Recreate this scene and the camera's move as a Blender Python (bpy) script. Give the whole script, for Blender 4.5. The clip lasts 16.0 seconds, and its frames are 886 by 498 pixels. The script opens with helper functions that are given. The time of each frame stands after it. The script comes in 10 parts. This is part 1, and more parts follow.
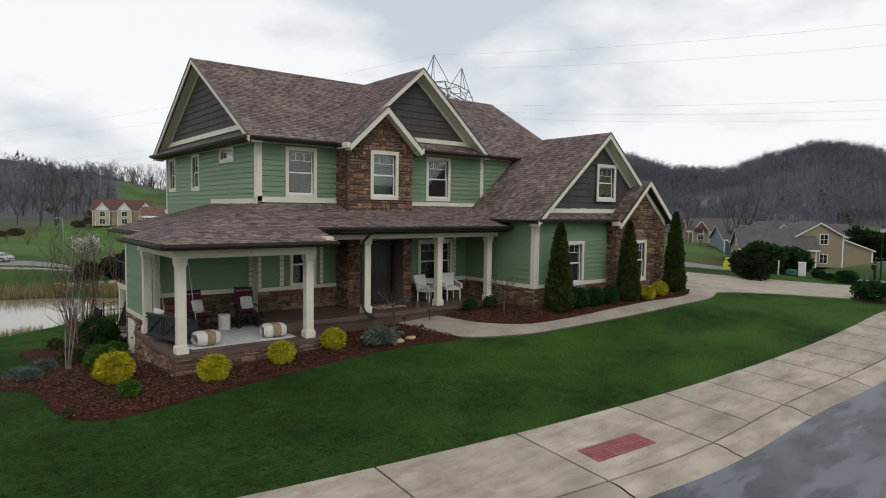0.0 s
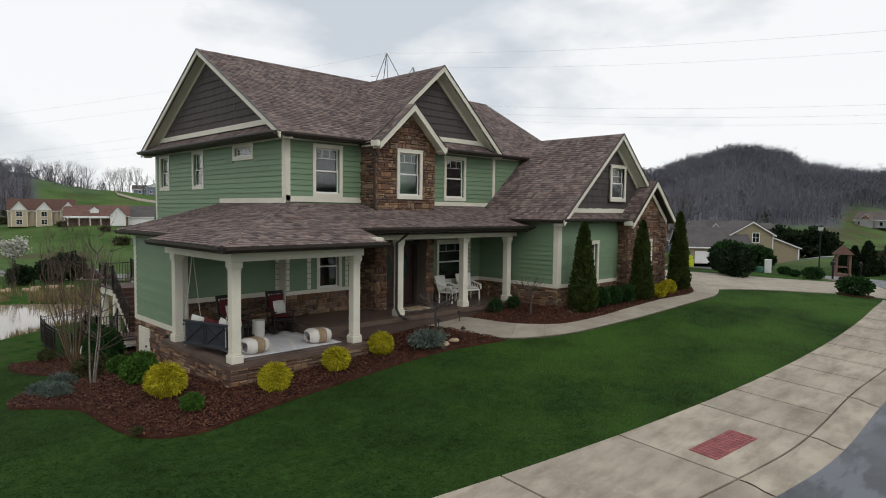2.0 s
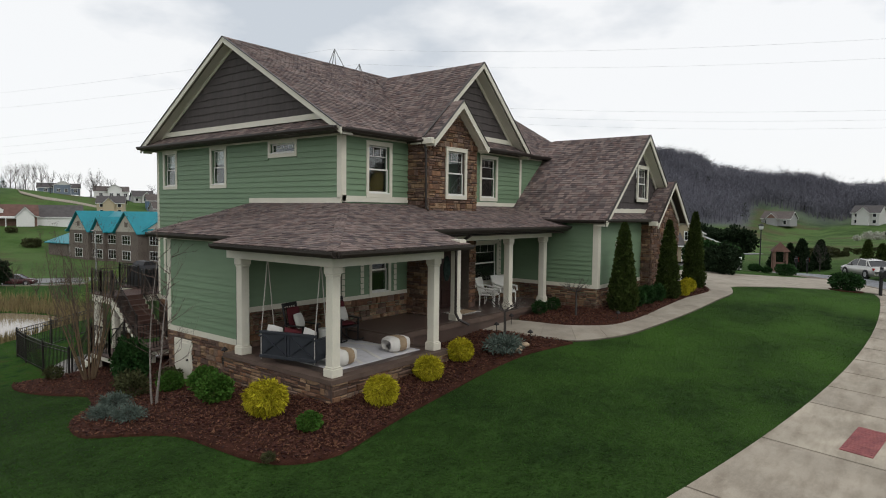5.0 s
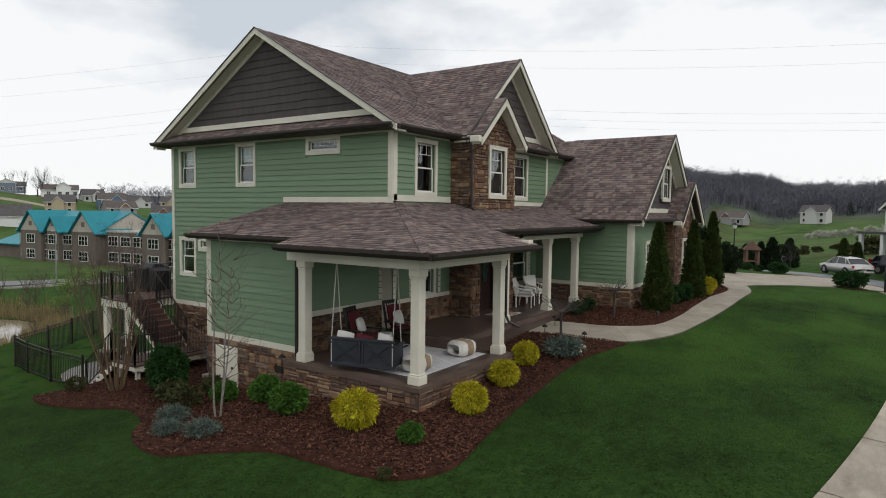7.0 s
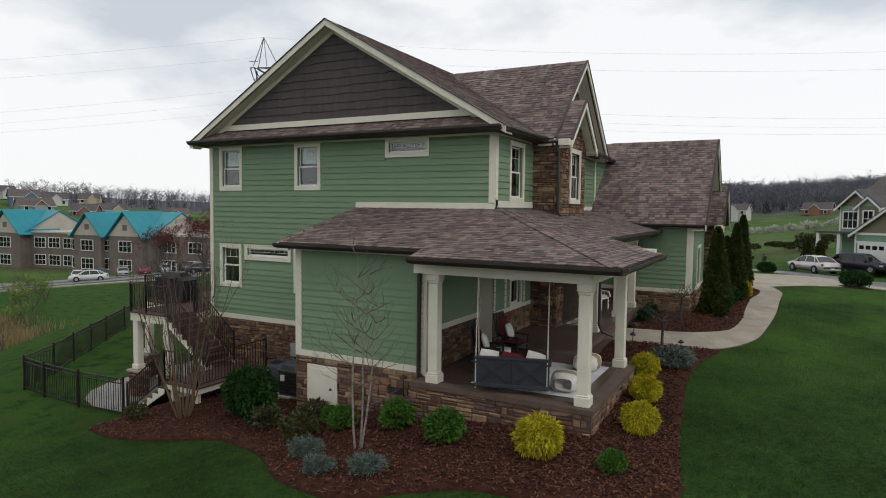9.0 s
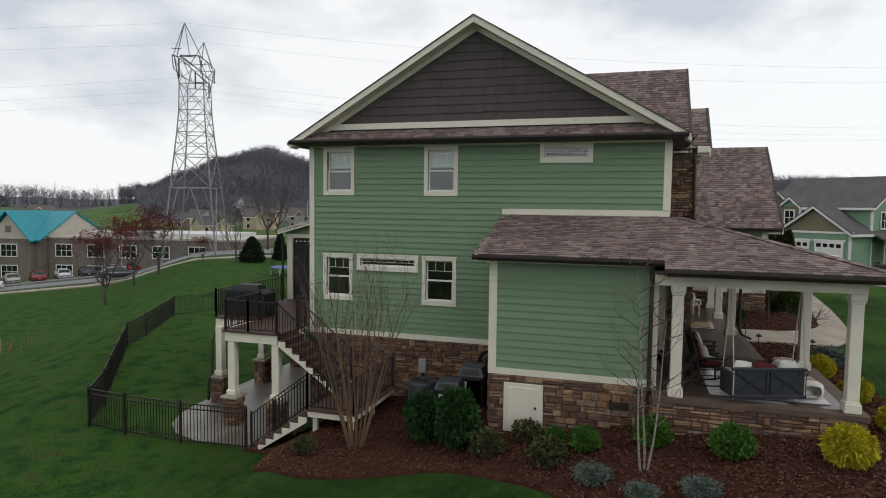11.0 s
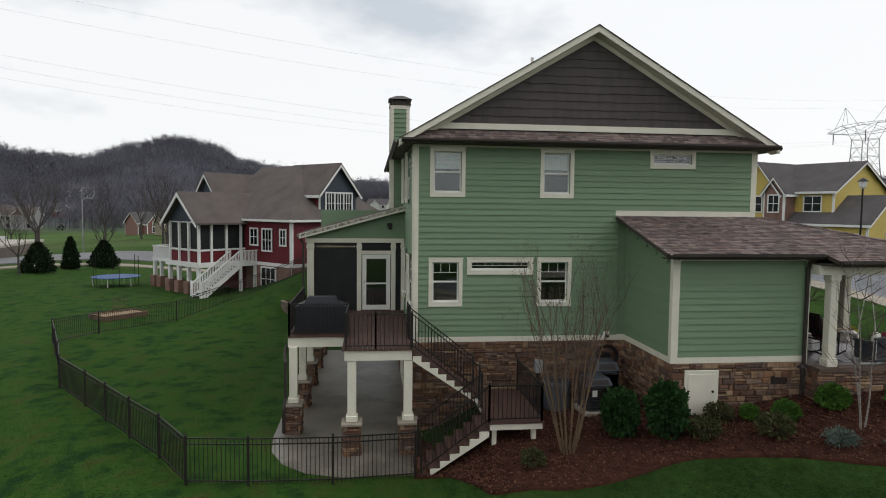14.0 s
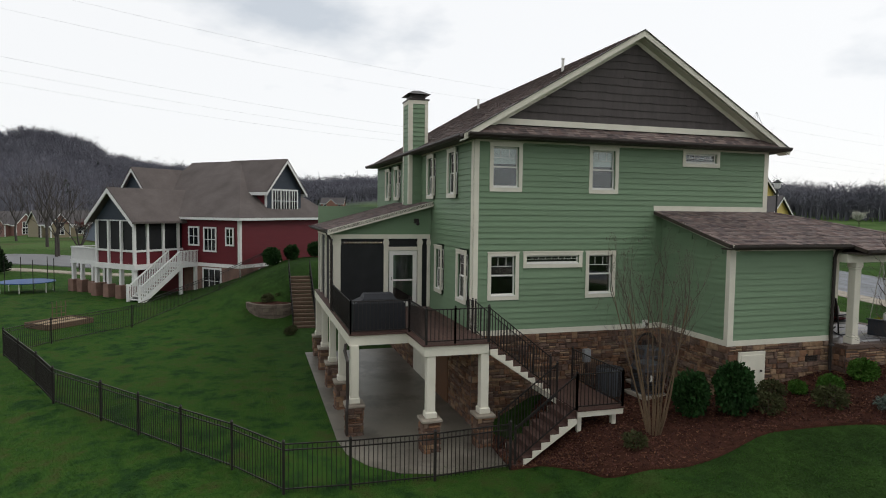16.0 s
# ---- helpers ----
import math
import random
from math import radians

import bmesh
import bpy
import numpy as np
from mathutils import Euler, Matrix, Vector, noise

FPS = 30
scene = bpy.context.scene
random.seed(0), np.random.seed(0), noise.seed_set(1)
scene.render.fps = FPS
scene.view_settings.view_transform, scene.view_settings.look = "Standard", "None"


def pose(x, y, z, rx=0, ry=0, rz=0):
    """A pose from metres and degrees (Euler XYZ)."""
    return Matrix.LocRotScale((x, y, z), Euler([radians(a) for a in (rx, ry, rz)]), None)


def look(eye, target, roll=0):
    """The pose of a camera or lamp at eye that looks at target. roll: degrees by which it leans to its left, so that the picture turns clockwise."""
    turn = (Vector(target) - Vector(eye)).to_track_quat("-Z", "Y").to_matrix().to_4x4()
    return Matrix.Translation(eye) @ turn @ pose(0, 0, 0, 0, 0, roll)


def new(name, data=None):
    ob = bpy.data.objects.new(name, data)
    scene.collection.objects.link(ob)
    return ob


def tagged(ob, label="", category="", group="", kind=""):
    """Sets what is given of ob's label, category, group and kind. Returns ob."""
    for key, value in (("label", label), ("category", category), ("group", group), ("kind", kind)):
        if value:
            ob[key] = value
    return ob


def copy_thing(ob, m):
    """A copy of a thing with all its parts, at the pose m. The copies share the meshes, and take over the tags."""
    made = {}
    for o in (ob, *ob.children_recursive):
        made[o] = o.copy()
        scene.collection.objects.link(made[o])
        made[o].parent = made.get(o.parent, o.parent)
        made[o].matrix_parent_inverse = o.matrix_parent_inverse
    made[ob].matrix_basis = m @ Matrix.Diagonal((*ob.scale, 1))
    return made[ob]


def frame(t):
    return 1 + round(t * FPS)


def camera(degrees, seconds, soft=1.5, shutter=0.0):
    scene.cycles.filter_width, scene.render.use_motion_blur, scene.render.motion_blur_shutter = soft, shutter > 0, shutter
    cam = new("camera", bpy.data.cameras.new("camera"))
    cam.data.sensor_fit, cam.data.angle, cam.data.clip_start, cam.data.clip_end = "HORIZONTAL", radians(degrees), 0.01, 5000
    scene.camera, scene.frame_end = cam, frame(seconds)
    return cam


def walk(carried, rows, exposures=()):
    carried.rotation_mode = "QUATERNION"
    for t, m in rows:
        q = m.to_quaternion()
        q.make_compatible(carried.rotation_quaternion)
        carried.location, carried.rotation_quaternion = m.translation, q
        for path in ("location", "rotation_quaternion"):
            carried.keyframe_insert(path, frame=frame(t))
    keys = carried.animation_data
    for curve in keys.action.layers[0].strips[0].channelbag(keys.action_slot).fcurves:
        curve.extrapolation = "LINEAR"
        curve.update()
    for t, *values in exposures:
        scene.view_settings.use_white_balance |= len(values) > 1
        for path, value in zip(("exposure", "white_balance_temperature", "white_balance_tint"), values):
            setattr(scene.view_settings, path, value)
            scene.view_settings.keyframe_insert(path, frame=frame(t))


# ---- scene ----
cam = camera(70.6, 16.0, soft=1.0)
PATH = [
    (0, (-8.097, -20.37, 4.394), (-6.859, -18.804, 4.271), 0.7),
    (0.5, (-8.708, -19.748, 4.371), (-7.427, -18.217, 4.25), 0.7),
    (1, (-9.323, -19.127, 4.379), (-8.001, -17.631, 4.256), 0.7),
    (1.5, (-9.868, -18.501, 4.362), (-8.506, -17.042, 4.24), 0.7),
    (2, (-10.412, -17.858, 4.354), (-9.012, -16.435, 4.233), 0.7),
    (2.5, (-10.899, -17.244, 4.367), (-9.468, -15.853, 4.244), 0.7),
    (3, (-11.34, -16.634, 4.383), (-9.879, -15.274, 4.26), 0.7),
    (3.5, (-11.77, -16.004, 4.384), (-10.28, -14.675, 4.262), 0.7),
    (4, (-12.146, -15.383, 4.371), (-10.63, -14.084, 4.25), 0.7),
    (6.5, (-13.797, -12.234, 4.326), (-12.167, -11.081, 4.205), 0.7),
    (7, (-14.108, -11.54, 4.324), (-12.461, -10.412, 4.203), 0.7),
    (7.5, (-14.438, -10.697, 4.308), (-12.771, -9.598, 4.188), 0.6),
    (8, (-14.809, -9.713, 4.339), (-13.118, -8.651, 4.218), 0.6),
    (10.5, (-17.58, -1.245, 4.743), (-15.701, -0.574, 4.611), 0.8),
    (11, (-18.128, 0.775, 4.729), (-16.22, 1.359, 4.597), 0.7),
    (11.5, (-18.543, 2.75, 4.713), (-16.607, 3.236, 4.581), 0.6),
    (12, (-18.87, 4.683, 4.697), (-16.906, 5.037, 4.566), 0.7),
    (12.5, (-19.063, 6.605, 4.661), (-17.077, 6.806, 4.533), 0.7),
    (13, (-19.131, 8.476, 4.721), (-17.135, 8.51, 4.59), 0.7),
    (13.5, (-19.021, 10.334, 4.776), (-17.028, 10.227, 4.643), 0.6),
    (14, (-18.852, 12.045, 4.755), (-16.869, 11.821, 4.623), 0.6),
    (14.5, (-18.698, 13.673, 4.7), (-16.73, 13.342, 4.567), 0.6),
    (15, (-18.429, 15.1, 4.646), (-16.479, 14.675, 4.515), 0.6),
    (15.5, (-18.135, 16.267, 4.592), (-16.205, 15.759, 4.462), 0.7),
    (16, (-17.853, 17.215, 4.523), (-15.944, 16.633, 4.396), 0.7),
]
walk(cam, [(t, look(eye, target, roll)) for t, eye, target, roll in PATH])

# ---- light ----
world = bpy.data.worlds.new("overcast_sky")
scene.world = world
world.use_nodes = True
wn, wl = world.node_tree.nodes, world.node_tree.links
wn.clear()
w_out = wn.new("ShaderNodeOutputWorld")
w_bg = wn.new("ShaderNodeBackground")
w_sky = wn.new("ShaderNodeTexSky")
w_sky.sky_type = "NISHITA"
w_sky.sun_disc = False
w_sky.sun_elevation, w_sky.sun_rotation = radians(42), radians(150)
w_skymul = wn.new("ShaderNodeVectorMath")
w_skymul.operation = "SCALE"
w_skymul.inputs["Scale"].default_value = 0.10
w_co = wn.new("ShaderNodeTexCoord")
w_map = wn.new("ShaderNodeMapping")
w_map.inputs["Scale"].default_value = (1.5, 1.5, 3.4)
w_n1 = wn.new("ShaderNodeTexNoise")
w_n1.inputs["Scale"].default_value = 1.5
w_n1.inputs["Detail"].default_value = 7
w_n1.inputs["Roughness"].default_value = 0.5
w_ramp = wn.new("ShaderNodeValToRGB")
w_ramp.color_ramp.elements[0].position, w_ramp.color_ramp.elements[0].color = 0.35, (0.70, 0.755, 0.82, 1)
w_ramp.color_ramp.elements[1].position, w_ramp.color_ramp.elements[1].color = 0.475, (1.10, 1.11, 1.12, 1)
w_mix = wn.new("ShaderNodeMix")
w_mix.data_type = "RGBA"
w_mix.inputs["Factor"].default_value = 0.92
wl.new(w_co.outputs["Generated"], w_map.inputs["Vector"])
wl.new(w_map.outputs["Vector"], w_n1.inputs["Vector"])
wl.new(w_n1.outputs["Fac"], w_ramp.inputs["Fac"])
wl.new(w_sky.outputs["Color"], w_skymul.inputs[0])
wl.new(w_skymul.outputs["Vector"], w_mix.inputs["A"])
wl.new(w_ramp.outputs["Color"], w_mix.inputs["B"])
wl.new(w_mix.outputs["Result"], w_bg.inputs["Color"])
w_bg.inputs["Strength"].default_value = 0.9
wl.new(w_bg.outputs["Background"], w_out.inputs["Surface"])

sun = new("sun", bpy.data.lights.new("sun", "SUN"))
sun.data.energy, sun.data.angle, sun.data.color = 0.7, radians(25), (1.0, 0.97, 0.92)
sun.matrix_world = look((-20, -60, 60), (0, 0, 0))

# ---- materials ----


def mat(name, color, rough=0.7, metal=0.0, var=0.15, scale=6.0, fine=60.0, bump=0.15, island=0.0, objrand=0.0, tint=None, spec=0.3, stretch=(1, 1, 1), bdist=0.01):
    """A surface with stains at a large scale, grain at a fine scale, and a difference from piece to piece."""
    m = bpy.data.materials.new(name)
    m.use_nodes = True
    nt = m.node_tree
    n, l = nt.nodes, nt.links
    b = n["Principled BSDF"]
    b.inputs["Roughness"].default_value = rough
    b.inputs["Metallic"].default_value = metal
    b.inputs["Specular IOR Level"].default_value = spec
    co = n.new("ShaderNodeTexCoord")
    mp = n.new("ShaderNodeMapping")
    mp.inputs["Scale"].default_value = stretch
    l.new(co.outputs["Object"], mp.inputs["Vector"])
    a = n.new("ShaderNodeTexNoise")
    a.inputs["Scale"].default_value, a.inputs["Detail"].default_value = scale, 4
    f = n.new("ShaderNodeTexNoise")
    f.inputs["Scale"].default_value, f.inputs["Detail"].default_value = fine, 3
    l.new(mp.outputs["Vector"], a.inputs["Vector"])
    l.new(mp.outputs["Vector"], f.inputs["Vector"])
    r = n.new("ShaderNodeValToRGB")
    t = tint or tuple(min(1, c * (1 + var)) for c in color)
    r.color_ramp.elements[0].position, r.color_ramp.elements[1].position = 0.32, 0.68
    r.color_ramp.elements[0].color = (*[c * (1 - var) for c in color], 1)
    r.color_ramp.elements[1].color = (*t, 1)
    mx = n.new("ShaderNodeMath")
    mx.operation = "MULTIPLY_ADD"
    mx.inputs[1].default_value, mx.inputs[2].default_value = 0.35, 0.0
    l.new(f.outputs["Fac"], mx.inputs[0])
    ad = n.new("ShaderNodeMath")
    ad.operation = "MULTIPLY_ADD"
    ad.inputs[1].default_value = 0.65
    l.new(a.outputs["Fac"], ad.inputs[0])
    l.new(mx.outputs[0], ad.inputs[2])
    l.new(ad.outputs[0], r.inputs["Fac"])
    last = r.outputs["Color"]
    for amount, node, socket in ((island, "ShaderNodeNewGeometry", "Random Per Island"), (objrand, "ShaderNodeObjectInfo", "Random")):
        if amount:
            g = n.new(node)
            h = n.new("ShaderNodeHueSaturation")
            k = n.new("ShaderNodeMapRange")
            k.inputs["To Min"].default_value, k.inputs["To Max"].default_value = 1 - amount, 1 + amount
            l.new(g.outputs[socket], k.inputs["Value"])
            l.new(k.outputs["Result"], h.inputs["Value"])
            k2 = n.new("ShaderNodeMath")
            k2.operation = "MULTIPLY_ADD"
            k2.inputs[1].default_value, k2.inputs[2].default_value = 0.06 * amount, 0.5 - 0.03 * amount
            l.new(g.outputs[socket], k2.inputs[0])
            l.new(k2.outputs[0], h.inputs["Hue"])
            l.new(last, h.inputs["Color"])
            last = h.outputs["Color"]
    l.new(last, b.inputs["Base Color"])
    if bump:
        bp = n.new("ShaderNodeBump")
        bp.inputs["Strength"].default_value, bp.inputs["Distance"].default_value = bump, bdist
        l.new(f.outputs["Fac"], bp.inputs["Height"])
        l.new(bp.outputs["Normal"], b.inputs["Normal"])
    return m


def ramp_island(m, colors):
    """Gives each loose piece of a mesh one of several colours, over the grain it has."""
    n, l = m.node_tree.nodes, m.node_tree.links
    b = n["Principled BSDF"]
    old = b.inputs["Base Color"].links[0].from_socket
    g = n.new("ShaderNodeNewGeometry")
    r = n.new("ShaderNodeValToRGB")
    r.color_ramp.interpolation = "CONSTANT"
    for i, c in enumerate(colors):
        e = r.color_ramp.elements[i] if i < 2 else r.color_ramp.elements.new(i / len(colors))
        e.position, e.color = i / len(colors), (*c, 1)
    l.new(g.outputs["Random Per Island"], r.inputs["Fac"])
    x = n.new("ShaderNodeMix")
    x.data_type, x.blend_type = "RGBA", "MULTIPLY"
    x.inputs["Factor"].default_value = 1
    l.new(old, x.inputs["A"])
    l.new(r.outputs["Color"], x.inputs["B"])
    l.new(x.outputs["Result"], b.inputs["Base Color"])
    return m


def ramp_object(m, colors):
    """Gives each object of a set one of several colours, over the grain it has."""
    m = ramp_island(m, colors)
    n, l = m.node_tree.nodes, m.node_tree.links
    g = n.new("ShaderNodeObjectInfo")
    r = [k for k in n if k.bl_idname == "ShaderNodeValToRGB"][-1]
    l.new(g.outputs["Random"], r.inputs["Fac"])
    return m


def glass_mat(name, tint=(0.9, 0.95, 0.95), clear=0.75):
    m = bpy.data.materials.new(name)
    m.use_nodes = True
    n, l = m.node_tree.nodes, m.node_tree.links
    n.clear()
    o = n.new("ShaderNodeOutputMaterial")
    g = n.new("ShaderNodeBsdfGlossy")
    g.inputs["Roughness"].default_value = 0.02
    t = n.new("ShaderNodeBsdfTransparent")
    t.inputs["Color"].default_value = (*tint, 1)
    f = n.new("ShaderNodeLayerWeight")
    f.inputs["Blend"].default_value = 0.5
    f5 = n.new("ShaderNodeMath")
    f5.operation = "POWER"
    f5.inputs[1].default_value = 4.0
    l.new(f.outputs["Facing"], f5.inputs[0])
    k = n.new("ShaderNodeMath")
    k.operation = "MULTIPLY_ADD"
    k.inputs[1].default_value, k.inputs[2].default_value = 0.8, 0.075
    k.use_clamp = True
    l.new(f5.outputs[0], k.inputs[0])
    x = n.new("ShaderNodeMixShader")
    l.new(k.outputs[0], x.inputs[0])
    l.new(t.outputs[0], x.inputs[1])
    l.new(g.outputs[0], x.inputs[2])
    l.new(x.outputs[0], o.inputs["Surface"])
    return m


SIDING = mat("green_fibre_cement", (0.160, 0.240, 0.145), 0.55, var=0.06, scale=1.5, fine=40, bump=0.08, objrand=0.05, stretch=(1, 1, 6))
CREAM = mat("cream_paint", (0.66, 0.63, 0.53), 0.5, var=0.07, scale=2, fine=30, bump=0.05)
SHAKE = mat("dark_brown_shake", (0.068, 0.058, 0.056), 0.75, var=0.2, scale=5, fine=50, bump=0.25, objrand=0.06, island=0.07, stretch=(1, 1, 0.2))
GUTTER = mat("dark_brown_metal", (0.035, 0.028, 0.024), 0.4, var=0.2, scale=3, bump=0.02)
SHINGLE = ramp_island(mat("asphalt_shingle", (0.225, 0.19, 0.18), 0.9, var=0.25, scale=0.8, fine=150, bump=0.4, spec=0.15), [(0.55, 0.5, 0.5), (0.8, 0.74, 0.72), (0.42, 0.4, 0.42), (0.95, 0.86, 0.82), (0.7, 0.68, 0.68), (0.62, 0.52, 0.5)])
STONE_COLORS = [(0.86, 0.70, 0.54), (0.50, 0.35, 0.28), (0.42, 0.33, 0.30), (0.66, 0.44, 0.32), (0.58, 0.49, 0.44), (0.34, 0.24, 0.21), (0.70, 0.54, 0.40), (0.50, 0.40, 0.38), (0.40, 0.26, 0.20), (0.32, 0.25, 0.24)]
STONE = ramp_object(mat("ledge_stone", (0.33, 0.27, 0.22), 0.85, var=0.35, scale=9, fine=70, bump=0.6, spec=0.2, bdist=0.02), STONE_COLORS)
STONE_J = ramp_island(mat("ledge_stone_joined", (0.33, 0.27, 0.22), 0.85, var=0.35, scale=9, fine=70, bump=0.6, spec=0.2, bdist=0.02), STONE_COLORS)
MORTAR = mat("stone_mortar", (0.13, 0.105, 0.085), 0.95, var=0.2, scale=8, bump=0.3)
WINGLASS = glass_mat("window_glass")
WHITE = mat("white_vinyl", (0.72, 0.71, 0.66), 0.4, var=0.04, scale=3, bump=0.0)
BLIND = mat("pale_blind", (0.62, 0.62, 0.58), 0.8, var=0.05, scale=4, bump=0.0)
# Near-black: the dimness of unlit rooms is put into this colour.
ROOM = mat("dim_room_near_black", (0.05, 0.045, 0.042), 0.9, var=0.1, scale=2, bump=0.0)
CONCRETE = mat("pale_concrete", (0.30, 0.265, 0.215), 0.85, var=0.16, scale=1.2, fine=90, bump=0.2, objrand=0.08)
PORCHFLOOR = mat("stained_concrete_floor", (0.080, 0.055, 0.046), 0.32, var=0.3, scale=1.1, fine=60, bump=0.05, spec=0.5)
CAP = mat("brown_slab_edge", (0.105, 0.072, 0.057), 0.7, var=0.25, scale=3, fine=60, bump=0.2)
ASPHALT = mat("damp_asphalt", (0.026, 0.030, 0.037), 0.5, var=0.4, scale=1.1, fine=120, bump=0.3, spec=0.5, tint=(0.095, 0.105, 0.122))
LAWN = mat("spring_lawn", (0.0155, 0.035, 0.0095), 0.9, var=0.3, scale=0.5, fine=22, bump=1.0, spec=0.05, tint=(0.027, 0.058, 0.0125), bdist=0.06)
_n, _l = LAWN.node_tree.nodes, LAWN.node_tree.links
_g = _n.new("ShaderNodeTexNoise")
_g.inputs["Scale"].default_value, _g.inputs["Detail"].default_value, _g.inputs["Roughness"].default_value = 3.2, 8, 0.85
_gc = _n.new("ShaderNodeTexCoord")
_l.new(_gc.outputs["Object"], _g.inputs["Vector"])
_gr = _n.new("ShaderNodeMapRange")
for _s, _v in (("From Min", 0.32), ("From Max", 0.68), ("To Min", 0.35), ("To Max", 1.65)):
    _gr.inputs[_s].default_value = _v
_l.new(_g.outputs["Fac"], _gr.inputs["Value"])
_gm = _n.new("ShaderNodeVectorMath")
_gm.operation = "SCALE"
_l.new(_n["Principled BSDF"].inputs["Base Color"].links[0].from_socket, _gm.inputs[0])
_l.new(_gr.outputs["Result"], _gm.inputs["Scale"])
_l.new(_gm.outputs["Vector"], _n["Principled BSDF"].inputs["Base Color"])


def patches(m, c, strength, scale=0.33, lo=0.46, hi=0.68, stretch=(1, 1, 1), where=""):
    """Patches of another colour in a surface: growth, stains, damp, reflected sky."""
    n, l = m.node_tree.nodes, m.node_tree.links
    t = n.new("ShaderNodeTexNoise")
    t.inputs["Scale"].default_value, t.inputs["Detail"].default_value = scale, 7
    t.inputs["Roughness"].default_value = 0.65
    o = n.new("ShaderNodeTexCoord")
    p = n.new("ShaderNodeMapping")
    p.inputs["Scale"].default_value = stretch
    l.new(o.outputs["Object"], p.inputs["Vector"])
    l.new(p.outputs["Vector"], t.inputs["Vector"])
    r = n.new("ShaderNodeMapRange")
    for s, v in (("From Min", lo), ("From Max", hi), ("To Min", 0.0), ("To Max", strength)):
        r.inputs[s].default_value = v
    l.new(t.outputs["Fac"], r.inputs["Value"])
    out = r.outputs["Result"]
    if where:
        w = n.new("ShaderNodeAttribute")
        w.attribute_name = where
        q = n.new("ShaderNodeMath")
        q.operation = "MULTIPLY"
        l.new(out, q.inputs[0])
        l.new(w.outputs["Fac"], q.inputs[1])
        out = q.outputs[0]
    x = n.new("ShaderNodeMix")
    x.data_type = "RGBA"
    l.new(out, x.inputs["Factor"])
    l.new(n["Principled BSDF"].inputs["Base Color"].links[0].from_socket, x.inputs["A"])
    x.inputs["B"].default_value = (*c, 1)
    l.new(x.outputs["Result"], n["Principled BSDF"].inputs["Base Color"])



def meadow(m, k):
    """Rougher, yellower grass with thin brown places where the attribute says so; brighter light there is put into the
    colour too.
    """
    n, l = m.node_tree.nodes, m.node_tree.links
    a = n.new("ShaderNodeAttribute")
    a.attribute_name = "meadow"
    t = n.new("ShaderNodeTexNoise")
    t.inputs["Scale"].default_value, t.inputs["Detail"].default_value, t.inputs["Roughness"].default_value = 1.1, 8, 0.7
    o = n.new("ShaderNodeTexCoord")
    l.new(o.outputs["Object"], t.inputs["Vector"])
    r = n.new("ShaderNodeValToRGB")
    r.color_ramp.elements[0].position, r.color_ramp.elements[1].position = 0.38, 0.64
    r.color_ramp.elements[0].color = (0.014 * k, 0.041 * k, 0.011 * k, 1)
    r.color_ramp.elements[1].color = (0.050 * k, 0.064 * k, 0.018 * k, 1)
    e = r.color_ramp.elements.new(0.52)
    e.color = (0.034 * k, 0.082 * k, 0.013 * k, 1)
    l.new(t.outputs["Fac"], r.inputs["Fac"])
    x = n.new("ShaderNodeMix")
    x.data_type = "RGBA"
    l.new(a.outputs["Fac"], x.inputs["Factor"])
    l.new(n["Principled BSDF"].inputs["Base Color"].links[0].from_socket, x.inputs["A"])
    l.new(r.outputs["Color"], x.inputs["B"])
    l.new(x.outputs["Result"], n["Principled BSDF"].inputs["Base Color"])


# Pale bluish asphalt patches: dry places, with sky reflection put into the colour.
patches(ASPHALT, (0.115, 0.127, 0.148), 0.85, 0.9, 0.49, 0.56, (0.4, 1.5, 1))
patches(CONCRETE, (0.19, 0.16, 0.125), 0.7, 1.3, 0.45, 0.7)
patches(LAWN, (0.044, 0.094, 0.0175), 1.0, 0.33, 0.36, 0.6, (1, 1, 1), "fresh")
meadow(LAWN, 1.1)
patches(LAWN, (0.080, 0.132, 0.042), 1.0, 0.05, 0.30, 0.55, (1, 1, 1), "field")
patches(LAWN, (0.085, 0.072, 0.042), 0.8, 0.035, 0.52, 0.62, (1, 1, 1), "field")
_a = _n.new("ShaderNodeAttribute")
_a.attribute_name = "wood"
_t = _n.new("ShaderNodeTexNoise")
_t.inputs["Scale"].default_value, _t.inputs["Detail"].default_value = 0.03, 6
_tc = _n.new("ShaderNodeTexCoord")
_l.new(_tc.outputs["Object"], _t.inputs["Vector"])
_r = _n.new("ShaderNodeValToRGB")
# Woodland floor tones carry the blue-grey haze of distance in their colour.
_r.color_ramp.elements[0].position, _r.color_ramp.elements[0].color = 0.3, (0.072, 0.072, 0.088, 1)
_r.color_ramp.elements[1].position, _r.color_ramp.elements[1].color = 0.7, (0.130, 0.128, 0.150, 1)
_l.new(_t.outputs["Fac"], _r.inputs["Fac"])
_x = _n.new("ShaderNodeMix")
_x.data_type = "RGBA"
_old = _n["Principled BSDF"].inputs["Base Color"].links[0].from_socket
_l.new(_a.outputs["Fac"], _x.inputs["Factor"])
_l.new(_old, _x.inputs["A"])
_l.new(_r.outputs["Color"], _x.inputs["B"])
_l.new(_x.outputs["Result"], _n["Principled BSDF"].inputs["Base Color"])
MULCH = mat("brown_mulch", (0.055, 0.022, 0.0145), 0.95, var=0.5, scale=5, fine=45, bump=1.0, spec=0.1, bdist=0.05)

# ---- mesh helpers ----


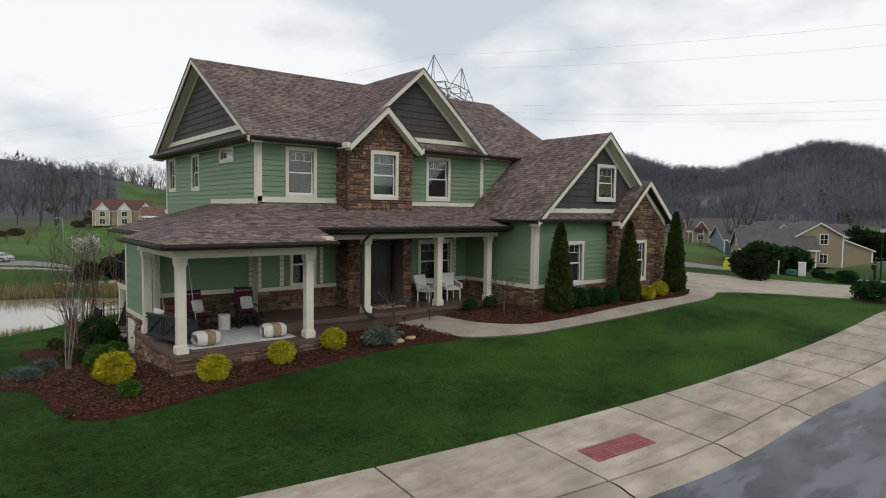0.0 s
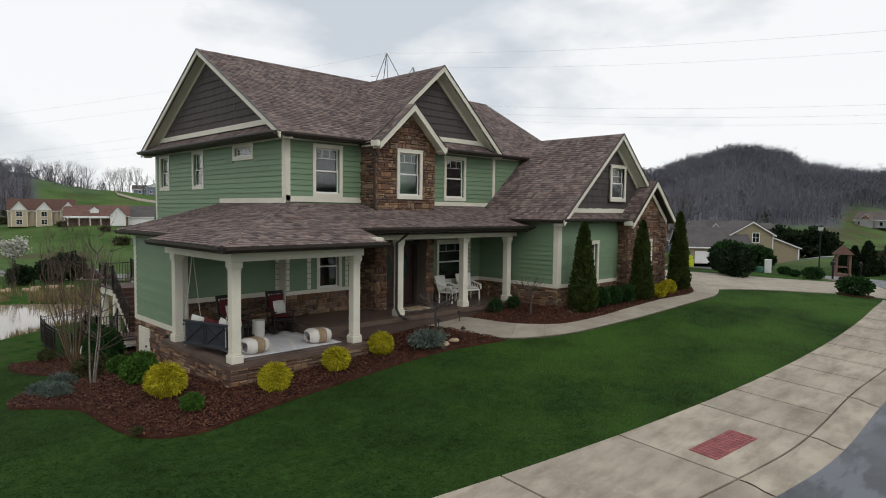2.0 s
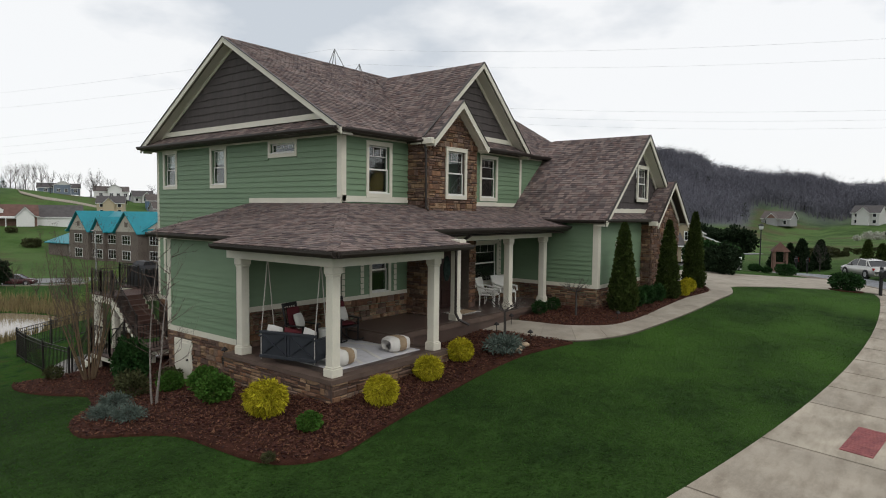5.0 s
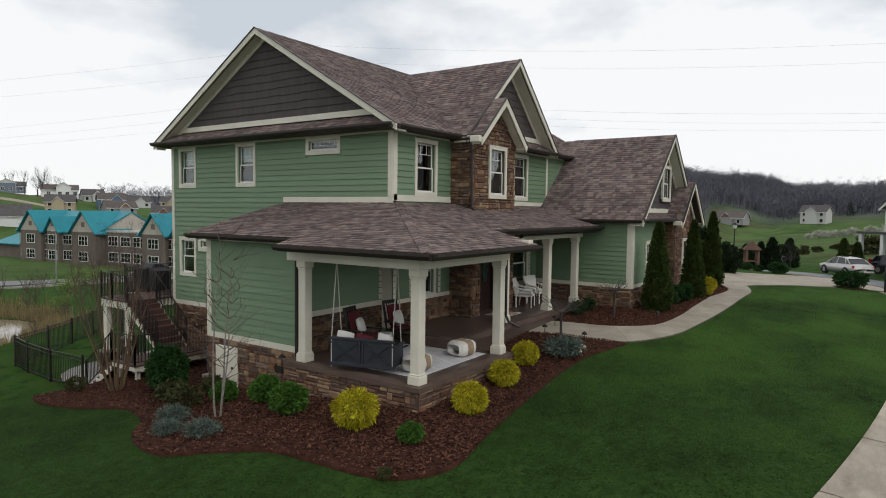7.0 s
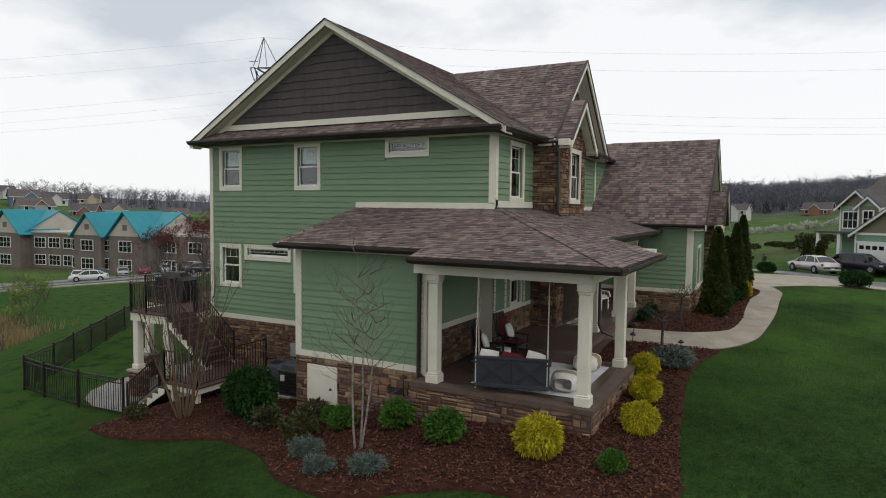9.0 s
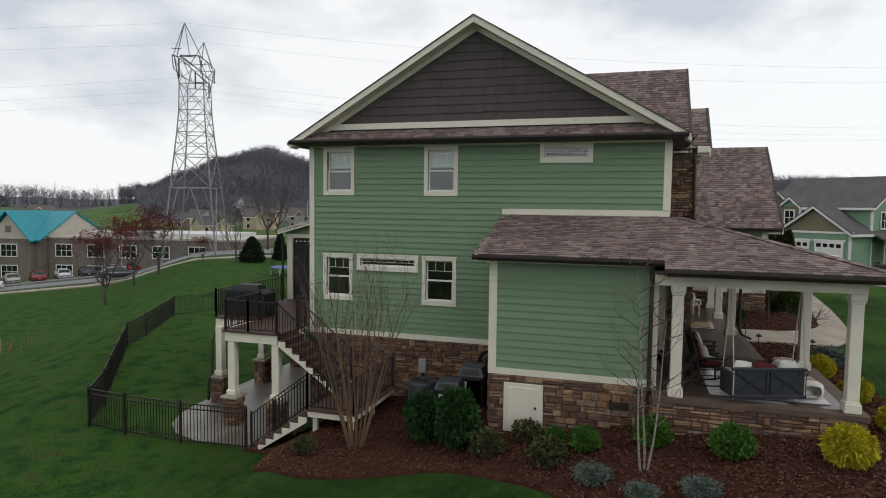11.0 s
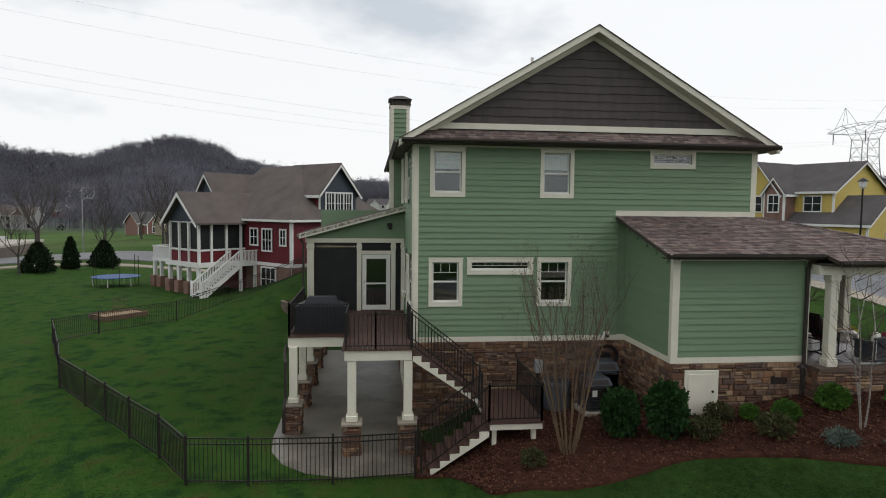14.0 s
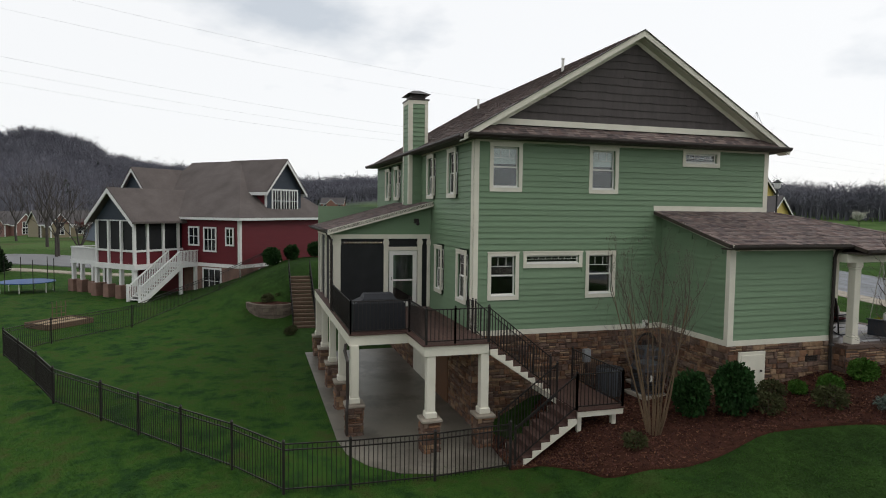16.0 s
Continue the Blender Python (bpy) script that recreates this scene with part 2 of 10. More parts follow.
class Geo:
    """Vertices and faces of one mesh, in local u, v, n of a frame."""

    def __init__(self):
        self.v, self.f = [], []

    def add(self, verts, faces, m=None):
        k = len(self.v)
        self.v += [tuple(m @ Vector(p)) for p in verts] if m is not None else [tuple(p) for p in verts]
        self.f += [tuple(i + k for i in f) for f in faces]
        return self

    def box(self, x0, x1, y0, y1, z0, z1, m=None):
        p = [(x, y, z) for z in (z0, z1) for y in (y0, y1) for x in (x0, x1)]
        return self.add(p, [(0, 2, 3, 1), (4, 5, 7, 6), (0, 1, 5, 4), (2, 6, 7, 3), (0, 4, 6, 2), (1, 3, 7, 5)], m)

    def cbox(self, x0, x1, y0, y1, z0, z1, c=0.02, m=None):
        """A box with chamfered edges."""
        X, Y, Z = (x0, x1), (y0, y1), (z0, z1)
        p, ix = [], {}
        for i in (0, 1):
            for j in (0, 1):
                for k in (0, 1):
                    for a in range(3):
                        q = [X[i], Y[j], Z[k]]
                        for b in range(3):
                            if b != a:
                                q[b] += c * (1 - 2 * (i, j, k)[b])
                        ix[i, j, k, a] = len(p)
                        p.append(q)
        f = []
        for a in range(3):
            b, d = (a + 1) % 3, (a + 2) % 3
            for s in (0, 1):
                loop = []
                for e, g in ((0, 0), (1, 0), (1, 1), (0, 1)):
                    t = [0, 0, 0]
                    t[a], t[b], t[d] = s, e, g
                    loop.append(ix[(*t, a)])
                f.append(tuple(loop if s else loop[::-1]))
            for e in (0, 1):
                for g in (0, 1):
                    t, u = [0, 0, 0], [0, 0, 0]
                    t[b] = u[b] = e
                    t[d] = u[d] = g
                    u[a] = 1
                    q = (ix[(*t, b)], ix[(*u, b)], ix[(*u, d)], ix[(*t, d)])
                    f.append(q if (e + g) % 2 else q[::-1])
        for i in (0, 1):
            for j in (0, 1):
                for k in (0, 1):
                    q = (ix[i, j, k, 0], ix[i, j, k, 1], ix[i, j, k, 2])
                    f.append(q if (i + j + k) % 2 else q[::-1])
        return self.add(p, f, m)

    def prism(self, pts, n0, n1, m=None):
        """A flat outline in u, v (counter-clockwise), pushed from n0 to n1."""
        k = len(pts)
        v = [(a, b, n0) for a, b in pts] + [(a, b, n1) for a, b in pts]
        f = [tuple(range(k))[::-1], tuple(range(k, 2 * k))] + [(i, (i + 1) % k, k + (i + 1) % k, k + i) for i in range(k)]
        return self.add(v, f, m)

    def tube(self, path, radii, sides=8, m=None, close=True):
        """A round tube along a path; radii one number or one for each point."""
        path = [Vector(p) for p in path]
        if not isinstance(radii, (list, tuple)):
            radii = [radii] * len(path)
        rings, v, f = [], [], []
        ref = None
        for i, p in enumerate(path):
            d = (path[min(i + 1, len(path) - 1)] - path[max(i - 1, 0)]).normalized()
            if ref is None:
                ref = d.orthogonal().normalized()
            a = (ref - d * ref.dot(d)).normalized()
            ref = a
            b = d.cross(a)
            rings.append(len(v))
            for s in range(sides):
                w = 2 * math.pi * s / sides
                v.append(p + (a * math.cos(w) + b * math.sin(w)) * radii[i])
        for r0, r1 in zip(rings, rings[1:]):
            f += [(r0 + s, r0 + (s + 1) % sides, r1 + (s + 1) % sides, r1 + s) for s in range(sides)]
        if close:
            f += [tuple(range(sides))[::-1], tuple(range(rings[-1], rings[-1] + sides))]
        return self.add(v, f, m)

    def lathe(self, prof, sides=16, m=None):
        """A turned shape from (radius, height) pairs, bottom to top."""
        v = [(r * math.cos(2 * math.pi * s / sides), r * math.sin(2 * math.pi * s / sides), z) for r, z in prof for s in range(sides)]
        f = []
        for i in range(len(prof) - 1):
            f += [(i * sides + s, i * sides + (s + 1) % sides, (i + 1) * sides + (s + 1) % sides, (i + 1) * sides + s) for s in range(sides)]
        k = (len(prof) - 1) * sides
        f += [tuple(range(sides))[::-1], tuple(range(k, k + sides))]
        return self.add(v, f, m)

    def mesh(self, name, material):
        d = bpy.data.meshes.new(name)
        d.from_pydata(self.v, [], self.f)
        d.update()
        if material is not None:
            d.materials.append(material)
        return d


def part(name, geo, material, parent, label="", smooth=False):
    """One mesh object under a thing or under a part."""
    d = geo.mesh(name, material) if isinstance(geo, Geo) else geo
    ob = new(name, d)
    if parent is not None:
        ob.parent = parent
    if label:
        tagged(ob, label)
    if smooth and isinstance(geo, Geo):
        d.polygons.foreach_set("use_smooth", [True] * len(d.polygons))
    return ob


def thing(name, label, category, at=(0, 0, 0), rz=0, group="", kind=""):
    """An empty at the base of a thing; its parts hang under it."""
    e = new(name)
    e.matrix_world = pose(*at, 0, 0, rz)
    e.empty_display_size = 0.2
    return tagged(e, label, category, group, kind)


def wallframe(o, u, n):
    """The frame of a wall: u along it, v up, n out of it."""
    u, n = Vector(u), Vector(n)
    m = Matrix((u, Vector((0, 0, 1)), n)).transposed().to_4x4()
    m.translation = o
    return m


def smoothstep(a, b, x):
    t = min(1.0, max(0.0, (x - a) / (b - a)))
    return t * t * (3 - 2 * t)

# ---- ground ----


def height(x, y):
    """The lie of the land: up to the garage, down past the side of the house to the back yard and the pond."""
    zf = 0.02 + 0.055 * (min(18, max(-12, x)) + 3.7) - 0.05 * min(12, max(0, -3.7 - y)) - 0.05 * min(20, max(0, x - 20))
    w = 1 - smoothstep(17, 24, x) * (1 - smoothstep(13, 24, y))
    z = zf * (1 - smoothstep(-3, 11, y) * w) - (1.3 * smoothstep(-3.5, 8, y) + 0.8 * smoothstep(8.4, 10.5, y)) * w
    left = max(0.0, -7.5 - x - 0.3 * max(0, y))
    z -= 0.10 * min(left, 25) * smoothstep(-6, 6, y)
    out = max(0.0, (-x * 0.60 + y * 0.80) - 16.0 + 3.0 * smoothstep(6, 18, x))
    z -= 2.5 * smoothstep(0, 11.5, out) * (1 - smoothstep(60, 100, x))
    z -= 3.2 * smoothstep(32, 75, x) * smoothstep(-22, 6, y) * (1 - smoothstep(30, 50, y))
    z -= 3.0 * smoothstep(55, 100, y) * smoothstep(0, 22, x) * (1 - smoothstep(160, 230, y))
    r = math.hypot((x + 7) / 14.8, (y - 42) / 11.0)
    z += max(0.0, -4.6 - z) * (1 - smoothstep(1.1, 1.6, r))
    z -= 1.6 * (1 - smoothstep(0.72, 1.06, r))
    return z


RIDGE = ((-180, 12), (-90, 13), (-52, 13), (-27, 10), (-11, 15), (-4, 16), (3, 19), (9, 26), (13, 33), (16, 43), (19, 45.5), (22, 39.5), (26, 28), (30, 28), (34, 36), (38, 29), (41, 20), (44, 9), (47, 6), (52, 10), (56.5, 12.7), (60, 16), (64, 17.5), (68, 15), (72, 13), (75, 14), (82, 30), (88, 36), (100, 30), (130, 20), (180, 12))


def ridge(a):
    for (a0, h0), (a1, h1) in zip(RIDGE, RIDGE[1:]):
        if a0 <= a <= a1:
            t = (a - a0) / (a1 - a0)
            return h0 + (h1 - h0) * t * t * (3 - 2 * t)
    return 12.0


def hills(x, y):
    r, a = math.hypot(x, y), math.degrees(math.atan2(y, x))
    wob = noise.noise(Vector((x / 70, y / 70, 3)))
    late = smoothstep(45, 50, a) * (1 - smoothstep(70, 80, a))
    start = 190 + 45 * smoothstep(-16, -10, a) * (1 - smoothstep(40, 46, a))
    z = ridge(a) * (smoothstep(start, 470, r) * (1 - late) + smoothstep(300, 600, r) * late) * (1 + 0.12 * wob * smoothstep(200, 400, r))
    z += 12.5 * math.exp(-((x - 95) / 55) ** 2 / 2 - ((y - 308) / 26) ** 2 / 2) + 4.5 * math.exp(-((x - 56) ** 2 + (y - 205) ** 2) / (2 * 20 ** 2)) + 3.5 * smoothstep(90, 200, r) * (1 if -50 < a < -3 else 0) * smoothstep(-50, -40, a) * smoothstep(3, 10, -a)
    z += 10 * smoothstep(900, 1800, r)
    return z


def woods(x, y):
    """How wooded the land is, 0 to 1."""
    r, a = math.hypot(x, y), math.degrees(math.atan2(y, x))
    far = 330 if a < 10 else 265
    if 45 < a < 66:
        far = 420
    elif 66 <= a < 73:
        far = 380
    elif a >= 73:
        far = 330 if a < 80 else 245
    return smoothstep(far - 25, far + 25, r + 30 * noise.noise(Vector((x / 40, y / 40, 7))))


def land(x, y):
    return height(x, y) + hills(x, y)


def y_in(x):
    """The lawn's edge along the sidewalk."""
    if x < -6:
        return y_in(-6) - 0.30 * (x + 6)
    return -10.5 - 0.1636 * (x + 4.5) + 0.0067 * (x + 4.5) * (x - 6.5) + 0.012 * max(0, x - 20) ** 2


def walk_w(x):
    return 2.35 - 0.5 * smoothstep(2, 8, x)


radii = [0.0]
step = 0.55
while radii[-1] < 3800:
    radii.append(radii[-1] + step)
    step = 0.55 if radii[-1] < 34 else step * 1.075
ANG = 300
gv = [(0, 0, land(0, 0))]
gf = []
for i, r in enumerate(radii[1:]):
    for k in range(ANG):
        a = 2 * math.pi * k / ANG
        x, y = r * math.cos(a), r * math.sin(a)
        z = land(x, y)
        if -75 < x < 60 and y < y_in(x) - 0.5:
            z -= 0.3 * smoothstep(0.5, 1.4, y_in(x) - y)
        gv.append((x, y, z))
    o = 1 + i * ANG
    if i == 0:
        gf += [(0, 1 + k, 1 + (k + 1) % ANG) for k in range(ANG)]
    else:
        gf += [(o - ANG + k, o + k, o + (k + 1) % ANG, o - ANG + (k + 1) % ANG) for k in range(ANG)]
g = Geo()
g.v, g.f = gv, gf
gd = g.mesh("ground", LAWN)
wood_at = gd.attributes.new("wood", "FLOAT", "POINT")
wood_at.data.foreach_set("value", [woods(x, y) for x, y, z in gv])


def meadow_at(x, y):
    return smoothstep(3, 12, y - 0.35 * (x + 12)) * 0.9


def fresh_at(x, y):
    return 0.2 + 0.8 * smoothstep(-5, 9, x) * (1 - smoothstep(-4, 4, y))


gd.attributes.new("fresh", "FLOAT", "POINT").data.foreach_set("value", [fresh_at(x, y) for x, y, z in gv])
gd.attributes.new("field", "FLOAT", "POINT").data.foreach_set("value", [smoothstep(65, 120, math.hypot(x, y)) for x, y, z in gv])
gd.attributes.new("meadow", "FLOAT", "POINT").data.foreach_set("value", [meadow_at(x, y) for x, y, z in gv])
gd.polygons.foreach_set("use_smooth", [True] * len(gd.polygons))
ground = tagged(part("ground", gd, None, None), "sloping spring lawn running out to wooded hills", "ground", kind="structure")


def drape(points_a, points_b, lift, thick, rows=1):
    """A strip between two lines of plan points, laid on the land."""
    g = Geo()
    n = len(points_a)
    v, f = [], []
    for (ax, ay), (bx, by) in zip(points_a, points_b):
        for k in range(rows + 1):
            t = k / rows
            x, y = ax + (bx - ax) * t, ay + (by - ay) * t
            v.append((x, y, land(x, y) + lift))
    m = len(v)
    v += [(x, y, z - thick) for x, y, z in v]
    w = rows + 1
    for i in range(n - 1):
        for k in range(rows):
            a = i * w + k
            f.append((a, a + w, a + w + 1, a + 1))
        a, b = i * w, i * w + rows
        f += [(a, a + m, a + w + m, a + w), (b, b + w, b + w + m, b + m)]
    for a0 in (0, (n - 1) * w):
        f += [(a0 + k, a0 + k + 1, a0 + k + 1 + m, a0 + k + m) for k in range(rows)]
    return g.add(v, f)


xs = [-66 + i * 0.5 for i in range(228)]
sidewalk = tagged(part("sidewalk", drape([(x, y_in(x)) for x in xs], [(x, y_in(x) - walk_w(x)) for x in xs], 0.03, 0.2), CONCRETE, None), "weathered pale concrete sidewalk with cut joints", "sidewalk", kind="structure")
kerb = tagged(part("kerb", drape([(x, y_in(x) - walk_w(x) - 0.015) for x in xs], [(x, y_in(x) - walk_w(x) - 0.62) for x in xs], -0.01, 0.2), CONCRETE, None), "rolled concrete kerb along the street", "kerb", kind="structure")
road = tagged(part("road", drape([(x, y_in(x) - walk_w(x) - 0.62) for x in xs], [(x, y_in(x) - walk_w(x) - 8.6) for x in xs], -0.05, 0.2, 6), ASPHALT, None), "damp dark asphalt street", "road", kind="structure")

# ---- house ----
house = thing("house", "green two-storey house with stone bays, brown gables and a porch", "house")
LEFT = wallframe((0, 0, 0), (0, -1, 0), (-1, 0, 0))
FRONT = wallframe((0, 0, 0), (1, 0, 0), (0, -1, 0))
BACK = wallframe((0, 0, 0), (-1, 0, 0), (0, 1, 0))
RIGHT = wallframe((0, 0, 0), (0, 1, 0), (1, 0, 0))
YF, YB, XR = -0.10, 10.82, 15.1
YR = -0.3   # the front wall steps out right of the stone bay


def at(m, n):
    """The frame m, moved n along its normal."""
    return m @ Matrix.Translation((0, 0, n))


def holed(g, m, u0, u1, v0, v1, holes, n0, n1):
    """A wall with openings that go through it."""
    us = sorted({u0, u1, *[min(u1, max(u0, c)) for h in holes for c in h[:2]]})
    vs = sorted({v0, v1, *[min(v1, max(v0, c)) for h in holes for c in h[2:]]})
    for a, b in zip(us, us[1:]):
        run = None
        for c, d in zip(vs, vs[1:]):
            mid = ((a + b) / 2, (c + d) / 2)
            if any(h[0] < mid[0] < h[1] and h[2] < mid[1] < h[3] for h in holes):
                if run:
                    g.box(a, b, run[0], run[1], n0, n1, m)
                run = None
            else:
                run = (run[0], d) if run else (c, d)
        if run:
            g.box(a, b, run[0], run[1], n0, n1, m)
    return g


def siding(m, u0, u1, v0, v1, holes, parent, lap=0.178, clip=None, material=None, name="plank"):
    """Lapped boards on a wall, each one a piece; clip(v) narrows a row."""
    material = material or SIDING
    v = v0
    while v < v1 - 0.01:
        t = min(v1, v + lap)
        a, b = u0, u1
        if clip:
            c = clip(t)
            a, b = max(a, c[0]), min(b, c[1])
        runs = [(a, b)] if b - a > 0.05 else []
        for h in holes:
            if h[2] < t - 0.02 and h[3] > v + 0.02:
                out = []
                for p, q in runs:
                    if h[1] <= p or h[0] >= q:
                        out.append((p, q))
                    else:
                        if h[0] - p > 0.02:
                            out.append((p, h[0]))
                        if q - h[1] > 0.02:
                            out.append((h[1], q))
                runs = out
        for p, q in runs:
            g = Geo()
            g.add([(p, v - 0.014, 0), (q, v - 0.014, 0), (q, v - 0.014, 0.038), (p, v - 0.014, 0.038), (p, t, 0), (q, t, 0), (q, t, 0.009), (p, t, 0.009)],
                  [(0, 1, 2, 3), (3, 2, 6, 7), (7, 6, 5, 4), (1, 5, 6, 2), (0, 3, 7, 4)], m)
            part(name, g, material, parent)
        v += lap
    return parent


def window(m, u0, u1, v0, v1, parent, style="double", blind=0.0, casing=0.115):
    """A cased window set in its opening: u0 to v1 are the casing's outer edges."""
    w = part("window", Geo().box(u0, u1, v0, v0 + casing, 0, 0.045, m).box(u0, u1, v1 - casing, v1, 0, 0.045, m)
             .box(u0, u0 + casing, v0 + casing, v1 - casing, 0, 0.045, m).box(u1 - casing, u1, v0 + casing, v1 - casing, 0, 0.045, m)
             .box(u0 - 0.02, u1 + 0.02, v1 - 0.01, v1 + 0.02, 0, 0.06, m), CREAM, parent)
    a, b, c, d = u0 + casing, u1 - casing, v0 + casing, v1 - casing
    part("sill", Geo().box(a - 0.0, b + 0.0, c, c + 0.03, -0.1, 0.05, m), WHITE, w)
    fr = Geo()
    s = 0.045
    c += 0.03
    if style == "double":
        mid = (c + d) / 2
        for p, q, r, t, n0 in ((a, b, c, mid + 0.02, -0.06), (a, b, mid - 0.02, d, -0.09)):
            fr.box(p, p + s, r, t, n0 - 0.025, n0, m).box(q - s, q, r, t, n0 - 0.025, n0, m).box(p + s, q - s, r, r + s, n0 - 0.025, n0, m).box(p + s, q - s, t - s, t, n0 - 0.025, n0, m)
        part("sash", fr, WHITE, w)
        mu = Geo()
        for k in (1, 2):
            x = a + (b - a) * k / 3
            mu.box(x - 0.008, x + 0.008, d - 0.32, d - s, -0.096, -0.088, m)
        mu.box(a + s, b - s, d - 0.335, d - 0.318, -0.096, -0.088, m)
        part("muntin", mu, WHITE, w)
        for r, t, n0 in ((c + s, mid - 0.025, -0.07), (mid + 0.025, d - s, -0.1)):
            p = part("pane", Geo().box(a + s, b - s, r, t, n0 - 0.006, n0, m), WINGLASS, w)
            p.visible_shadow = False
    else:
        fr.box(a, a + s, c, d, -0.085, -0.06, m).box(b - s, b, c, d, -0.085, -0.06, m).box(a + s, b - s, c, c + s, -0.085, -0.06, m).box(a + s, b - s, d - s, d, -0.085, -0.06, m)
        part("sash", fr, WHITE, w)
        mu = Geo()
        k = max(3, round((b - a) / 0.22))
        for i in range(1, k):
            x = a + (b - a) * i / k
            mu.box(x - 0.007, x + 0.007, (c + d) / 2, d - s, -0.072, -0.064, m)
        mu.box(a + s, b - s, (c + d) / 2 - 0.007, (c + d) / 2 + 0.007, -0.072, -0.064, m)
        part("muntin", mu, WHITE, w)
        p = part("pane", Geo().box(a + s, b - s, c + s, d - s, -0.08, -0.074, m), WINGLASS, w)
        p.visible_shadow = False
    if blind:
        bl = Geo()
        z = d - 0.02
        while z > d - (d - c) * blind:
            bl.box(a + 0.03, b - 0.03, z - 0.022, z, -0.16, -0.15, m)
            z -= 0.026
        part("blind", bl, BLIND, w)
    return (a, b, c - 0.03, d)


def stones(m, u0, u1, v0, v1, parent, holes=(), clip=None, seed=1, big=False, single=True, skip=0.0):
    """A face of ledge stone: ragged courses, some of one stone and some of two or three thin ones, with deep joints."""
    rng = random.Random(seed)
    joined = Geo()

    def lay(x0, x1, y0, y1):
        if x1 - x0 < 0.035 or y1 - y0 < 0.022:
            return
        n = rng.uniform(0.02, 0.06)
        j = 0.003
        x0, x1, y0, y1 = x0 + j, x1 - j, y0 + j, y1 - j
        k = min(0.016, (x1 - x0) / 4, (y1 - y0) / 4)
        w = [rng.uniform(-0.011, 0.011) for _ in range(8)]
        c = [rng.uniform(0, 0.012) for _ in range(8)]
        vs = [(x0, y0, -0.01), (x1, y0, -0.01), (x1, y1, -0.01), (x0, y1, -0.01), (x0 + c[0], y0 + c[1], n * 0.55), (x1 - c[2], y0 + c[3], n * 0.55), (x1 - c[4], y1 - c[5], n * 0.55), (x0 + c[6], y1 - c[7], n * 0.55),
              (x0 + k + c[0], y0 + k + c[1], n + w[6]), (x1 - k - c[2], y0 + k + c[3], n + w[7]), (x1 - k - c[4], y1 - k - c[5], n - w[6]), (x0 + k + c[6], y1 - k - c[7], n - w[7])]
        fs = [(0, 1, 5, 4), (1, 2, 6, 5), (2, 3, 7, 6), (3, 0, 4, 7), (4, 5, 9, 8), (5, 6, 10, 9), (6, 7, 11, 10), (7, 4, 8, 11), (8, 9, 10, 11)]
        if single:
            part("stone", Geo().add(vs, fs, m), STONE, parent)
        else:
            joined.add(vs, fs, m)

    v = v0
    while v < v1 - 0.02:
        t = min(v1, v + rng.choice((0.09, 0.13, 0.16, 0.19)) * (1.2 if big else 1))
        if v1 - t < 0.07:
            t = v1
        a, b = u0, u1
        if clip:
            c = clip((v + t) / 2)
            a, b = max(a, c[0]), min(b, c[1])
        u = a - rng.random() * 0.15
        while u < b:
            h = t - v
            q = u + rng.choice((rng.uniform(0.12, 0.26), rng.uniform(0.26, 0.5)))
            p0, p1 = max(a, u), min(b, q)
            if b - p1 < 0.07:
                p1 = q = b
            for ho in holes:
                if ho[2] < (v + t) / 2 < ho[3]:
                    if p0 < ho[0] < p1:
                        p1 = ho[0]
                    if p0 < ho[1] < p1:
                        p0 = ho[1]
            if p1 - p0 > 0.03 and not any(ho[0] < (p0 + p1) / 2 < ho[1] and ho[2] < (v + t) / 2 < ho[3] for ho in holes):
                if h > 0.1 and p1 - p0 > 0.2 and rng.random() < 0.62:
                    f = v + h * rng.uniform(0.35, 0.65)
                    g = p0 + (p1 - p0) * rng.uniform(0.3, 0.7)
                    if rng.random() < 0.4 and p1 - p0 > 0.34:
                        lay(p0, g, v, f)
                        lay(g, p1, v, f)
                        lay(p0, p1, f, t)
                    else:
                        lay(p0, p1, v, f)
                        lay(p0, p1, f, t)
                else:
                    lay(p0, p1, v, t)
            u = q
        v = t
    if not single:
        tagged(part("stonework", joined, STONE_J, parent), kind="stuff")


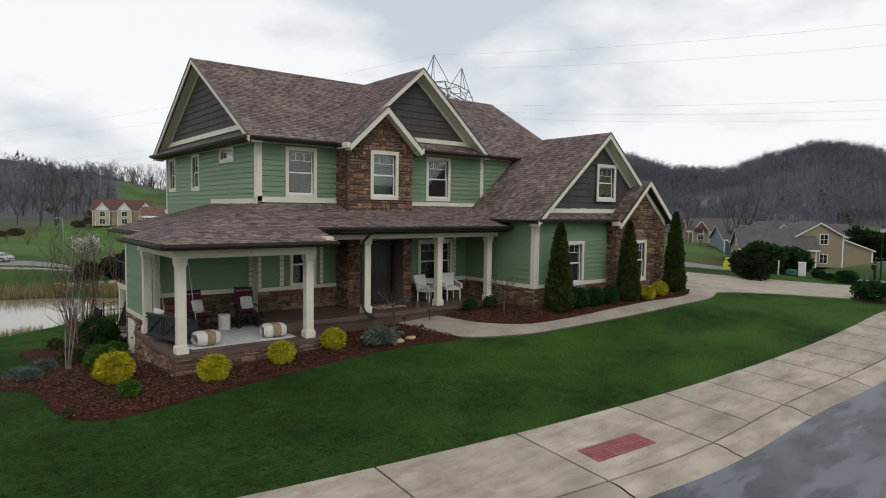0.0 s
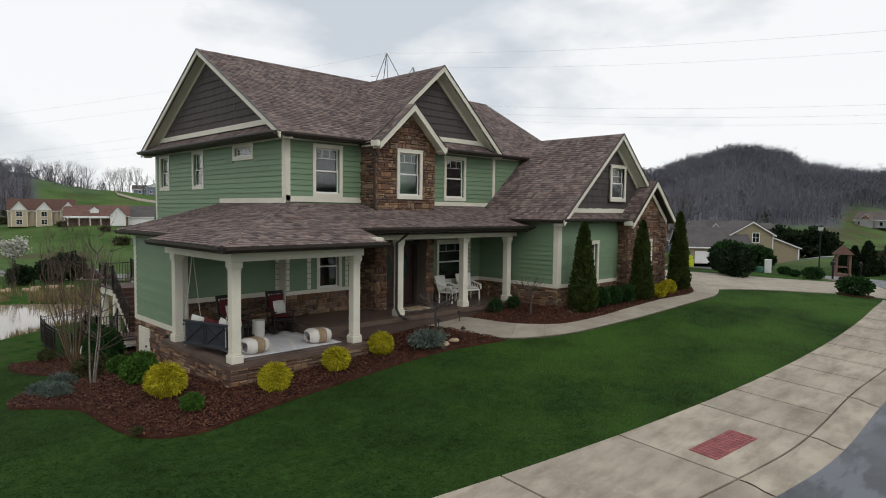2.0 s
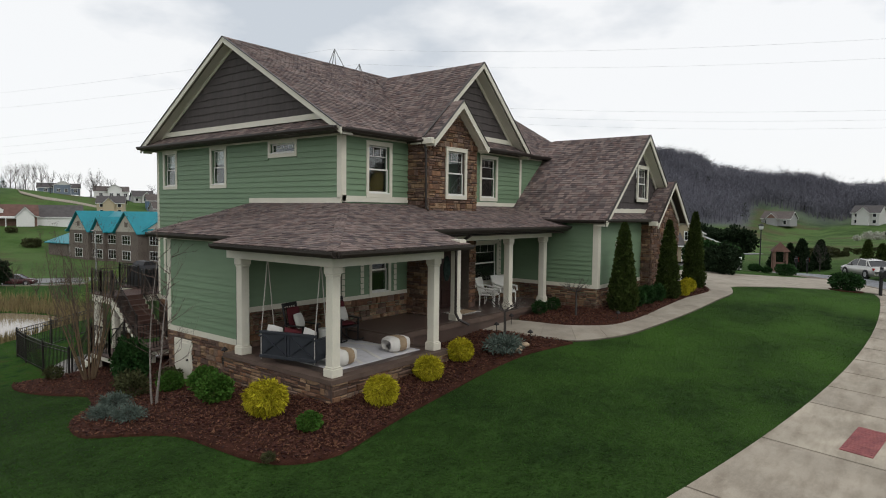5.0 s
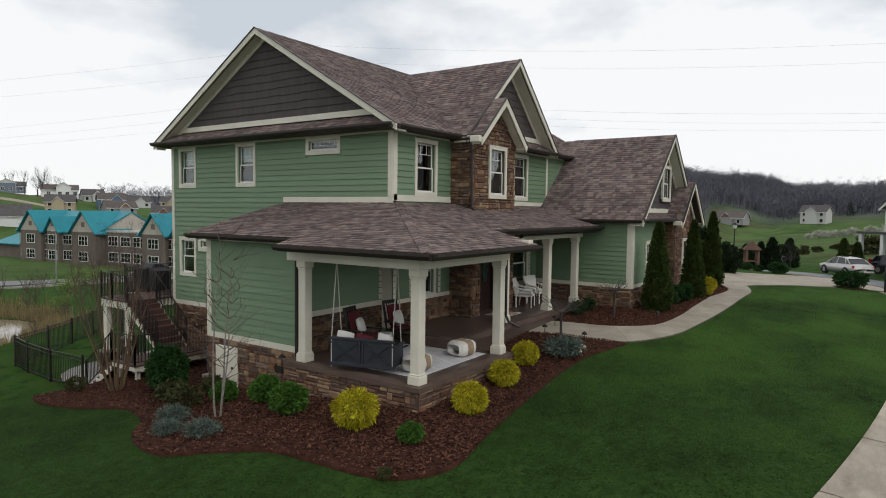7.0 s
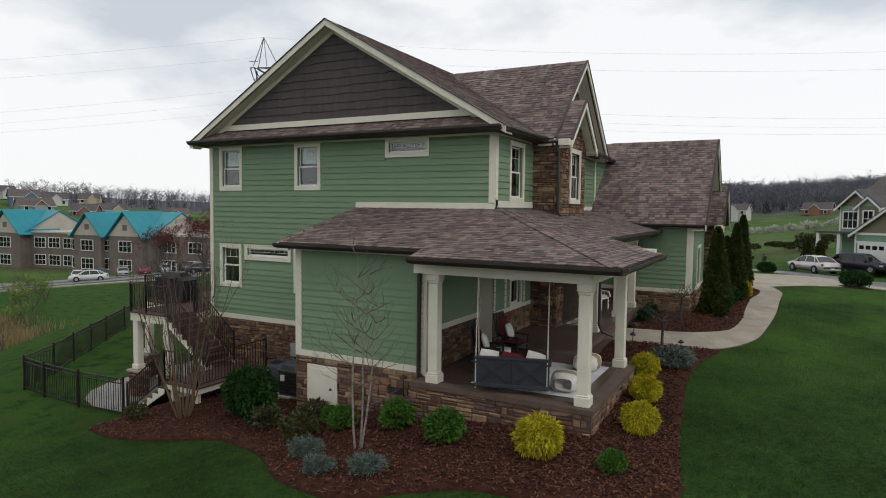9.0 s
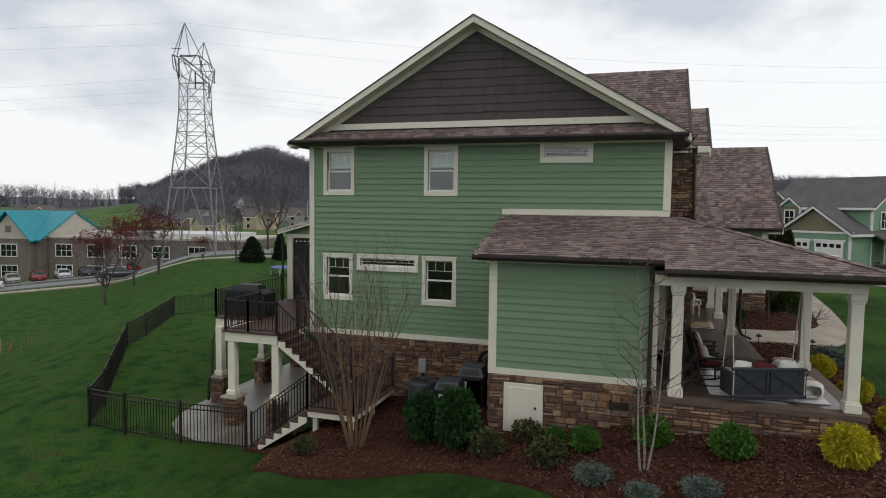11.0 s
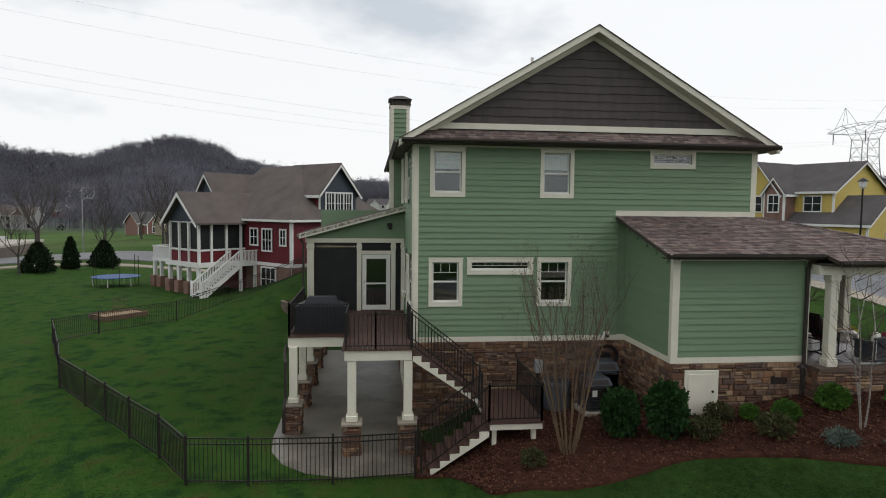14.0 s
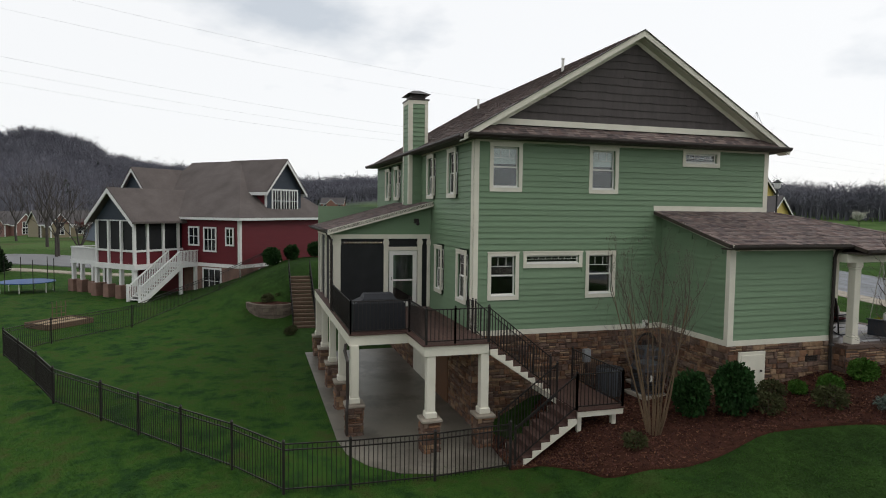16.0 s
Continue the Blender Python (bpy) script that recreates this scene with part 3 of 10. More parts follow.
def shingles(origin, along, up, outline, parent, row=0.14, tab=0.19, seed=1, name="roof_slope", thick=0.10):
    """A roof slope: a slab, and tabs in courses. outline: points (along, up-slope) in metres from origin, counter-clockwise."""
    rng = random.Random(seed)
    a, u = Vector(along).normalized(), Vector(up).normalized()
    n = a.cross(u).normalized()
    m = Matrix((a, u, n)).transposed().to_4x4()
    m.translation = origin
    slab = part(name, Geo().prism(outline, -thick, 0.0, m), GUTTER if thick < 0.03 else SOFFIT, parent)
    g = Geo()
    k = len(outline)
    top = max(p[1] for p in outline)
    b = min(p[1] for p in outline)
    while b < top - 0.01:
        mid = min(b + row * 0.5, top - 0.004)
        cuts = []
        for (x0, y0), (x1, y1) in zip(outline, outline[1:] + outline[:1]):
            if (y0 <= mid) != (y1 <= mid):
                cuts.append(x0 + (x1 - x0) * (mid - y0) / (y1 - y0))
        cuts.sort()
        t = min(b + row + 0.02, top)
        for lo, hi in zip(cuts[::2], cuts[1::2]):
            x = lo - rng.random() * tab
            while x < hi:
                q = x + tab * rng.choice((0.45, 0.7, 1, 1, 1.3))
                p0, p1 = max(lo, x), min(hi, q)
                if p1 - p0 > 0.015:
                    e = rng.choice((0.010, 0.016, 0.016, 0.022))
                    d = rng.uniform(-0.012, 0.012)
                    g.add([(p0, b + d, 0.001), (p1, b + d, 0.001), (p1, b + d, e), (p0, b + d, e), (p1, t, 0.003), (p0, t, 0.003)], [(0, 1, 2, 3), (3, 2, 4, 5)], m)
                x = q
        b += row
    tagged(part("shingles", g, SHINGLE, slab), "weathered grey-brown asphalt shingles", kind="stuff")
    return slab


def caps(p, q, parent, drop, seed=1, width=0.15, step=0.14):
    """Folded cap shingles that overlap along a ridge or a hip."""
    rng = random.Random(seed)
    p, q = Vector(p), Vector(q)
    d = (q - p).normalized()
    side = d.cross(Vector((0, 0, 1))).normalized()
    g = Geo()
    n = int((q - p).length / step)
    for i in range(n):
        a, b = p + d * (i * step), p + d * (i * step + step * 1.5)
        h = rng.uniform(0.012, 0.02)
        v = []
        for c, z in ((a, h), (b, 0.0)):
            v += [c - side * width + Vector((0, 0, z - drop * width)), c + Vector((0, 0, z + 0.006)), c + side * width + Vector((0, 0, z - drop * width))]
        v += [v[0] - Vector((0, 0, 0.02)), v[1] - Vector((0, 0, 0.02)), v[2] - Vector((0, 0, 0.02))]
        g.add(v, [(0, 1, 4, 3), (1, 2, 5, 4), (6, 7, 1, 0), (7, 8, 2, 1)])
    return tagged(part("cap_shingles", g, SHINGLE, parent), kind="stuff")


SOFFIT = mat("brown_soffit", (0.055, 0.044, 0.036), 0.6, var=0.12, scale=3, bump=0.02)

# openings of the left wall (u is minus y)
LW = dict(u1=(-10.33, -9.26, 5.08, 6.56), u2=(-6.94, -5.88, 5.08, 6.57), hi=(-3.44, -1.95, 6.04, 6.60), l1=(-10.35, -9.31, 1.74, 3.22), wide=(-9.17, -7.11, 2.72, 3.23), l2=(-6.98, -5.89, 1.73, 3.23))
wall_left = part("wall", holed(Geo(), LEFT, -YB, -YF, 0.64, 6.66, [(h[0] + .115, h[1] - .115, h[2] + .115, h[3] - .115) for h in LW.values()], -0.18, 0.0), SIDING, house, "green lap siding wall of the side")
for k, h in LW.items():
    window(at(LEFT, 0.004), *h, wall_left, "wide" if k in ("hi", "wide") else "double", 0.4 if k in ("u1", "u2") else 0)
FW = dict(f1=(1.0, 2.17, 4.76, 6.50), f3=(6.85, 8.08, 4.76, 6.50), p1=(1.15, 2.15, 1.6, 3.25), p3=(6.5, 8.25, 1.45, 3.2))
openings = [(h[0] + .115, h[1] - .115, h[2] + .115, h[3] - .115) for h in FW.values()] + [(3.35, 5.35, 0.0, 3.2)]
part("wall", holed(Geo(), FRONT, 0.0, 3.2, 0.6, 6.66, openings, -0.08, 0.10), SIDING, house)
wall_front = part("wall", holed(Geo(), FRONT, 3.2, XR, 0.6, 6.66, openings, 0.12, 0.3), SIDING, house, "green lap siding wall of the front")
for k, h in FW.items():
    window(at(FRONT, 0.104 if h[0] < 3 else 0.304), *h, wall_front)
part("wall", Geo().box(0.18, XR, YB - 0.18, YB, -2.2, 6.66), SIDING, house)
part("wall", Geo().box(XR - 0.18, XR, YF + 0.18, YB - 0.18, -0.5, 6.66), SIDING, house)
# Slabs and partitions added indoors to block daylight and keep the panes dark.
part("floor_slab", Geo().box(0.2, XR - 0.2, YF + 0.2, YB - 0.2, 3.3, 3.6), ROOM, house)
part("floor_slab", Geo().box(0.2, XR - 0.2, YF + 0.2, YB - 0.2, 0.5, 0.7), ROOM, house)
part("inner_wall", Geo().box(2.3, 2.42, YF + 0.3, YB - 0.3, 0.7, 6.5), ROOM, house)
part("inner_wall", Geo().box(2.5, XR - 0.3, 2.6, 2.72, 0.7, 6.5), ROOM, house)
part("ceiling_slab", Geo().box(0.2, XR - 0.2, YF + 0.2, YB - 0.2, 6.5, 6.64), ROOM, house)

# main roof, 7 in 12, ridge along x
RZ, RY, SL = 10.21, 5.36, 0.587
ED = 5.94
EZ = RZ - SL * ED
rl = math.hypot(ED, SL * ED)
shingles((-0.42, RY - ED, EZ), (1, 0, 0), (0, 1, SL), [(0, 0), (16.0, 0), (16.0, rl), (0, rl)], house, seed=11)
shingles((15.58, RY + ED, EZ), (-1, 0, 0), (0, -1, SL), [(0, 0), (16.0, 0), (16.0, rl), (0, rl)], house, seed=12)
part("gable_wall", Geo().prism([(-YB, 6.66), (-YF, 6.66), (-YF, 6.8), (-RY, 9.98), (-YB, 6.8)], -0.15, 0, LEFT), SHAKE, house)
part("gable_wall", Geo().prism([(YF, 6.66), (YB, 6.66), (YB, 6.8), (RY, 9.98), (YF, 6.8)], -0.15, 0, at(RIGHT, XR)), SIDING, house)

# front cross gable, 12 in 12
CX, CZ, CS = 6.28, 9.78, 0.89
cw = 3.42
cl = math.hypot(cw, CS * cw)
shingles((CX - cw, 4.7, CZ - CS * cw), (0, -1, 0), (1, 0, CS), [(0, 0), (5.5, 0), (5.5, cl), (0, cl)], house, seed=13)
shingles((CX + cw, -0.8, CZ - CS * cw), (0, 1, 0), (-1, 0, CS), [(0, 0), (5.5, 0), (5.5, cl), (0, cl)], house, seed=14)
part("gable_wall", Geo().prism([(CX - 3.24, 6.66), (CX + 3.24, 6.66), (CX, 9.54)], 0.15, 0.3, FRONT), SHAKE, house)

# stone entry bay with its small gable
BX0, BX1, BY = 2.98, 5.68, -1.0
BXC, BZ = 4.35, 8.07
bay = part("entry_bay", holed(Geo(), FRONT, BX0, BX1, 3.3, 6.7, [(3.94, 4.91, 4.87, 6.39)], 0.85, 1.0).box(BX0, BX0 + 0.2, BY + 0.15, YF, 3.3, 6.7).box(BX1 - 0.2, BX1, BY + 0.15, YF, 3.3, 6.7), MORTAR, house, "ledge stone entry bay")
part("gable_wall", Geo().prism([(BX0, 6.7), (BX1, 6.7), (BXC, 7.95)], 0.7, 1.0, FRONT), MORTAR, bay)
bw = 1.53
bl_ = math.hypot(bw, 0.93 * bw)
shingles((BXC - bw, 1.5, BZ - 0.93 * bw), (0, -1, 0), (1, 0, 0.93), [(0, 0), (2.84, 0), (2.84, bl_), (0, bl_)], house, seed=15)
shingles((BXC + bw, -1.34, BZ - 0.93 * bw), (0, 1, 0), (-1, 0, 0.93), [(0, 0), (2.84, 0), (2.84, bl_), (0, bl_)], house, seed=16)

# side room under the porch roof
SX, SY0, SY1 = -3.15, 0.30, 4.11
side = part("side_room", Geo().box(SX, 0, SY0, SY1, 0.65, 3.5), SIDING, house)
part("foundation", Geo().box(SX, 0, SY0, SY1, -2.0, 0.65), MORTAR, house)
part("foundation", Geo().box(0, XR, YF, YB, -2.4, 0.64), MORTAR, house)

# porch roof: two slopes that meet in a hip
PS, PZ = 0.26, 4.55
EXL, EYF = -4.1, -4.42   # outer eaves of the pavilion
k = math.hypot(1, PS)
# front slope: origin at the hip's foot
d1 = (-0.3 - EYF)
d2 = 2.72
shingles((EXL, EYF, PZ - PS * d1), (1, 0, 0), (0, 1, PS), [(0, 0), (0.66 - EXL, 0), (0.66 - EXL, (d1 - d2) * k), (9.0 - EXL, (d1 - d2) * k), (9.0 - EXL, d1 * k), (-EXL, d1 * k)], house, seed=17)
e1, e2 = -EXL, 3.55
shingles((EXL, 4.5, PZ - PS * e1), (0, -1, 0), (1, 0, PS), [((4.5 - 0.13), 0), (4.5 - EYF, 0), (4.5 + 0.3, e1 * k), (0, e1 * k), (0, (e1 - e2) * k), ((4.5 - 0.13), (e1 - e2) * k)], house, seed=18)

# porch floors and posts
part("porch_floor", Geo().box(-3.72, 0.45, -3.86, SY0, -0.6, 0.6), PORCHFLOOR, house)
part("porch_floor", Geo().box(0.0, 8.98, -2.5, YF, -0.4, 0.88), PORCHFLOOR, house)


def post(x, y, z0, z1, parent, w=0.118):
    h = z1 - z0
    ob = part("porch_post", Geo().cbox(-w, w, -w, w, 0.2, h - 0.16, 0.012), CREAM, parent)
    for name, d, a, b in (("post_base", 0.04, 0, 0.2), ("base_moulding", 0.02, 0.201, 0.24), ("post_cap", 0.035, h - 0.16, h), ("cap_moulding", 0.015, h - 0.22, h - 0.161)):
        part(name, Geo().cbox(-w - d, w + d, -w - d, w + d, a, b, 0.015), CREAM, ob)
    ob.location = (x, y, z0)
    return ob


for x, y in ((-3.46, -3.62), (0.16, -3.56), (-3.47, -0.19)):
    post(x, y, 0.6, 3.08, house)
for x in (2.98, 6.08, 8.55):
    post(x, -2.17, 0.88, 3.4, house)
part("beam", Geo().box(-3.62, 0.32, -3.78, -3.48, 3.08, 3.36), CREAM, house)
part("beam", Geo().box(-3.62, -3.32, -3.48, SY0, 3.08, 3.36), CREAM, house)
part("beam", Geo().box(0.32, 8.96, -2.31, -2.03, 3.4, 3.66), CREAM, house)

# garage wing
GX0, GX1, GY = 9.06, 16.9, -4.2
GXC, GZ, GS = 12.76, 7.55, 0.866
part("wall", holed(Geo(), FRONT, GX0, GX1, 0.4, 4.2, [(10.76, 11.75, 1.59, 3.12), (14.7, 15.4, 1.6, 3.1)], 4.02, 4.2), SIDING, house)
part("wall", Geo().box(GX0, GX0 + 0.18, GY + 0.18, YR, 0.4, 4.1), SIDING, house)
part("wall", Geo().box(GX1 - 0.18, GX1, GY + 0.18, 6, 0.4, 4.1), SIDING, house)
part("gable_wall", Geo().prism([(GX0, 4.2), (GX1, 4.2), (GXC, 7.3)], 4.05, 4.2, FRONT), SHAKE, house)
gw = 4.03
gl = math.hypot(gw, GS * gw)
shingles((GXC - gw, 0.8, GZ - GS * gw), (0, -1, 0), (1, 0, GS), [(0, 0), (5.45, 0), (5.45, gl), (0, gl)], house, seed=19)
shingles((GXC + gw, -4.65, GZ - GS * gw), (0, 1, 0), (-1, 0, GS), [(0, 0), (9.0, 0), (9.0, gl), (0, gl)], house, seed=20)
part("stone_bay", holed(Geo(), FRONT, 13.36, 16.92, 0.4, 4.1, [(14.71, 15.39, 1.6, 3.12)], 4.2, 4.61).prism([(13.36, 4.1), (16.92, 4.1), (15.14, 5.6)], 4.2, 4.61, FRONT), MORTAR, house)
tw = 1.98
tl = math.hypot(tw, 0.91 * tw)
shingles((15.2 - tw, -2.95, 5.76 - 0.91 * tw), (0, -1, 0), (1, 0, 0.91), [(0, 0), (2.0, 0), (2.0, tl), (0, tl)], house, seed=21)
shingles((15.2 + tw, -4.95, 5.76 - 0.91 * tw), (0, 1, 0), (-1, 0, 0.91), [(0, 0), (2.0, 0), (2.0, tl), (0, tl)], house, seed=22)

# back: deck, screened porch, chimney

# ---- house: cladding and trim ----


def boards(m, rects, parent, name="trim_board", n0=0.0, n1=0.035, material=None):
    """Cream boards on a wall, each one a part."""
    for r in rects:
        part(name, Geo().box(*r, n0, n1, m), material or CREAM, parent)


def shakes(m, apex, u0, u1, v0, v1, parent, seed=1, holes=(), row=0.25):
    """Staggered shakes that fill a gable."""
    rng = random.Random(seed)
    g = Geo()
    v = v0
    while v < v1:
        f0 = (v - v0) / (v1 - v0)
        t = min(v1, v + row)
        a, b = u0 + (apex - u0) * max(0, f0 - 0.02), u1 + (apex - u1) * max(0, f0 - 0.02)
        u = a
        while u < b - 0.02:
            q = min(b, u + rng.uniform(0.16, 0.42))
            s = rng.choice((0, 0.004, 0.012, 0.026))
            ft = (t - v0) / (v1 - v0)
            a2, b2 = u0 + (apex - u0) * ft, u1 + (apex - u1) * ft
            p, w = min(max(u + 0.0007, a), b), min(max(q - 0.0007, a), b)
            pt, wt = min(max(p, a2), b2), min(max(w, a2), b2)
            if not any(h[0] < (p + w) / 2 < h[1] and h[2] < (v + t) / 2 < h[3] for h in holes):
                e = 0.038
                g.add([(p, v + s - 0.02, 0), (w, v + s - 0.02, 0), (w, v + s - 0.02, e), (p, v + s - 0.02, e), (wt, t, 0.012), (pt, t, 0.012), (wt, t, 0), (pt, t, 0)],
                      [(0, 1, 2, 3), (3, 2, 4, 5), (1, 6, 4, 2), (0, 3, 5, 7)], m)
            u = q
        v += row
    tagged(part("shake_rest", g, SHAKE, parent), kind="stuff")


def rake(m, apex, dz, half, slope, parent, w=0.2, n0=0.0, n1=0.05, frieze=0.0):
    """Two sloping cream boards of a gable, with a dark drip edge."""
    for s in (-1, 1):
        c = (apex[0] + s * half, apex[1] - slope * half)
        k = w * math.hypot(1, slope)
        pts = [(c[0], c[1] - k), (apex[0], apex[1] - k), (apex[0], apex[1]), (c[0], c[1])]
        part("rake_board", Geo().prism(pts if s < 0 else pts[::-1], n0, n1, m), CREAM, parent)
        e = 0.03
        if frieze:
            k2 = k + 0.12 * math.hypot(1, slope)
            f_ = 0.86
            pts = [(apex[0] + s * half * f_, apex[1] - slope * half * f_ - k2), (apex[0], apex[1] - k2), (apex[0], apex[1] - k + 0.02), (apex[0] + s * half * f_, apex[1] - slope * half * f_ - k + 0.02)]
            part("frieze_board", Geo().prism(pts if s < 0 else pts[::-1], -frieze, -frieze + 0.05, m), CREAM, parent)
        pts = [(c[0], c[1]), (apex[0], apex[1]), (apex[0], apex[1] + e), (c[0], c[1] + e)]
        part("drip_edge", Geo().prism(pts if s < 0 else pts[::-1], n0, n1 + 0.03, m), GUTTER, parent)


def gutter(p, q, parent, size=0.12):
    """A dark gutter along an eave, open on top."""
    p, q = Vector(p), Vector(q)
    d = (q - p).normalized()
    out = d.cross(Vector((0, 0, 1)))
    m = Matrix((d, out, Vector((0, 0, 1)))).transposed().to_4x4()
    m.translation = p
    L = (q - p).length
    s = size
    g = Geo()
    prof = [(0, 0), (s * 0.55, 0), (s, s * 0.55), (s, s), (s - 0.012, s), (s - 0.012, s * 0.6), (s * 0.52, 0.015), (0.012, 0.015), (0.012, s), (0, s)]
    k = len(prof)
    v = [(0, a, b) for a, b in prof] + [(L, a, b) for a, b in prof]
    f = [(i, (i + 1) % k, k + (i + 1) % k, k + i) for i in range(k)] + [tuple(range(k))[::-1], tuple(range(k, 2 * k))]
    return part("gutter", g.add(v, f, m), GUTTER, parent)


def downspout(path, parent, r=0.045):
    return part("downspout", Geo().tube(path, r, 6), GUTTER, parent)


# left wall
L0 = at(LEFT, 0.002)
hl = [(-4.4, -YF, 0.0, 4.62)] + list(LW.values())
siding(L0, -YB + 0.15, -YF - 0.16, 0.82, 6.58, hl, wall_left)
boards(L0, [(-YB - 0.0, -YB + 0.15, 0.82, 6.6), (-YF - 0.16, -YF + 0.02, 4.7, 6.6), (-YB, -SY1, 0.64, 0.82), (-YB, -YF, 6.58, 6.66), (-4.51, -YF + 0.02, 4.55, 4.72)], wall_left)
# front wall
F0 = at(FRONT, 0.302)
FL = at(FRONT, 0.102)
siding(FL, 0.16, 2.98, 4.8, 6.58, list(FW.values()), wall_front)
siding(F0, 5.68, 9.72, 4.72, 6.58, list(FW.values()), wall_front)
siding(F0, 9.88, 12.0, 4.8, 6.58, [], wall_front, clip=lambda v: (9.88, 8.75 + (v - 4.07) / GS + 0.0))
siding(FL, 0.0, 2.98, 1.72, 3.6, list(FW.values()), wall_front)
siding(F0, 5.68, 8.98, 1.72, 3.6, list(FW.values()), wall_front)
boards(FL, [(-0.02, 0.16, 4.62, 6.6), (0.0, 2.98, 4.6, 4.8), (0, 2.98, 6.58, 6.66), (0.0, 2.98, 1.58, 1.72), (0.0, 0.12, 1.72, 3.6), (0.78, 0.92, 1.72, 3.4), (2.3, 2.42, 1.72, 3.4)], wall_front)
boards(F0, [(9.72, 9.88, 4.9, 6.6), (5.68, 9.72, 4.56, 4.72), (5.68, 11.6, 6.58, 6.66), (5.68, 8.98, 1.5, 1.66), (8.3, 8.42, 1.66, 3.4)], wall_front)
part("flashing_board", Geo().prism([(9.72, 4.78), (9.9, 4.78), (11.75, 6.42), (11.6, 6.5)], 0.0, 0.04, F0), CREAM, wall_front)
# gable fields
gl_left = part("gable_field", Geo().prism([(-9.98, 7.12), (-0.74, 7.12), (-RY, 9.93)], 0.001, 0.012, LEFT), SHAKE, house)
shakes(at(LEFT, 0.012), -RY, -9.93, -0.79, 7.3, 9.91, gl_left, 3)
boards(at(LEFT, 0.012), [(-10.2, -0.52, 7.12, 7.30)], gl_left, n1=0.06)
rake(at(LEFT, 0.424), (-RY, RZ + 0.01), 0, ED, SL, gl_left, w=0.165, frieze=0.41)
part("soffit_board", Geo().prism([(-RY - ED, EZ - 0.14), (-RY, RZ - 0.14), (-RY + ED, EZ - 0.14), (-RY + ED, EZ - 0.18), (-RY, RZ - 0.18), (-RY - ED, EZ - 0.18)][::-1], 0.0, 0.36, LEFT), CREAM, gl_left)
shingles((-0.55, RY + ED - 0.1, 6.73), (0, -1, 0), (0.55, 0, 0.37), [(0, 0), (2 * ED - 0.2, 0), (2 * ED - 0.75, 0.66), (0.55, 0.66)], house, seed=31, name="pent_roof", thick=0.06)
part("eave_soffit", Geo().box(-0.55, 0.0, RY - ED + 0.1, RY + ED - 0.1, 6.64, 6.70), SOFFIT, house)
gutter((-0.56, RY + ED - 0.08, 6.65), (-0.56, RY - ED + 0.08, 6.65), house)
part("eave_soffit", Geo().box(-0.3, 15.4, RY - ED + 0.02, YF, 6.63, 6.67), SOFFIT, house)
part("eave_soffit", Geo().box(-0.3, 15.4, YB, RY + ED - 0.02, 6.63, 6.67), SOFFIT, house)
gutter((-0.4, RY - ED - 0.02, EZ - 0.1), (2.7, RY - ED - 0.02, EZ - 0.1), house)
gutter((9.6, RY - ED - 0.02, EZ - 0.1), (15.5, RY - ED - 0.02, EZ - 0.1), house)
gutter((15.5, RY + ED + 0.02, EZ - 0.1), (-0.4, RY + ED + 0.02, EZ - 0.1), house)
caps((-0.42, RY, RZ + 0.012), (15.58, RY, RZ + 0.012), house, SL, 2)
caps((CX, -0.82, CZ + 0.014), (CX, RY - (RZ - CZ) / SL, CZ + 0.014), house, CS, 3)
# front cross gable
gl_front = part("gable_field", Geo().prism([(CX - 2.76, 7.05), (CX + 2.76, 7.05), (CX, 9.5)], 0.301, 0.312, FRONT), SHAKE, house)
shakes(at(FRONT, 0.312), CX, CX - 2.7, CX + 2.7, 7.22, 9.46, gl_front, 5)
boards(at(FRONT, 0.312), [(CX - 2.9, CX + 2.9, 7.05, 7.22)], gl_front, n1=0.06)
rake(at(FRONT, 0.804), (CX, CZ + 0.01), 0, cw, CS, gl_front, w=0.16, frieze=0.49)
part("soffit_board", Geo().prism([(CX - cw, CZ - CS * cw - 0.16), (CX, CZ - 0.16), (CX + cw, CZ - CS * cw - 0.16), (CX + cw, CZ - CS * cw - 0.21), (CX, CZ - 0.21), (CX - cw, CZ - CS * cw - 0.21)][::-1], 0.3, 0.75, FRONT), CREAM, gl_front)
shingles((5.72, -0.85, 6.68), (1, 0, 0), (0, 0.55, 0.37), [(0, 0), (3.93, 0), (3.43, 0.66), (0, 0.66)], house, seed=32, name="pent_roof", thick=0.06)
gutter((BX1 + 0.2, -0.86, 6.6), (CX + cw - 0.02, -0.86, 6.6), house)
# stone bay
B0 = at(FRONT, 1.002)
bw_ = (3.83, 5.02, 4.76, 6.50)
stones(B0, BX0, BX1, 4.3, 6.7, bay, [bw_], seed=4)
stones(B0, BX0, BX1, 6.7, 7.9, bay, [], clip=lambda v: (BX0 + (v - 6.7) * 1.08, BX1 - (v - 6.7) * 1.08), seed=5)
stones(wallframe((BX0 - 0.002, 0, 0), (0, -1, 0), (-1, 0, 0)), 0.1, 1.0, 4.35, 6.66, bay, seed=6)
stones(wallframe((BX1 + 0.002, 0, 0), (0, 1, 0), (1, 0, 0)), -1.0, -0.3, 4.35, 6.66, bay, seed=7, single=False)
window(at(FRONT, 1.03), *bw_, bay)
rake(at(FRONT, 1.344), (BXC, BZ + 0.01), 0, bw, 0.93, bay, w=0.18)
part("soffit_board", Geo().prism([(BXC - bw, BZ - 0.93 * bw - 0.16), (BXC, BZ - 0.16), (BXC + bw, BZ - 0.93 * bw - 0.16), (BXC + bw, BZ - 0.93 * bw - 0.21), (BXC, BZ - 0.21), (BXC - bw, BZ - 0.93 * bw - 0.21)][::-1], 1.0, 1.3, FRONT), CREAM, bay)
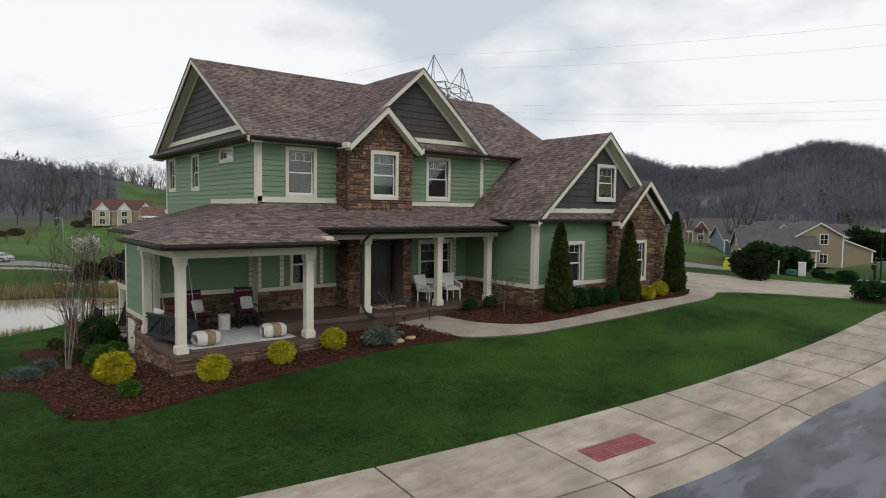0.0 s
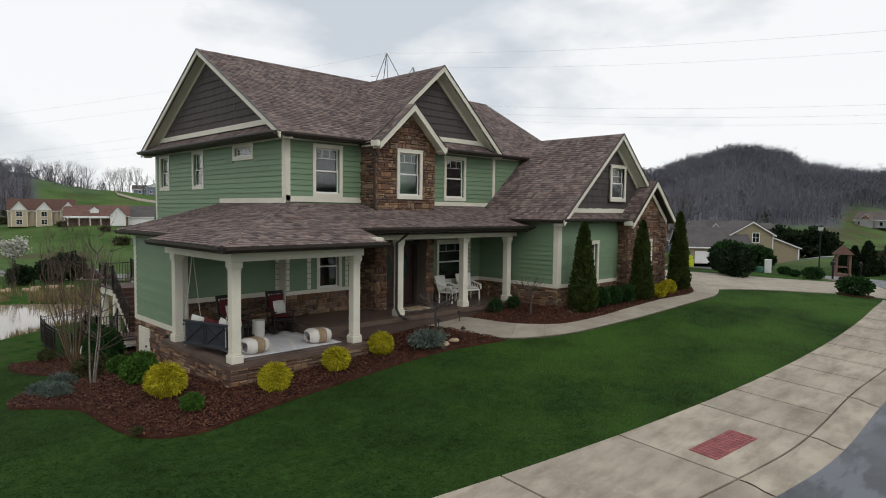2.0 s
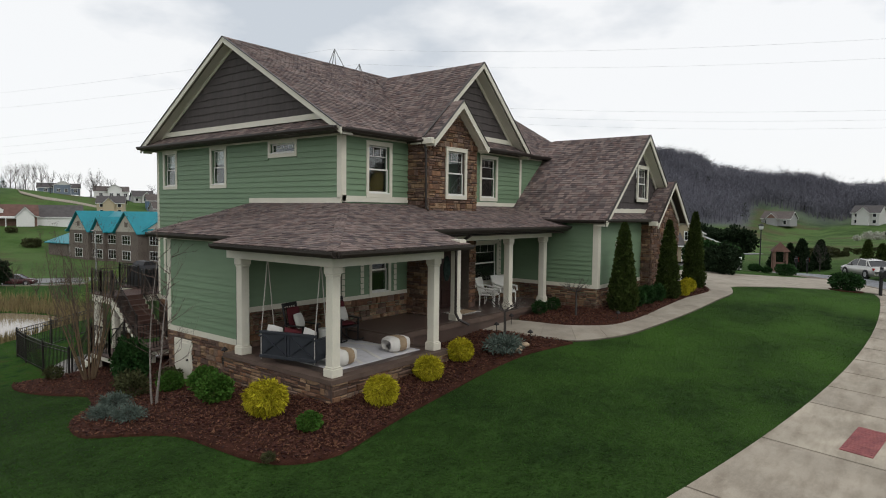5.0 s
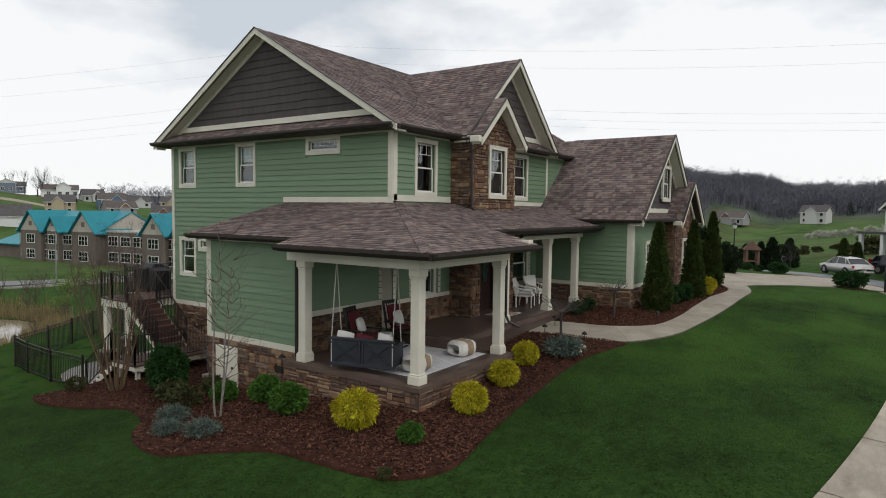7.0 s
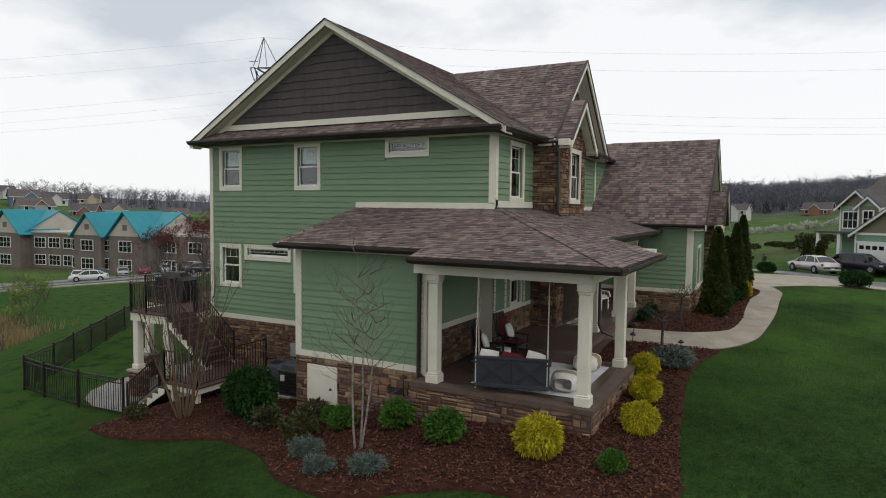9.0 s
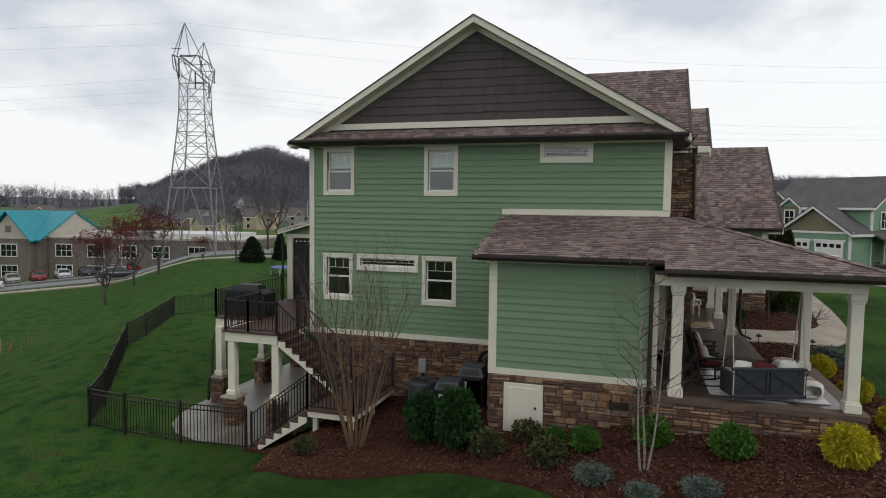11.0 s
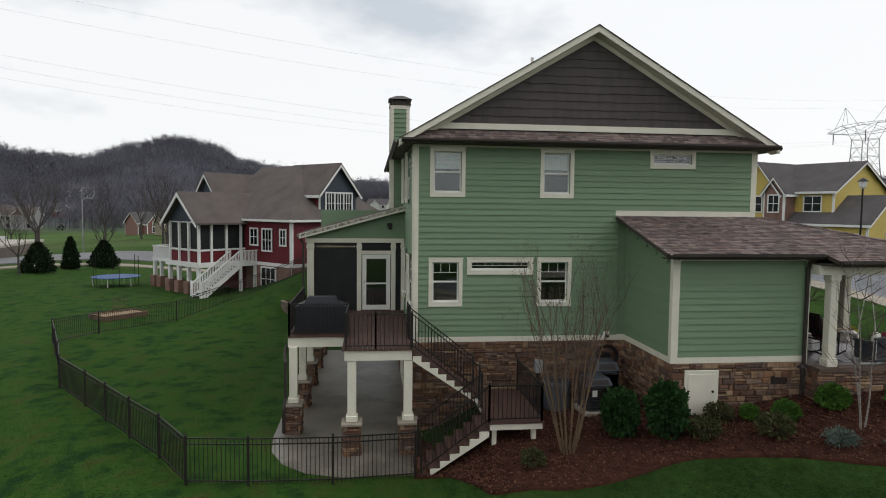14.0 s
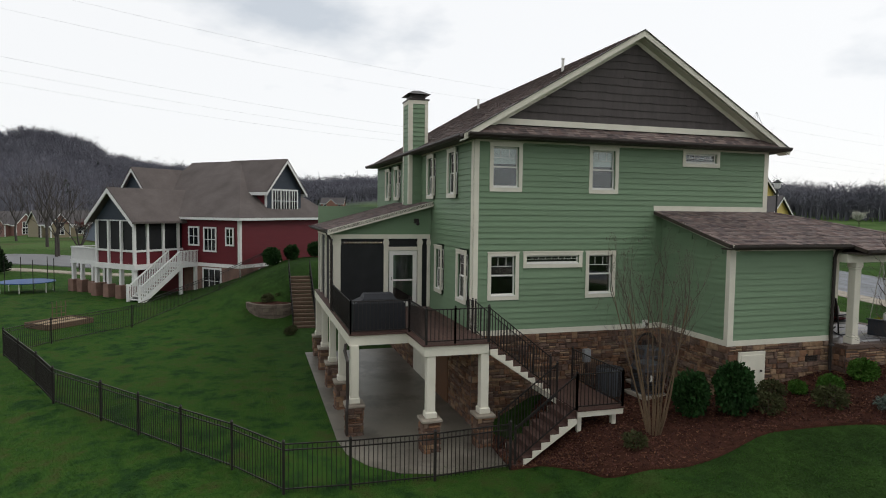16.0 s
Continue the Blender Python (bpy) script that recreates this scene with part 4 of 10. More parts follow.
for s in (-1, 1):
    part("rake_return", Geo().cbox(BXC + s * bw - 0.13, BXC + s * bw + 0.13, -1.35, -1.0, 6.5, 6.7, 0.015), CREAM, bay)
downspout([(2.88, -0.9, 6.55), (2.9, -0.95, 6.3), (2.9, -0.98, 4.5), (2.86, -1.1, 4.36)], house)
# entry under the bay
for x0, x1, s in ((BX0, 3.42, 8), (5.3, BX1, 9)):
    pier = part("entry_pier", Geo().box(x0, x1, BY, YF, 0.6, 3.3), MORTAR, house)
    stones(B0, x0, x1, 0.88, 3.3, pier, seed=s, single=(s == 8))
    if s == 8:
        stones(wallframe((x0 - 0.002, 0, 0), (0, -1, 0), (-1, 0, 0)), 0.1, 1.0, 0.88, 3.4, pier, seed=10)
        stones(wallframe((x1 + 0.002, 0, 0), (0, 1, 0), (1, 0, 0)), -1.0, -0.3, 0.88, 3.3, pier, seed=10, single=False)
DOOR = mat("dark_mahogany", (0.032, 0.015, 0.012), 0.35, var=0.35, scale=3, fine=40, bump=0.1, spec=0.5, stretch=(6, 6, 0.6))
LEADED = mat("leaded_glass", (0.03, 0.05, 0.045), 0.15, var=0.4, scale=9, fine=40, bump=0.3, spec=0.6)
BRASS = mat("aged_bronze", (0.10, 0.075, 0.05), 0.35, metal=0.9, var=0.2, bump=0.0)
part("door_frame", Geo().box(3.42, 3.54, -0.5, -0.3, 0.88, 3.2).box(5.18, 5.3, -0.5, -0.3, 0.88, 3.2).box(3.54, 5.18, -0.5, -0.3, 3.08, 3.2), GUTTER, house)
for x0 in (3.55, 4.37):
    d = part("front_door", Geo().box(x0, x0 + 0.80, -0.40, -0.34, 0.9, 3.07).cbox(x0 + 0.12, x0 + 0.68, -0.415, -0.4, 1.0, 1.55, 0.012), DOOR, house, "dark wooden front door leaf with an oval light")
    part("light", Geo().lathe([(0.0, 0), (0.2, 0.0), (0.2, 0.012), (0, 0.012)], 20, Matrix.Translation((x0 + 0.4, -0.402, 2.3)) @ pose(0, 0, 0, 90) @ Matrix.Diagonal((1, 2.3, 1, 1))), LEADED, d, "dark leaded glass")
    part("handle", Geo().tube([(x0 + (0.72 if x0 < 4 else 0.08), -0.42, 1.75), (x0 + (0.72 if x0 < 4 else 0.08), -0.46, 1.8), (x0 + (0.72 if x0 < 4 else 0.08), -0.46, 2.0), (x0 + (0.72 if x0 < 4 else 0.08), -0.42, 2.05)], 0.014, 6), BRASS, d)
boards(wallframe((-0.002, 0, 0), (0, -1, 0), (-1, 0, 0)), [(-SY0, 0.1, 0.88, 3.4)], wall_front, n1=0.02)
# porch stone skirts
stones(FL, 0.0, 2.98, 0.88, 1.58, wall_front, seed=21)
stones(F0, 5.68, 8.98, 0.88, 1.5, wall_front, seed=22)
# side room
S0 = at(LEFT, 3.152)
siding(S0, -SY1 + 0.16, -SY0 - 0.0, 0.84, 3.42, [], side)
boards(S0, [(-SY1 - 0.02, -SY1 + 0.16, 0.84, 3.42), (-SY0 - 0.05, -SY0 + 0.02, 0.84, 3.42), (-SY1 - 0.02, -SY0 + 0.02, 0.66, 0.84), (-SY1, -SY0, 3.42, 3.55)], side)
SB = at(BACK, SY1 + 0.002)
siding(SB, 0.0, 3.03, 0.84, 4.5, [], side, clip=lambda v: (0.0, 3.05 if v < 3.45 else 3.05 - (v - 3.45) / 0.27))
boards(SB, [(3.03, 3.19, 0.84, 3.5), (0.02, 3.19, 0.66, 0.84)], side)
part("frieze_board", Geo().prism([(0, 4.3), (3.5, 3.42), (3.5, 3.56), (0, 4.48)], 0.0, 0.03, SB), CREAM, side)
part("gable_wall", Geo().prism([(0, 3.5), (3.17, 3.5), (3.17, 3.6), (0, 4.45)], -0.15, 0, SB), SIDING, side)
part("rake_board", Geo().prism([(-0.02, 4.42), (3.6, 3.46), (3.6, 3.62), (-0.02, 4.56)], 0.27, 0.31, SB), CREAM, house)
SF = at(FRONT, -SY0 + 0.002)
siding(SF, SX + 0.02, 0.0, 1.72, 3.42, [], side)
boards(SF, [(SX, 0.0, 1.56, 1.72), (SX, SX + 0.14, 1.72, 3.42), (-0.16, 0.0, 1.72, 3.42)], side)
stones(SF, SX, 0.0, 0.6, 1.56, side, seed=23)
# stone foundations along the side
found = part("foundation", Geo().box(SX - 0.01, SX, SY0, SY1, -1.6, 0.655), MORTAR, house, "ledge stone foundation")
hatch = (-3.74, -2.77, -0.75, 0.47)
vent_ = (-1.23, -0.79, 0.03, 0.28)
stones(at(LEFT, 3.162), -SY1, -SY0, -1.5, 0.655, found, [hatch, vent_], seed=31)
stones(SB, 0.0, 3.18, -2.0, 0.655, found, [], seed=32)
stones(at(LEFT, 0.004), -YB, -SY1, -2.4, 0.635, found, [], seed=33, single=False)
tagged(part("access_door", Geo().cbox(*hatch, 0.0, 0.05, 0.01, at(LEFT, 3.165)).cbox(hatch[0] + 0.09, hatch[1] - 0.09, hatch[2] + 0.05, hatch[3] - 0.09, 0.03, 0.062, 0.012, at(LEFT, 3.165)), CREAM, house), "small cream crawl space door")
part("door_knob", Geo().lathe([(0.0, 0), (0.03, 0.01), (0.035, 0.04), (0.02, 0.06), (0, 0.065)], 10, at(LEFT, 3.225) @ Matrix.Translation((-2.95, -0.1, 0))), GUTTER, house)
vt = part("foundation_vent", Geo().box(*vent_, 0, 0.03, at(LEFT, 3.165)), GUTTER, house)
for i in range(4):
    part("slat", Geo().box(vent_[0] + 0.03, vent_[1] - 0.03, 0.065 + i * 0.05, 0.085 + i * 0.05, 0.03, 0.05, at(LEFT, 3.165)), GUTTER, vt)
# pavilion base
pav = part("porch_base", Geo().box(-3.70, 0.43, -3.84, SY0, -0.6, 0.5), MORTAR, house, "ledge stone porch base")
part("floor_edge", Geo().box(-3.76, 0.5, -3.9, -3.6, 0.5, 0.605).box(-3.76, -3.4, -3.6, SY0 - 0.01, 0.5, 0.605).box(0.2, 0.5, -3.6, -2.5, 0.5, 0.605), CAP, house)
stones(wallframe((0, SY0 + 0.004, 0), (-1, 0, 0), (0, 1, 0)), 3.2, 3.7, -0.5, 0.5, pav, seed=43, single=False)
stones(at(LEFT, 3.702), -SY0, 3.84, -0.5, 0.5, pav, seed=41)
stones(at(FRONT, 3.842), -3.7, 0.43, -0.3, 0.5, pav, seed=42)
part("floor_edge", Geo().box(0.5, 9.0, -2.55, -2.35, 0.74, 0.885).box(-0.35, 0.5, -2.55, -2.35, 0.6, 0.885).box(-0.35, -0.1, -2.35, YF, 0.6, 0.885), CAP, house)
part("porch_floor", Geo().box(-0.3, 0.05, -2.35, YF, 0.55, 0.882), PORCHFLOOR, house)
# porch ceiling and eaves
part("porch_ceiling", Geo().box(-3.9, 0.5, -4.25, SY0, 3.34, 3.39).box(0.5, 8.96, -2.85, YF, 3.58, 3.62), SOFFIT, house)
gutter((EXL + 0.02, EYF - 0.02, PZ - PS * d1 - 0.13), (0.66, EYF - 0.02, PZ - PS * d1 - 0.13), house)
gutter((EXL - 0.02, 0.13, PZ - PS * e1 - 0.13), (EXL - 0.02, EYF - 0.02, PZ - PS * e1 - 0.13), house)
gutter((0.62, -0.3 - d2 - 0.02, PZ - PS * d2 - 0.13), (9.0, -0.3 - d2 - 0.02, PZ - PS * d2 - 0.13), house)
gutter((-e2 - 0.02, 4.48, PZ - PS * e2 - 0.13), (-e2 - 0.02, 0.1, PZ - PS * e2 - 0.13), house)
part("eave_soffit", Geo().box(EXL, 0.66, EYF, -3.78, 3.33, 3.37).box(EXL, -3.6, -3.78, 0.1, 3.33, 3.37).box(-e2, SX, 0.1, 4.45, 3.48, 3.52).box(0.6, 8.98, -0.3 - d2, -2.5, 3.66, 3.70), SOFFIT, house)
part("beam_end", Geo().box(0.34, 0.6, -4.3, -2.6, 3.37, 3.6), CREAM, house)
downspout([(2.68, -2.95, 3.62), (2.7, -2.65, 3.45), (2.72, -2.38, 3.3), (2.72, -2.38, 1.15), (2.78, -2.46, 0.95), (2.95, -2.75, 0.8)], house)
downspout([(-3.52, 0.34, 3.52), (-3.3, 0.36, 3.35), (-3.25, 0.36, 3.2), (-3.25, 0.36, 0.3), (-3.27, 0.36, -0.35)], house, 0.05)
part("pilaster", Geo().cbox(-3.17, -3.0, 0.2, 0.298, 0.6, 3.3, 0.01), CREAM, house)
caps((EXL, EYF + 0.1, PZ - PS * d1 + 0.03), (0.0, -0.3, PZ + 0.02), house, 0.19, 4, 0.13)
caps((GXC, -4.67, GZ + 0.014), (GXC, -0.2, GZ + 0.014), house, GS, 5)
caps((BXC, -1.35, BZ + 0.014), (BXC, 0.8, BZ + 0.014), house, 0.93, 6)
# garage wing
G0 = at(FRONT, 4.202)
# Dark sheet behind the openings, coloured as the shade of the unlit garage.
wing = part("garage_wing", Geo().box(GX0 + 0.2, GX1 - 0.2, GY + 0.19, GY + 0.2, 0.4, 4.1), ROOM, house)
gwn = [(10.65, 11.86, 1.48, 3.23)]
siding(G0, GX0 + 0.2, 13.36, 1.66, 4.0, gwn, wing)
boards(G0, [(GX0 - 0.02, GX0 + 0.2, 1.66, 4.1), (GX0 - 0.02, 13.36, 1.5, 1.66), (GX0, 13.4, 3.98, 4.1), (9.6, 16.4, 4.36, 4.54)], wing)
stones(G0, GX0, 13.36, 0.3, 1.5, wing, gwn, seed=51)
window(at(G0, 0.01), *gwn[0], wing)
shakes(G0, GXC, 9.8, 15.72, 4.54, 7.2, wing, 8, [(12.46, 13.68, 4.83, 6.32)])
window(at(G0, 0.1), 12.46, 13.68, 4.83, 6.32, wing)
rake(at(FRONT, 4.654), (GXC, GZ + 0.01), 0, gw, GS, wing, w=0.165, frieze=0.43)
part("soffit_board", Geo().prism([(GXC - gw, GZ - GS * gw - 0.16), (GXC, GZ - 0.16), (GXC + gw, GZ - GS * gw - 0.16), (GXC + gw, GZ - GS * gw - 0.2), (GXC, GZ - 0.2), (GXC - gw, GZ - GS * gw - 0.2)][::-1], 4.2, 4.61, FRONT), CREAM, wing)
shingles((GXC - gw + 0.05, -4.6, 4.12), (1, 0, 0), (0, 0.4, 0.24), [(0, 0), (4.4, 0), (4.4, 0.46), (0.35, 0.46)], house, seed=33, name="pent_roof", thick=0.05)
gutter((GXC - gw - 0.02, -0.4, 3.97), (GXC - gw - 0.02, -4.65, 3.97), house)
gutter((GXC - gw, -4.63, 4.0), (13.3, -4.63, 4.0), house)
part("eave_soffit", Geo().box(GXC - gw, GX0, -4.63, -0.3, 4.0, 4.03).box(GX0, 13.3, -4.63, GY, 4.03, 4.06), SOFFIT, house)
GL = wallframe((GX0 - 0.002, 0, 0), (0, -1, 0), (-1, 0, 0))
siding(GL, 0.3, 4.02, 1.66, 4.0, [], wing)
boards(GL, [(4.02, 4.22, 1.66, 4.05), (0.3, 4.22, 1.5, 1.66), (0.3, 4.2, 3.95, 4.05)], wing)
stones(GL, 0.3, 4.2, 0.3, 1.5, wing, seed=52)
T0 = at(FRONT, 4.612)
sw_ = (14.6, 15.5, 1.49, 3.23)
stones(T0, 13.36, 16.92, 0.5, 4.1, wing, [sw_], seed=53, big=True, single=False)
stones(T0, 13.36, 16.92, 4.1, 5.55, wing, [], clip=lambda v: (13.36 + (v - 4.1) * 1.19, 16.92 - (v - 4.1) * 1.19), seed=54, big=True, single=False)
stones(wallframe((13.358, 0, 0), (0, -1, 0), (-1, 0, 0)), 4.2, 4.61, 0.5, 4.1, wing, seed=55, single=False)
window(at(FRONT, 4.64), *sw_, wing)
rake(at(FRONT, 4.954), (15.2, 5.77), 0, tw, 0.91, wing, w=0.18)
for s in (-1, 1):
    part("rake_return", Geo().cbox(15.2 + s * tw - 0.1, 15.2 + s * tw + 0.1, -4.95, -4.61, 3.84, 4.02, 0.015), CREAM, wing)
# back wall and chimney
K0 = at(BACK, YB + 0.002)
bwin = [(-2.35, -1.45, 4.9, 6.5), (-4.9, -4.05, 4.9, 6.5), (-10.6, -9.7, 4.9, 6.4), (-12.6, -11.7, 4.9, 6.4), (-1.25, -0.3, 1.58, 3.24), (-3.75, -2.9, 1.58, 3.24)]
wb = part("wall", Geo().box(0.19, 14.9, YB - 0.01, YB, 0.7, 6.6), SIDING, house)
siding(K0, -15.1, -0.16, 0.82, 6.58, bwin, wb)
boards(K0, [(-0.16, 0.0, 0.82, 6.6), (-15.1, 0, 0.64, 0.82), (-15.1, 0, 6.58, 6.66)], wb)
for b in bwin:
    window(at(K0, 0.1), *b, wb)
    # Dark sheet behind each pane paints in the shade of an unlit room.
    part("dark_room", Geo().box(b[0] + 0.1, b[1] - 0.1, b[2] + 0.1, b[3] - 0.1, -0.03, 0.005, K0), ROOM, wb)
ch = part("chimney", Geo().box(6.06, 7.02, YB, 11.34, 3.6, 8.72), SIDING, house, "green sided chimney with cream corners")
for mm, a, b in ((at(BACK, 11.342), -7.02, -6.06), (wallframe((6.058, 0, 0), (0, -1, 0), (-1, 0, 0)), -11.34, -10.62)):
    siding(mm, a + 0.1, b - 0.1, 4.7, 8.6, [], ch)
    boards(mm, [(a - 0.01, a + 0.12, 4.7, 8.6), (b - 0.12, b + 0.01, 4.7, 8.6), (a - 0.01, b + 0.01, 8.6, 8.74)], ch)
part("chimney_top", Geo().box(6.06, 7.02, 10.62, YB, 6.7, 8.72), SIDING, ch)
part("chimney_cap", Geo().cbox(6.0, 7.08, 10.56, 11.4, 8.74, 8.8, 0.01).box(6.14, 6.94, 10.7, 11.26, 8.8, 8.98).add([(5.96, 10.52, 8.98), (7.12, 10.52, 8.98), (7.12, 11.44, 8.98), (5.96, 11.44, 8.98), (6.34, 10.84, 9.16), (6.74, 10.84, 9.16), (6.74, 11.12, 9.16), (6.34, 11.12, 9.16)], [(0, 3, 2, 1), (0, 1, 5, 4), (1, 2, 6, 5), (2, 3, 7, 6), (3, 0, 4, 7), (4, 5, 6, 7)]), GUTTER, ch, "dark metal chimney cap")
for x, y in ((2.6, 6.6), (7.0, 3.0), (10.5, 6.9)):
    part("vent_pipe", Geo().lathe([(0.05, 0), (0.05, 0.45), (0.06, 0.46), (0.06, 0.5), (0, 0.5)], 10, Matrix.Translation((x, y, RZ - SL * abs(y - RY) - 0.05))), WHITE, house)

# ---- back deck, stairs, patio ----
DECK = mat("dark_brown_composite", (0.075, 0.040, 0.032), 0.6, var=0.2, scale=4, fine=50, bump=0.1, objrand=0.1, stretch=(0.4, 3, 3))
IRON = mat("black_brown_iron", (0.018, 0.015, 0.014), 0.45, var=0.2, scale=5, bump=0.02)
deck = thing("deck", "raised dark composite deck on cream posts and stone piers", "deck", (0, 0, 0))
tagged(part("deck_frame", Geo().box(-1.8, 10.6, 10.95, 12.8, 0.54, 0.835).box(0.1, 10.6, 12.8, 14.56, 0.52, 0.82), CREAM, deck), "cream rim of the deck")
y = 10.9
while y < 14.5:
    part("deck_board", Geo().box(-1.86 if y < 12.75 else 0.04, 10.6, y, y + 0.135, 0.822, 0.868), DECK, deck)
    y += 0.141
for x, yy in ((0.14, 14.4), (-1.66, 12.6), (-1.66, 11.05), (2.7, 14.4), (5.3, 14.4), (7.9, 14.4), (10.4, 14.4)):
    pier = part("pier", Geo().box(x - 0.22, x + 0.22, yy - 0.22, yy + 0.22, -2.3, -1.24), MORTAR, deck, "ledge stone pier")
    for q, (u, n) in enumerate((((0, -1, 0), (-1, 0, 0)), ((1, 0, 0), (0, -1, 0)), ((-1, 0, 0), (0, 1, 0)))):
        mm = wallframe(Vector((x, yy, 0)) + Vector(n) * 0.222, u, n)
        stones(mm, -0.22, 0.22, -2.15, -1.26, pier, seed=int(60 + x * 7 + q), single=(q == 0))
    part("pier_cap", Geo().cbox(x - 0.29, x + 0.29, yy - 0.29, yy + 0.29, -1.26, -1.17, 0.02), CONCRETE, deck)
    part("deck_post", Geo().cbox(x - 0.12, x + 0.12, yy - 0.12, yy + 0.12, -1.17, 0.53, 0.01).cbox(x - 0.16, x + 0.16, yy - 0.16, yy + 0.16, -1.17, -1.0, 0.02), CREAM, deck)


def railing(parent, p, q, h=0.95, gap=0.115, post_w=0.05, bars=True, knob=True):
    """A metal rail from p to q: posts, two rails, and thin bars."""
    p, q = Vector(p), Vector(q)
    L = (q - p).length
    for e in (p, q):
        part("rail_post", Geo().box(e.x - post_w / 2, e.x + post_w / 2, e.y - post_w / 2, e.y + post_w / 2, e.z, e.z + h + 0.04).lathe([(0.0, 0), (0.035, 0.02), (0.0, 0.06)], 8, Matrix.Translation((e.x, e.y, e.z + h + 0.04))), IRON, parent)
    for z in (0.09, h):
        part("rail", Geo().tube([p + Vector((0, 0, z)), q + Vector((0, 0, z))], 0.02, 4), IRON, parent)
    n = int(L / gap)
    g = Geo()
    for i in range(1, n):
        c = p + (q - p) * (i / n)
        b = Geo().box(c.x - 0.009, c.x + 0.009, c.y - 0.009, c.y + 0.009, c.z + 0.09, c.z + h)
        part("baluster", b, IRON, parent)


for p, q in (((0.08, 12.78, .868), (0.08, 14.52, .868)), ((0.08, 14.52, .868), (4.3, 14.52, .868)), ((-1.8, 12.76, .868), (0.08, 12.76, .868)), ((-1.82, 11.95, .868), (-1.82, 12.76, .868)), ((-0.5, 10.98, .868), (-0.06, 10.98, .868)), ((-1.82, 10.98, .868), (-1.82, 11.95, .868))):
    railing(deck, p, q)
# stairs: an upper flight along the house, a landing, and a lower flight back down
stair = thing("stairs", "cream sided outdoor stairs with dark treads and a landing", "stairs")
LZ = -0.73


def flight(x0, x1, y0, z0, dy, dz, n, parent):
    """n risers down from (y0, z0); dy is the run of a tread, with its sign."""
    pts = []
    for i in range(n):
        yy, zz = y0 + dy * i, z0 - dz * (i + 1)
        part("tread", Geo().cbox(x0 + 0.04, x1 - 0.04, min(yy, yy + dy * 1.08), max(yy, yy + dy * 1.08), zz - 0.04, zz, 0.008), DECK, parent)
        part("riser", Geo().box(x0 + 0.04, x1 - 0.04, yy - 0.01, yy + 0.01, zz - 0.01, zz + dz - 0.04), DECK, parent)
        pts += [(yy, zz + dz - 0.045), (yy, zz - 0.045)]
    pts.append((y0 + dy * n, z0 - dz * n - 0.045))
    low = [(y0 + dy * n, z0 - dz * n - 0.2), (y0, z0 - 0.36)]
    poly = pts + low
    m = wallframe((0, 0, 0), (0, 1, 0), (1, 0, 0))
    for x in (x0, x1 - 0.04):
        part("stringer", Geo().prism(poly if dy < 0 else poly[::-1], x, x + 0.04, m), CREAM, parent, "zigzag cream stringer")


flight(-1.82, -0.62, 10.92, 0.868, -0.232, 0.1775, 8, stair)
flight(-3.42, -2.2, 9.06, LZ, 0.252, 0.185, 7, stair)
part("landing_frame", Geo().box(-3.4, -0.5, 7.66, 9.04, LZ - 0.2, LZ - 0.04), CREAM, stair)
for i in range(10):
    part("deck_board", Geo().box(-3.44, -0.5, 7.62 + i * 0.143, 7.756 + i * 0.143, LZ - 0.04, LZ), DECK, stair)
for x, y in ((-3.2, 7.85), (-3.2, 8.9), (-1.8, 7.85)):
    part("stair_post", Geo().box(x - 0.06, x + 0.06, y - 0.06, y + 0.06, -2.1, LZ - 0.2), CREAM, stair)
for x in (-1.8, -0.66):
    railing(stair, (x, 10.95, .868), (x, 9.05, LZ + 0.1))
railing(stair, (-3.38, 9.06, LZ), (-3.38, 10.8, -2.0))
railing(stair, (-2.24, 9.06, LZ), (-2.24, 10.8, -2.0))
railing(stair, (-3.38, 7.68, LZ), (-3.38, 9.06, LZ))
railing(stair, (-3.38, 7.68, LZ), (-0.6, 7.68, LZ))
PATIO = mat("damp_patio_concrete", (0.165, 0.148, 0.122), 0.4, var=0.3, scale=0.7, fine=60, bump=0.08, spec=0.5)
patches(PATIO, (0.085, 0.074, 0.06), 0.8, 0.6, 0.5, 0.6)
pat = [(-3.25, 10.7), (11, 10.7), (11, 14.95), (-0.3, 14.95), (-1.4, 14.82), (-2.3, 14.4), (-2.95, 13.7), (-3.25, 12.8)]
tagged(part("patio", Geo().prism(pat, -2.5, -2.09), PATIO, None), "pale damp concrete patio under the deck", "patio", kind="structure")
# lower back wall under the deck
lw = part("lower_wall", Geo().box(0.0, 15.0, YB, YB + 0.01, -2.2, 0.5), MORTAR, house)
stones(at(BACK, YB + 0.012), -12.0, 0.0, -2.1, 0.5, lw, [(-4.2, -2.2, -2.1, 0.2), (-7, -4.6, -2.1, 0.2)], seed=71, single=False)
part("patio_door", Geo().box(-4.2, -2.2, -2.1, 0.2, 0.0, 0.06, at(BACK, YB + 0.012)), mat("brown_wood_door", (0.14, 0.065, 0.03), 0.5, var=0.3, scale=4, stretch=(5, 5, 0.6)), house)
part("patio_wall", Geo().box(-7, -4.6, -2.1, 0.2, 0.0, 0.04, at(BACK, YB + 0.012)), CREAM, house)
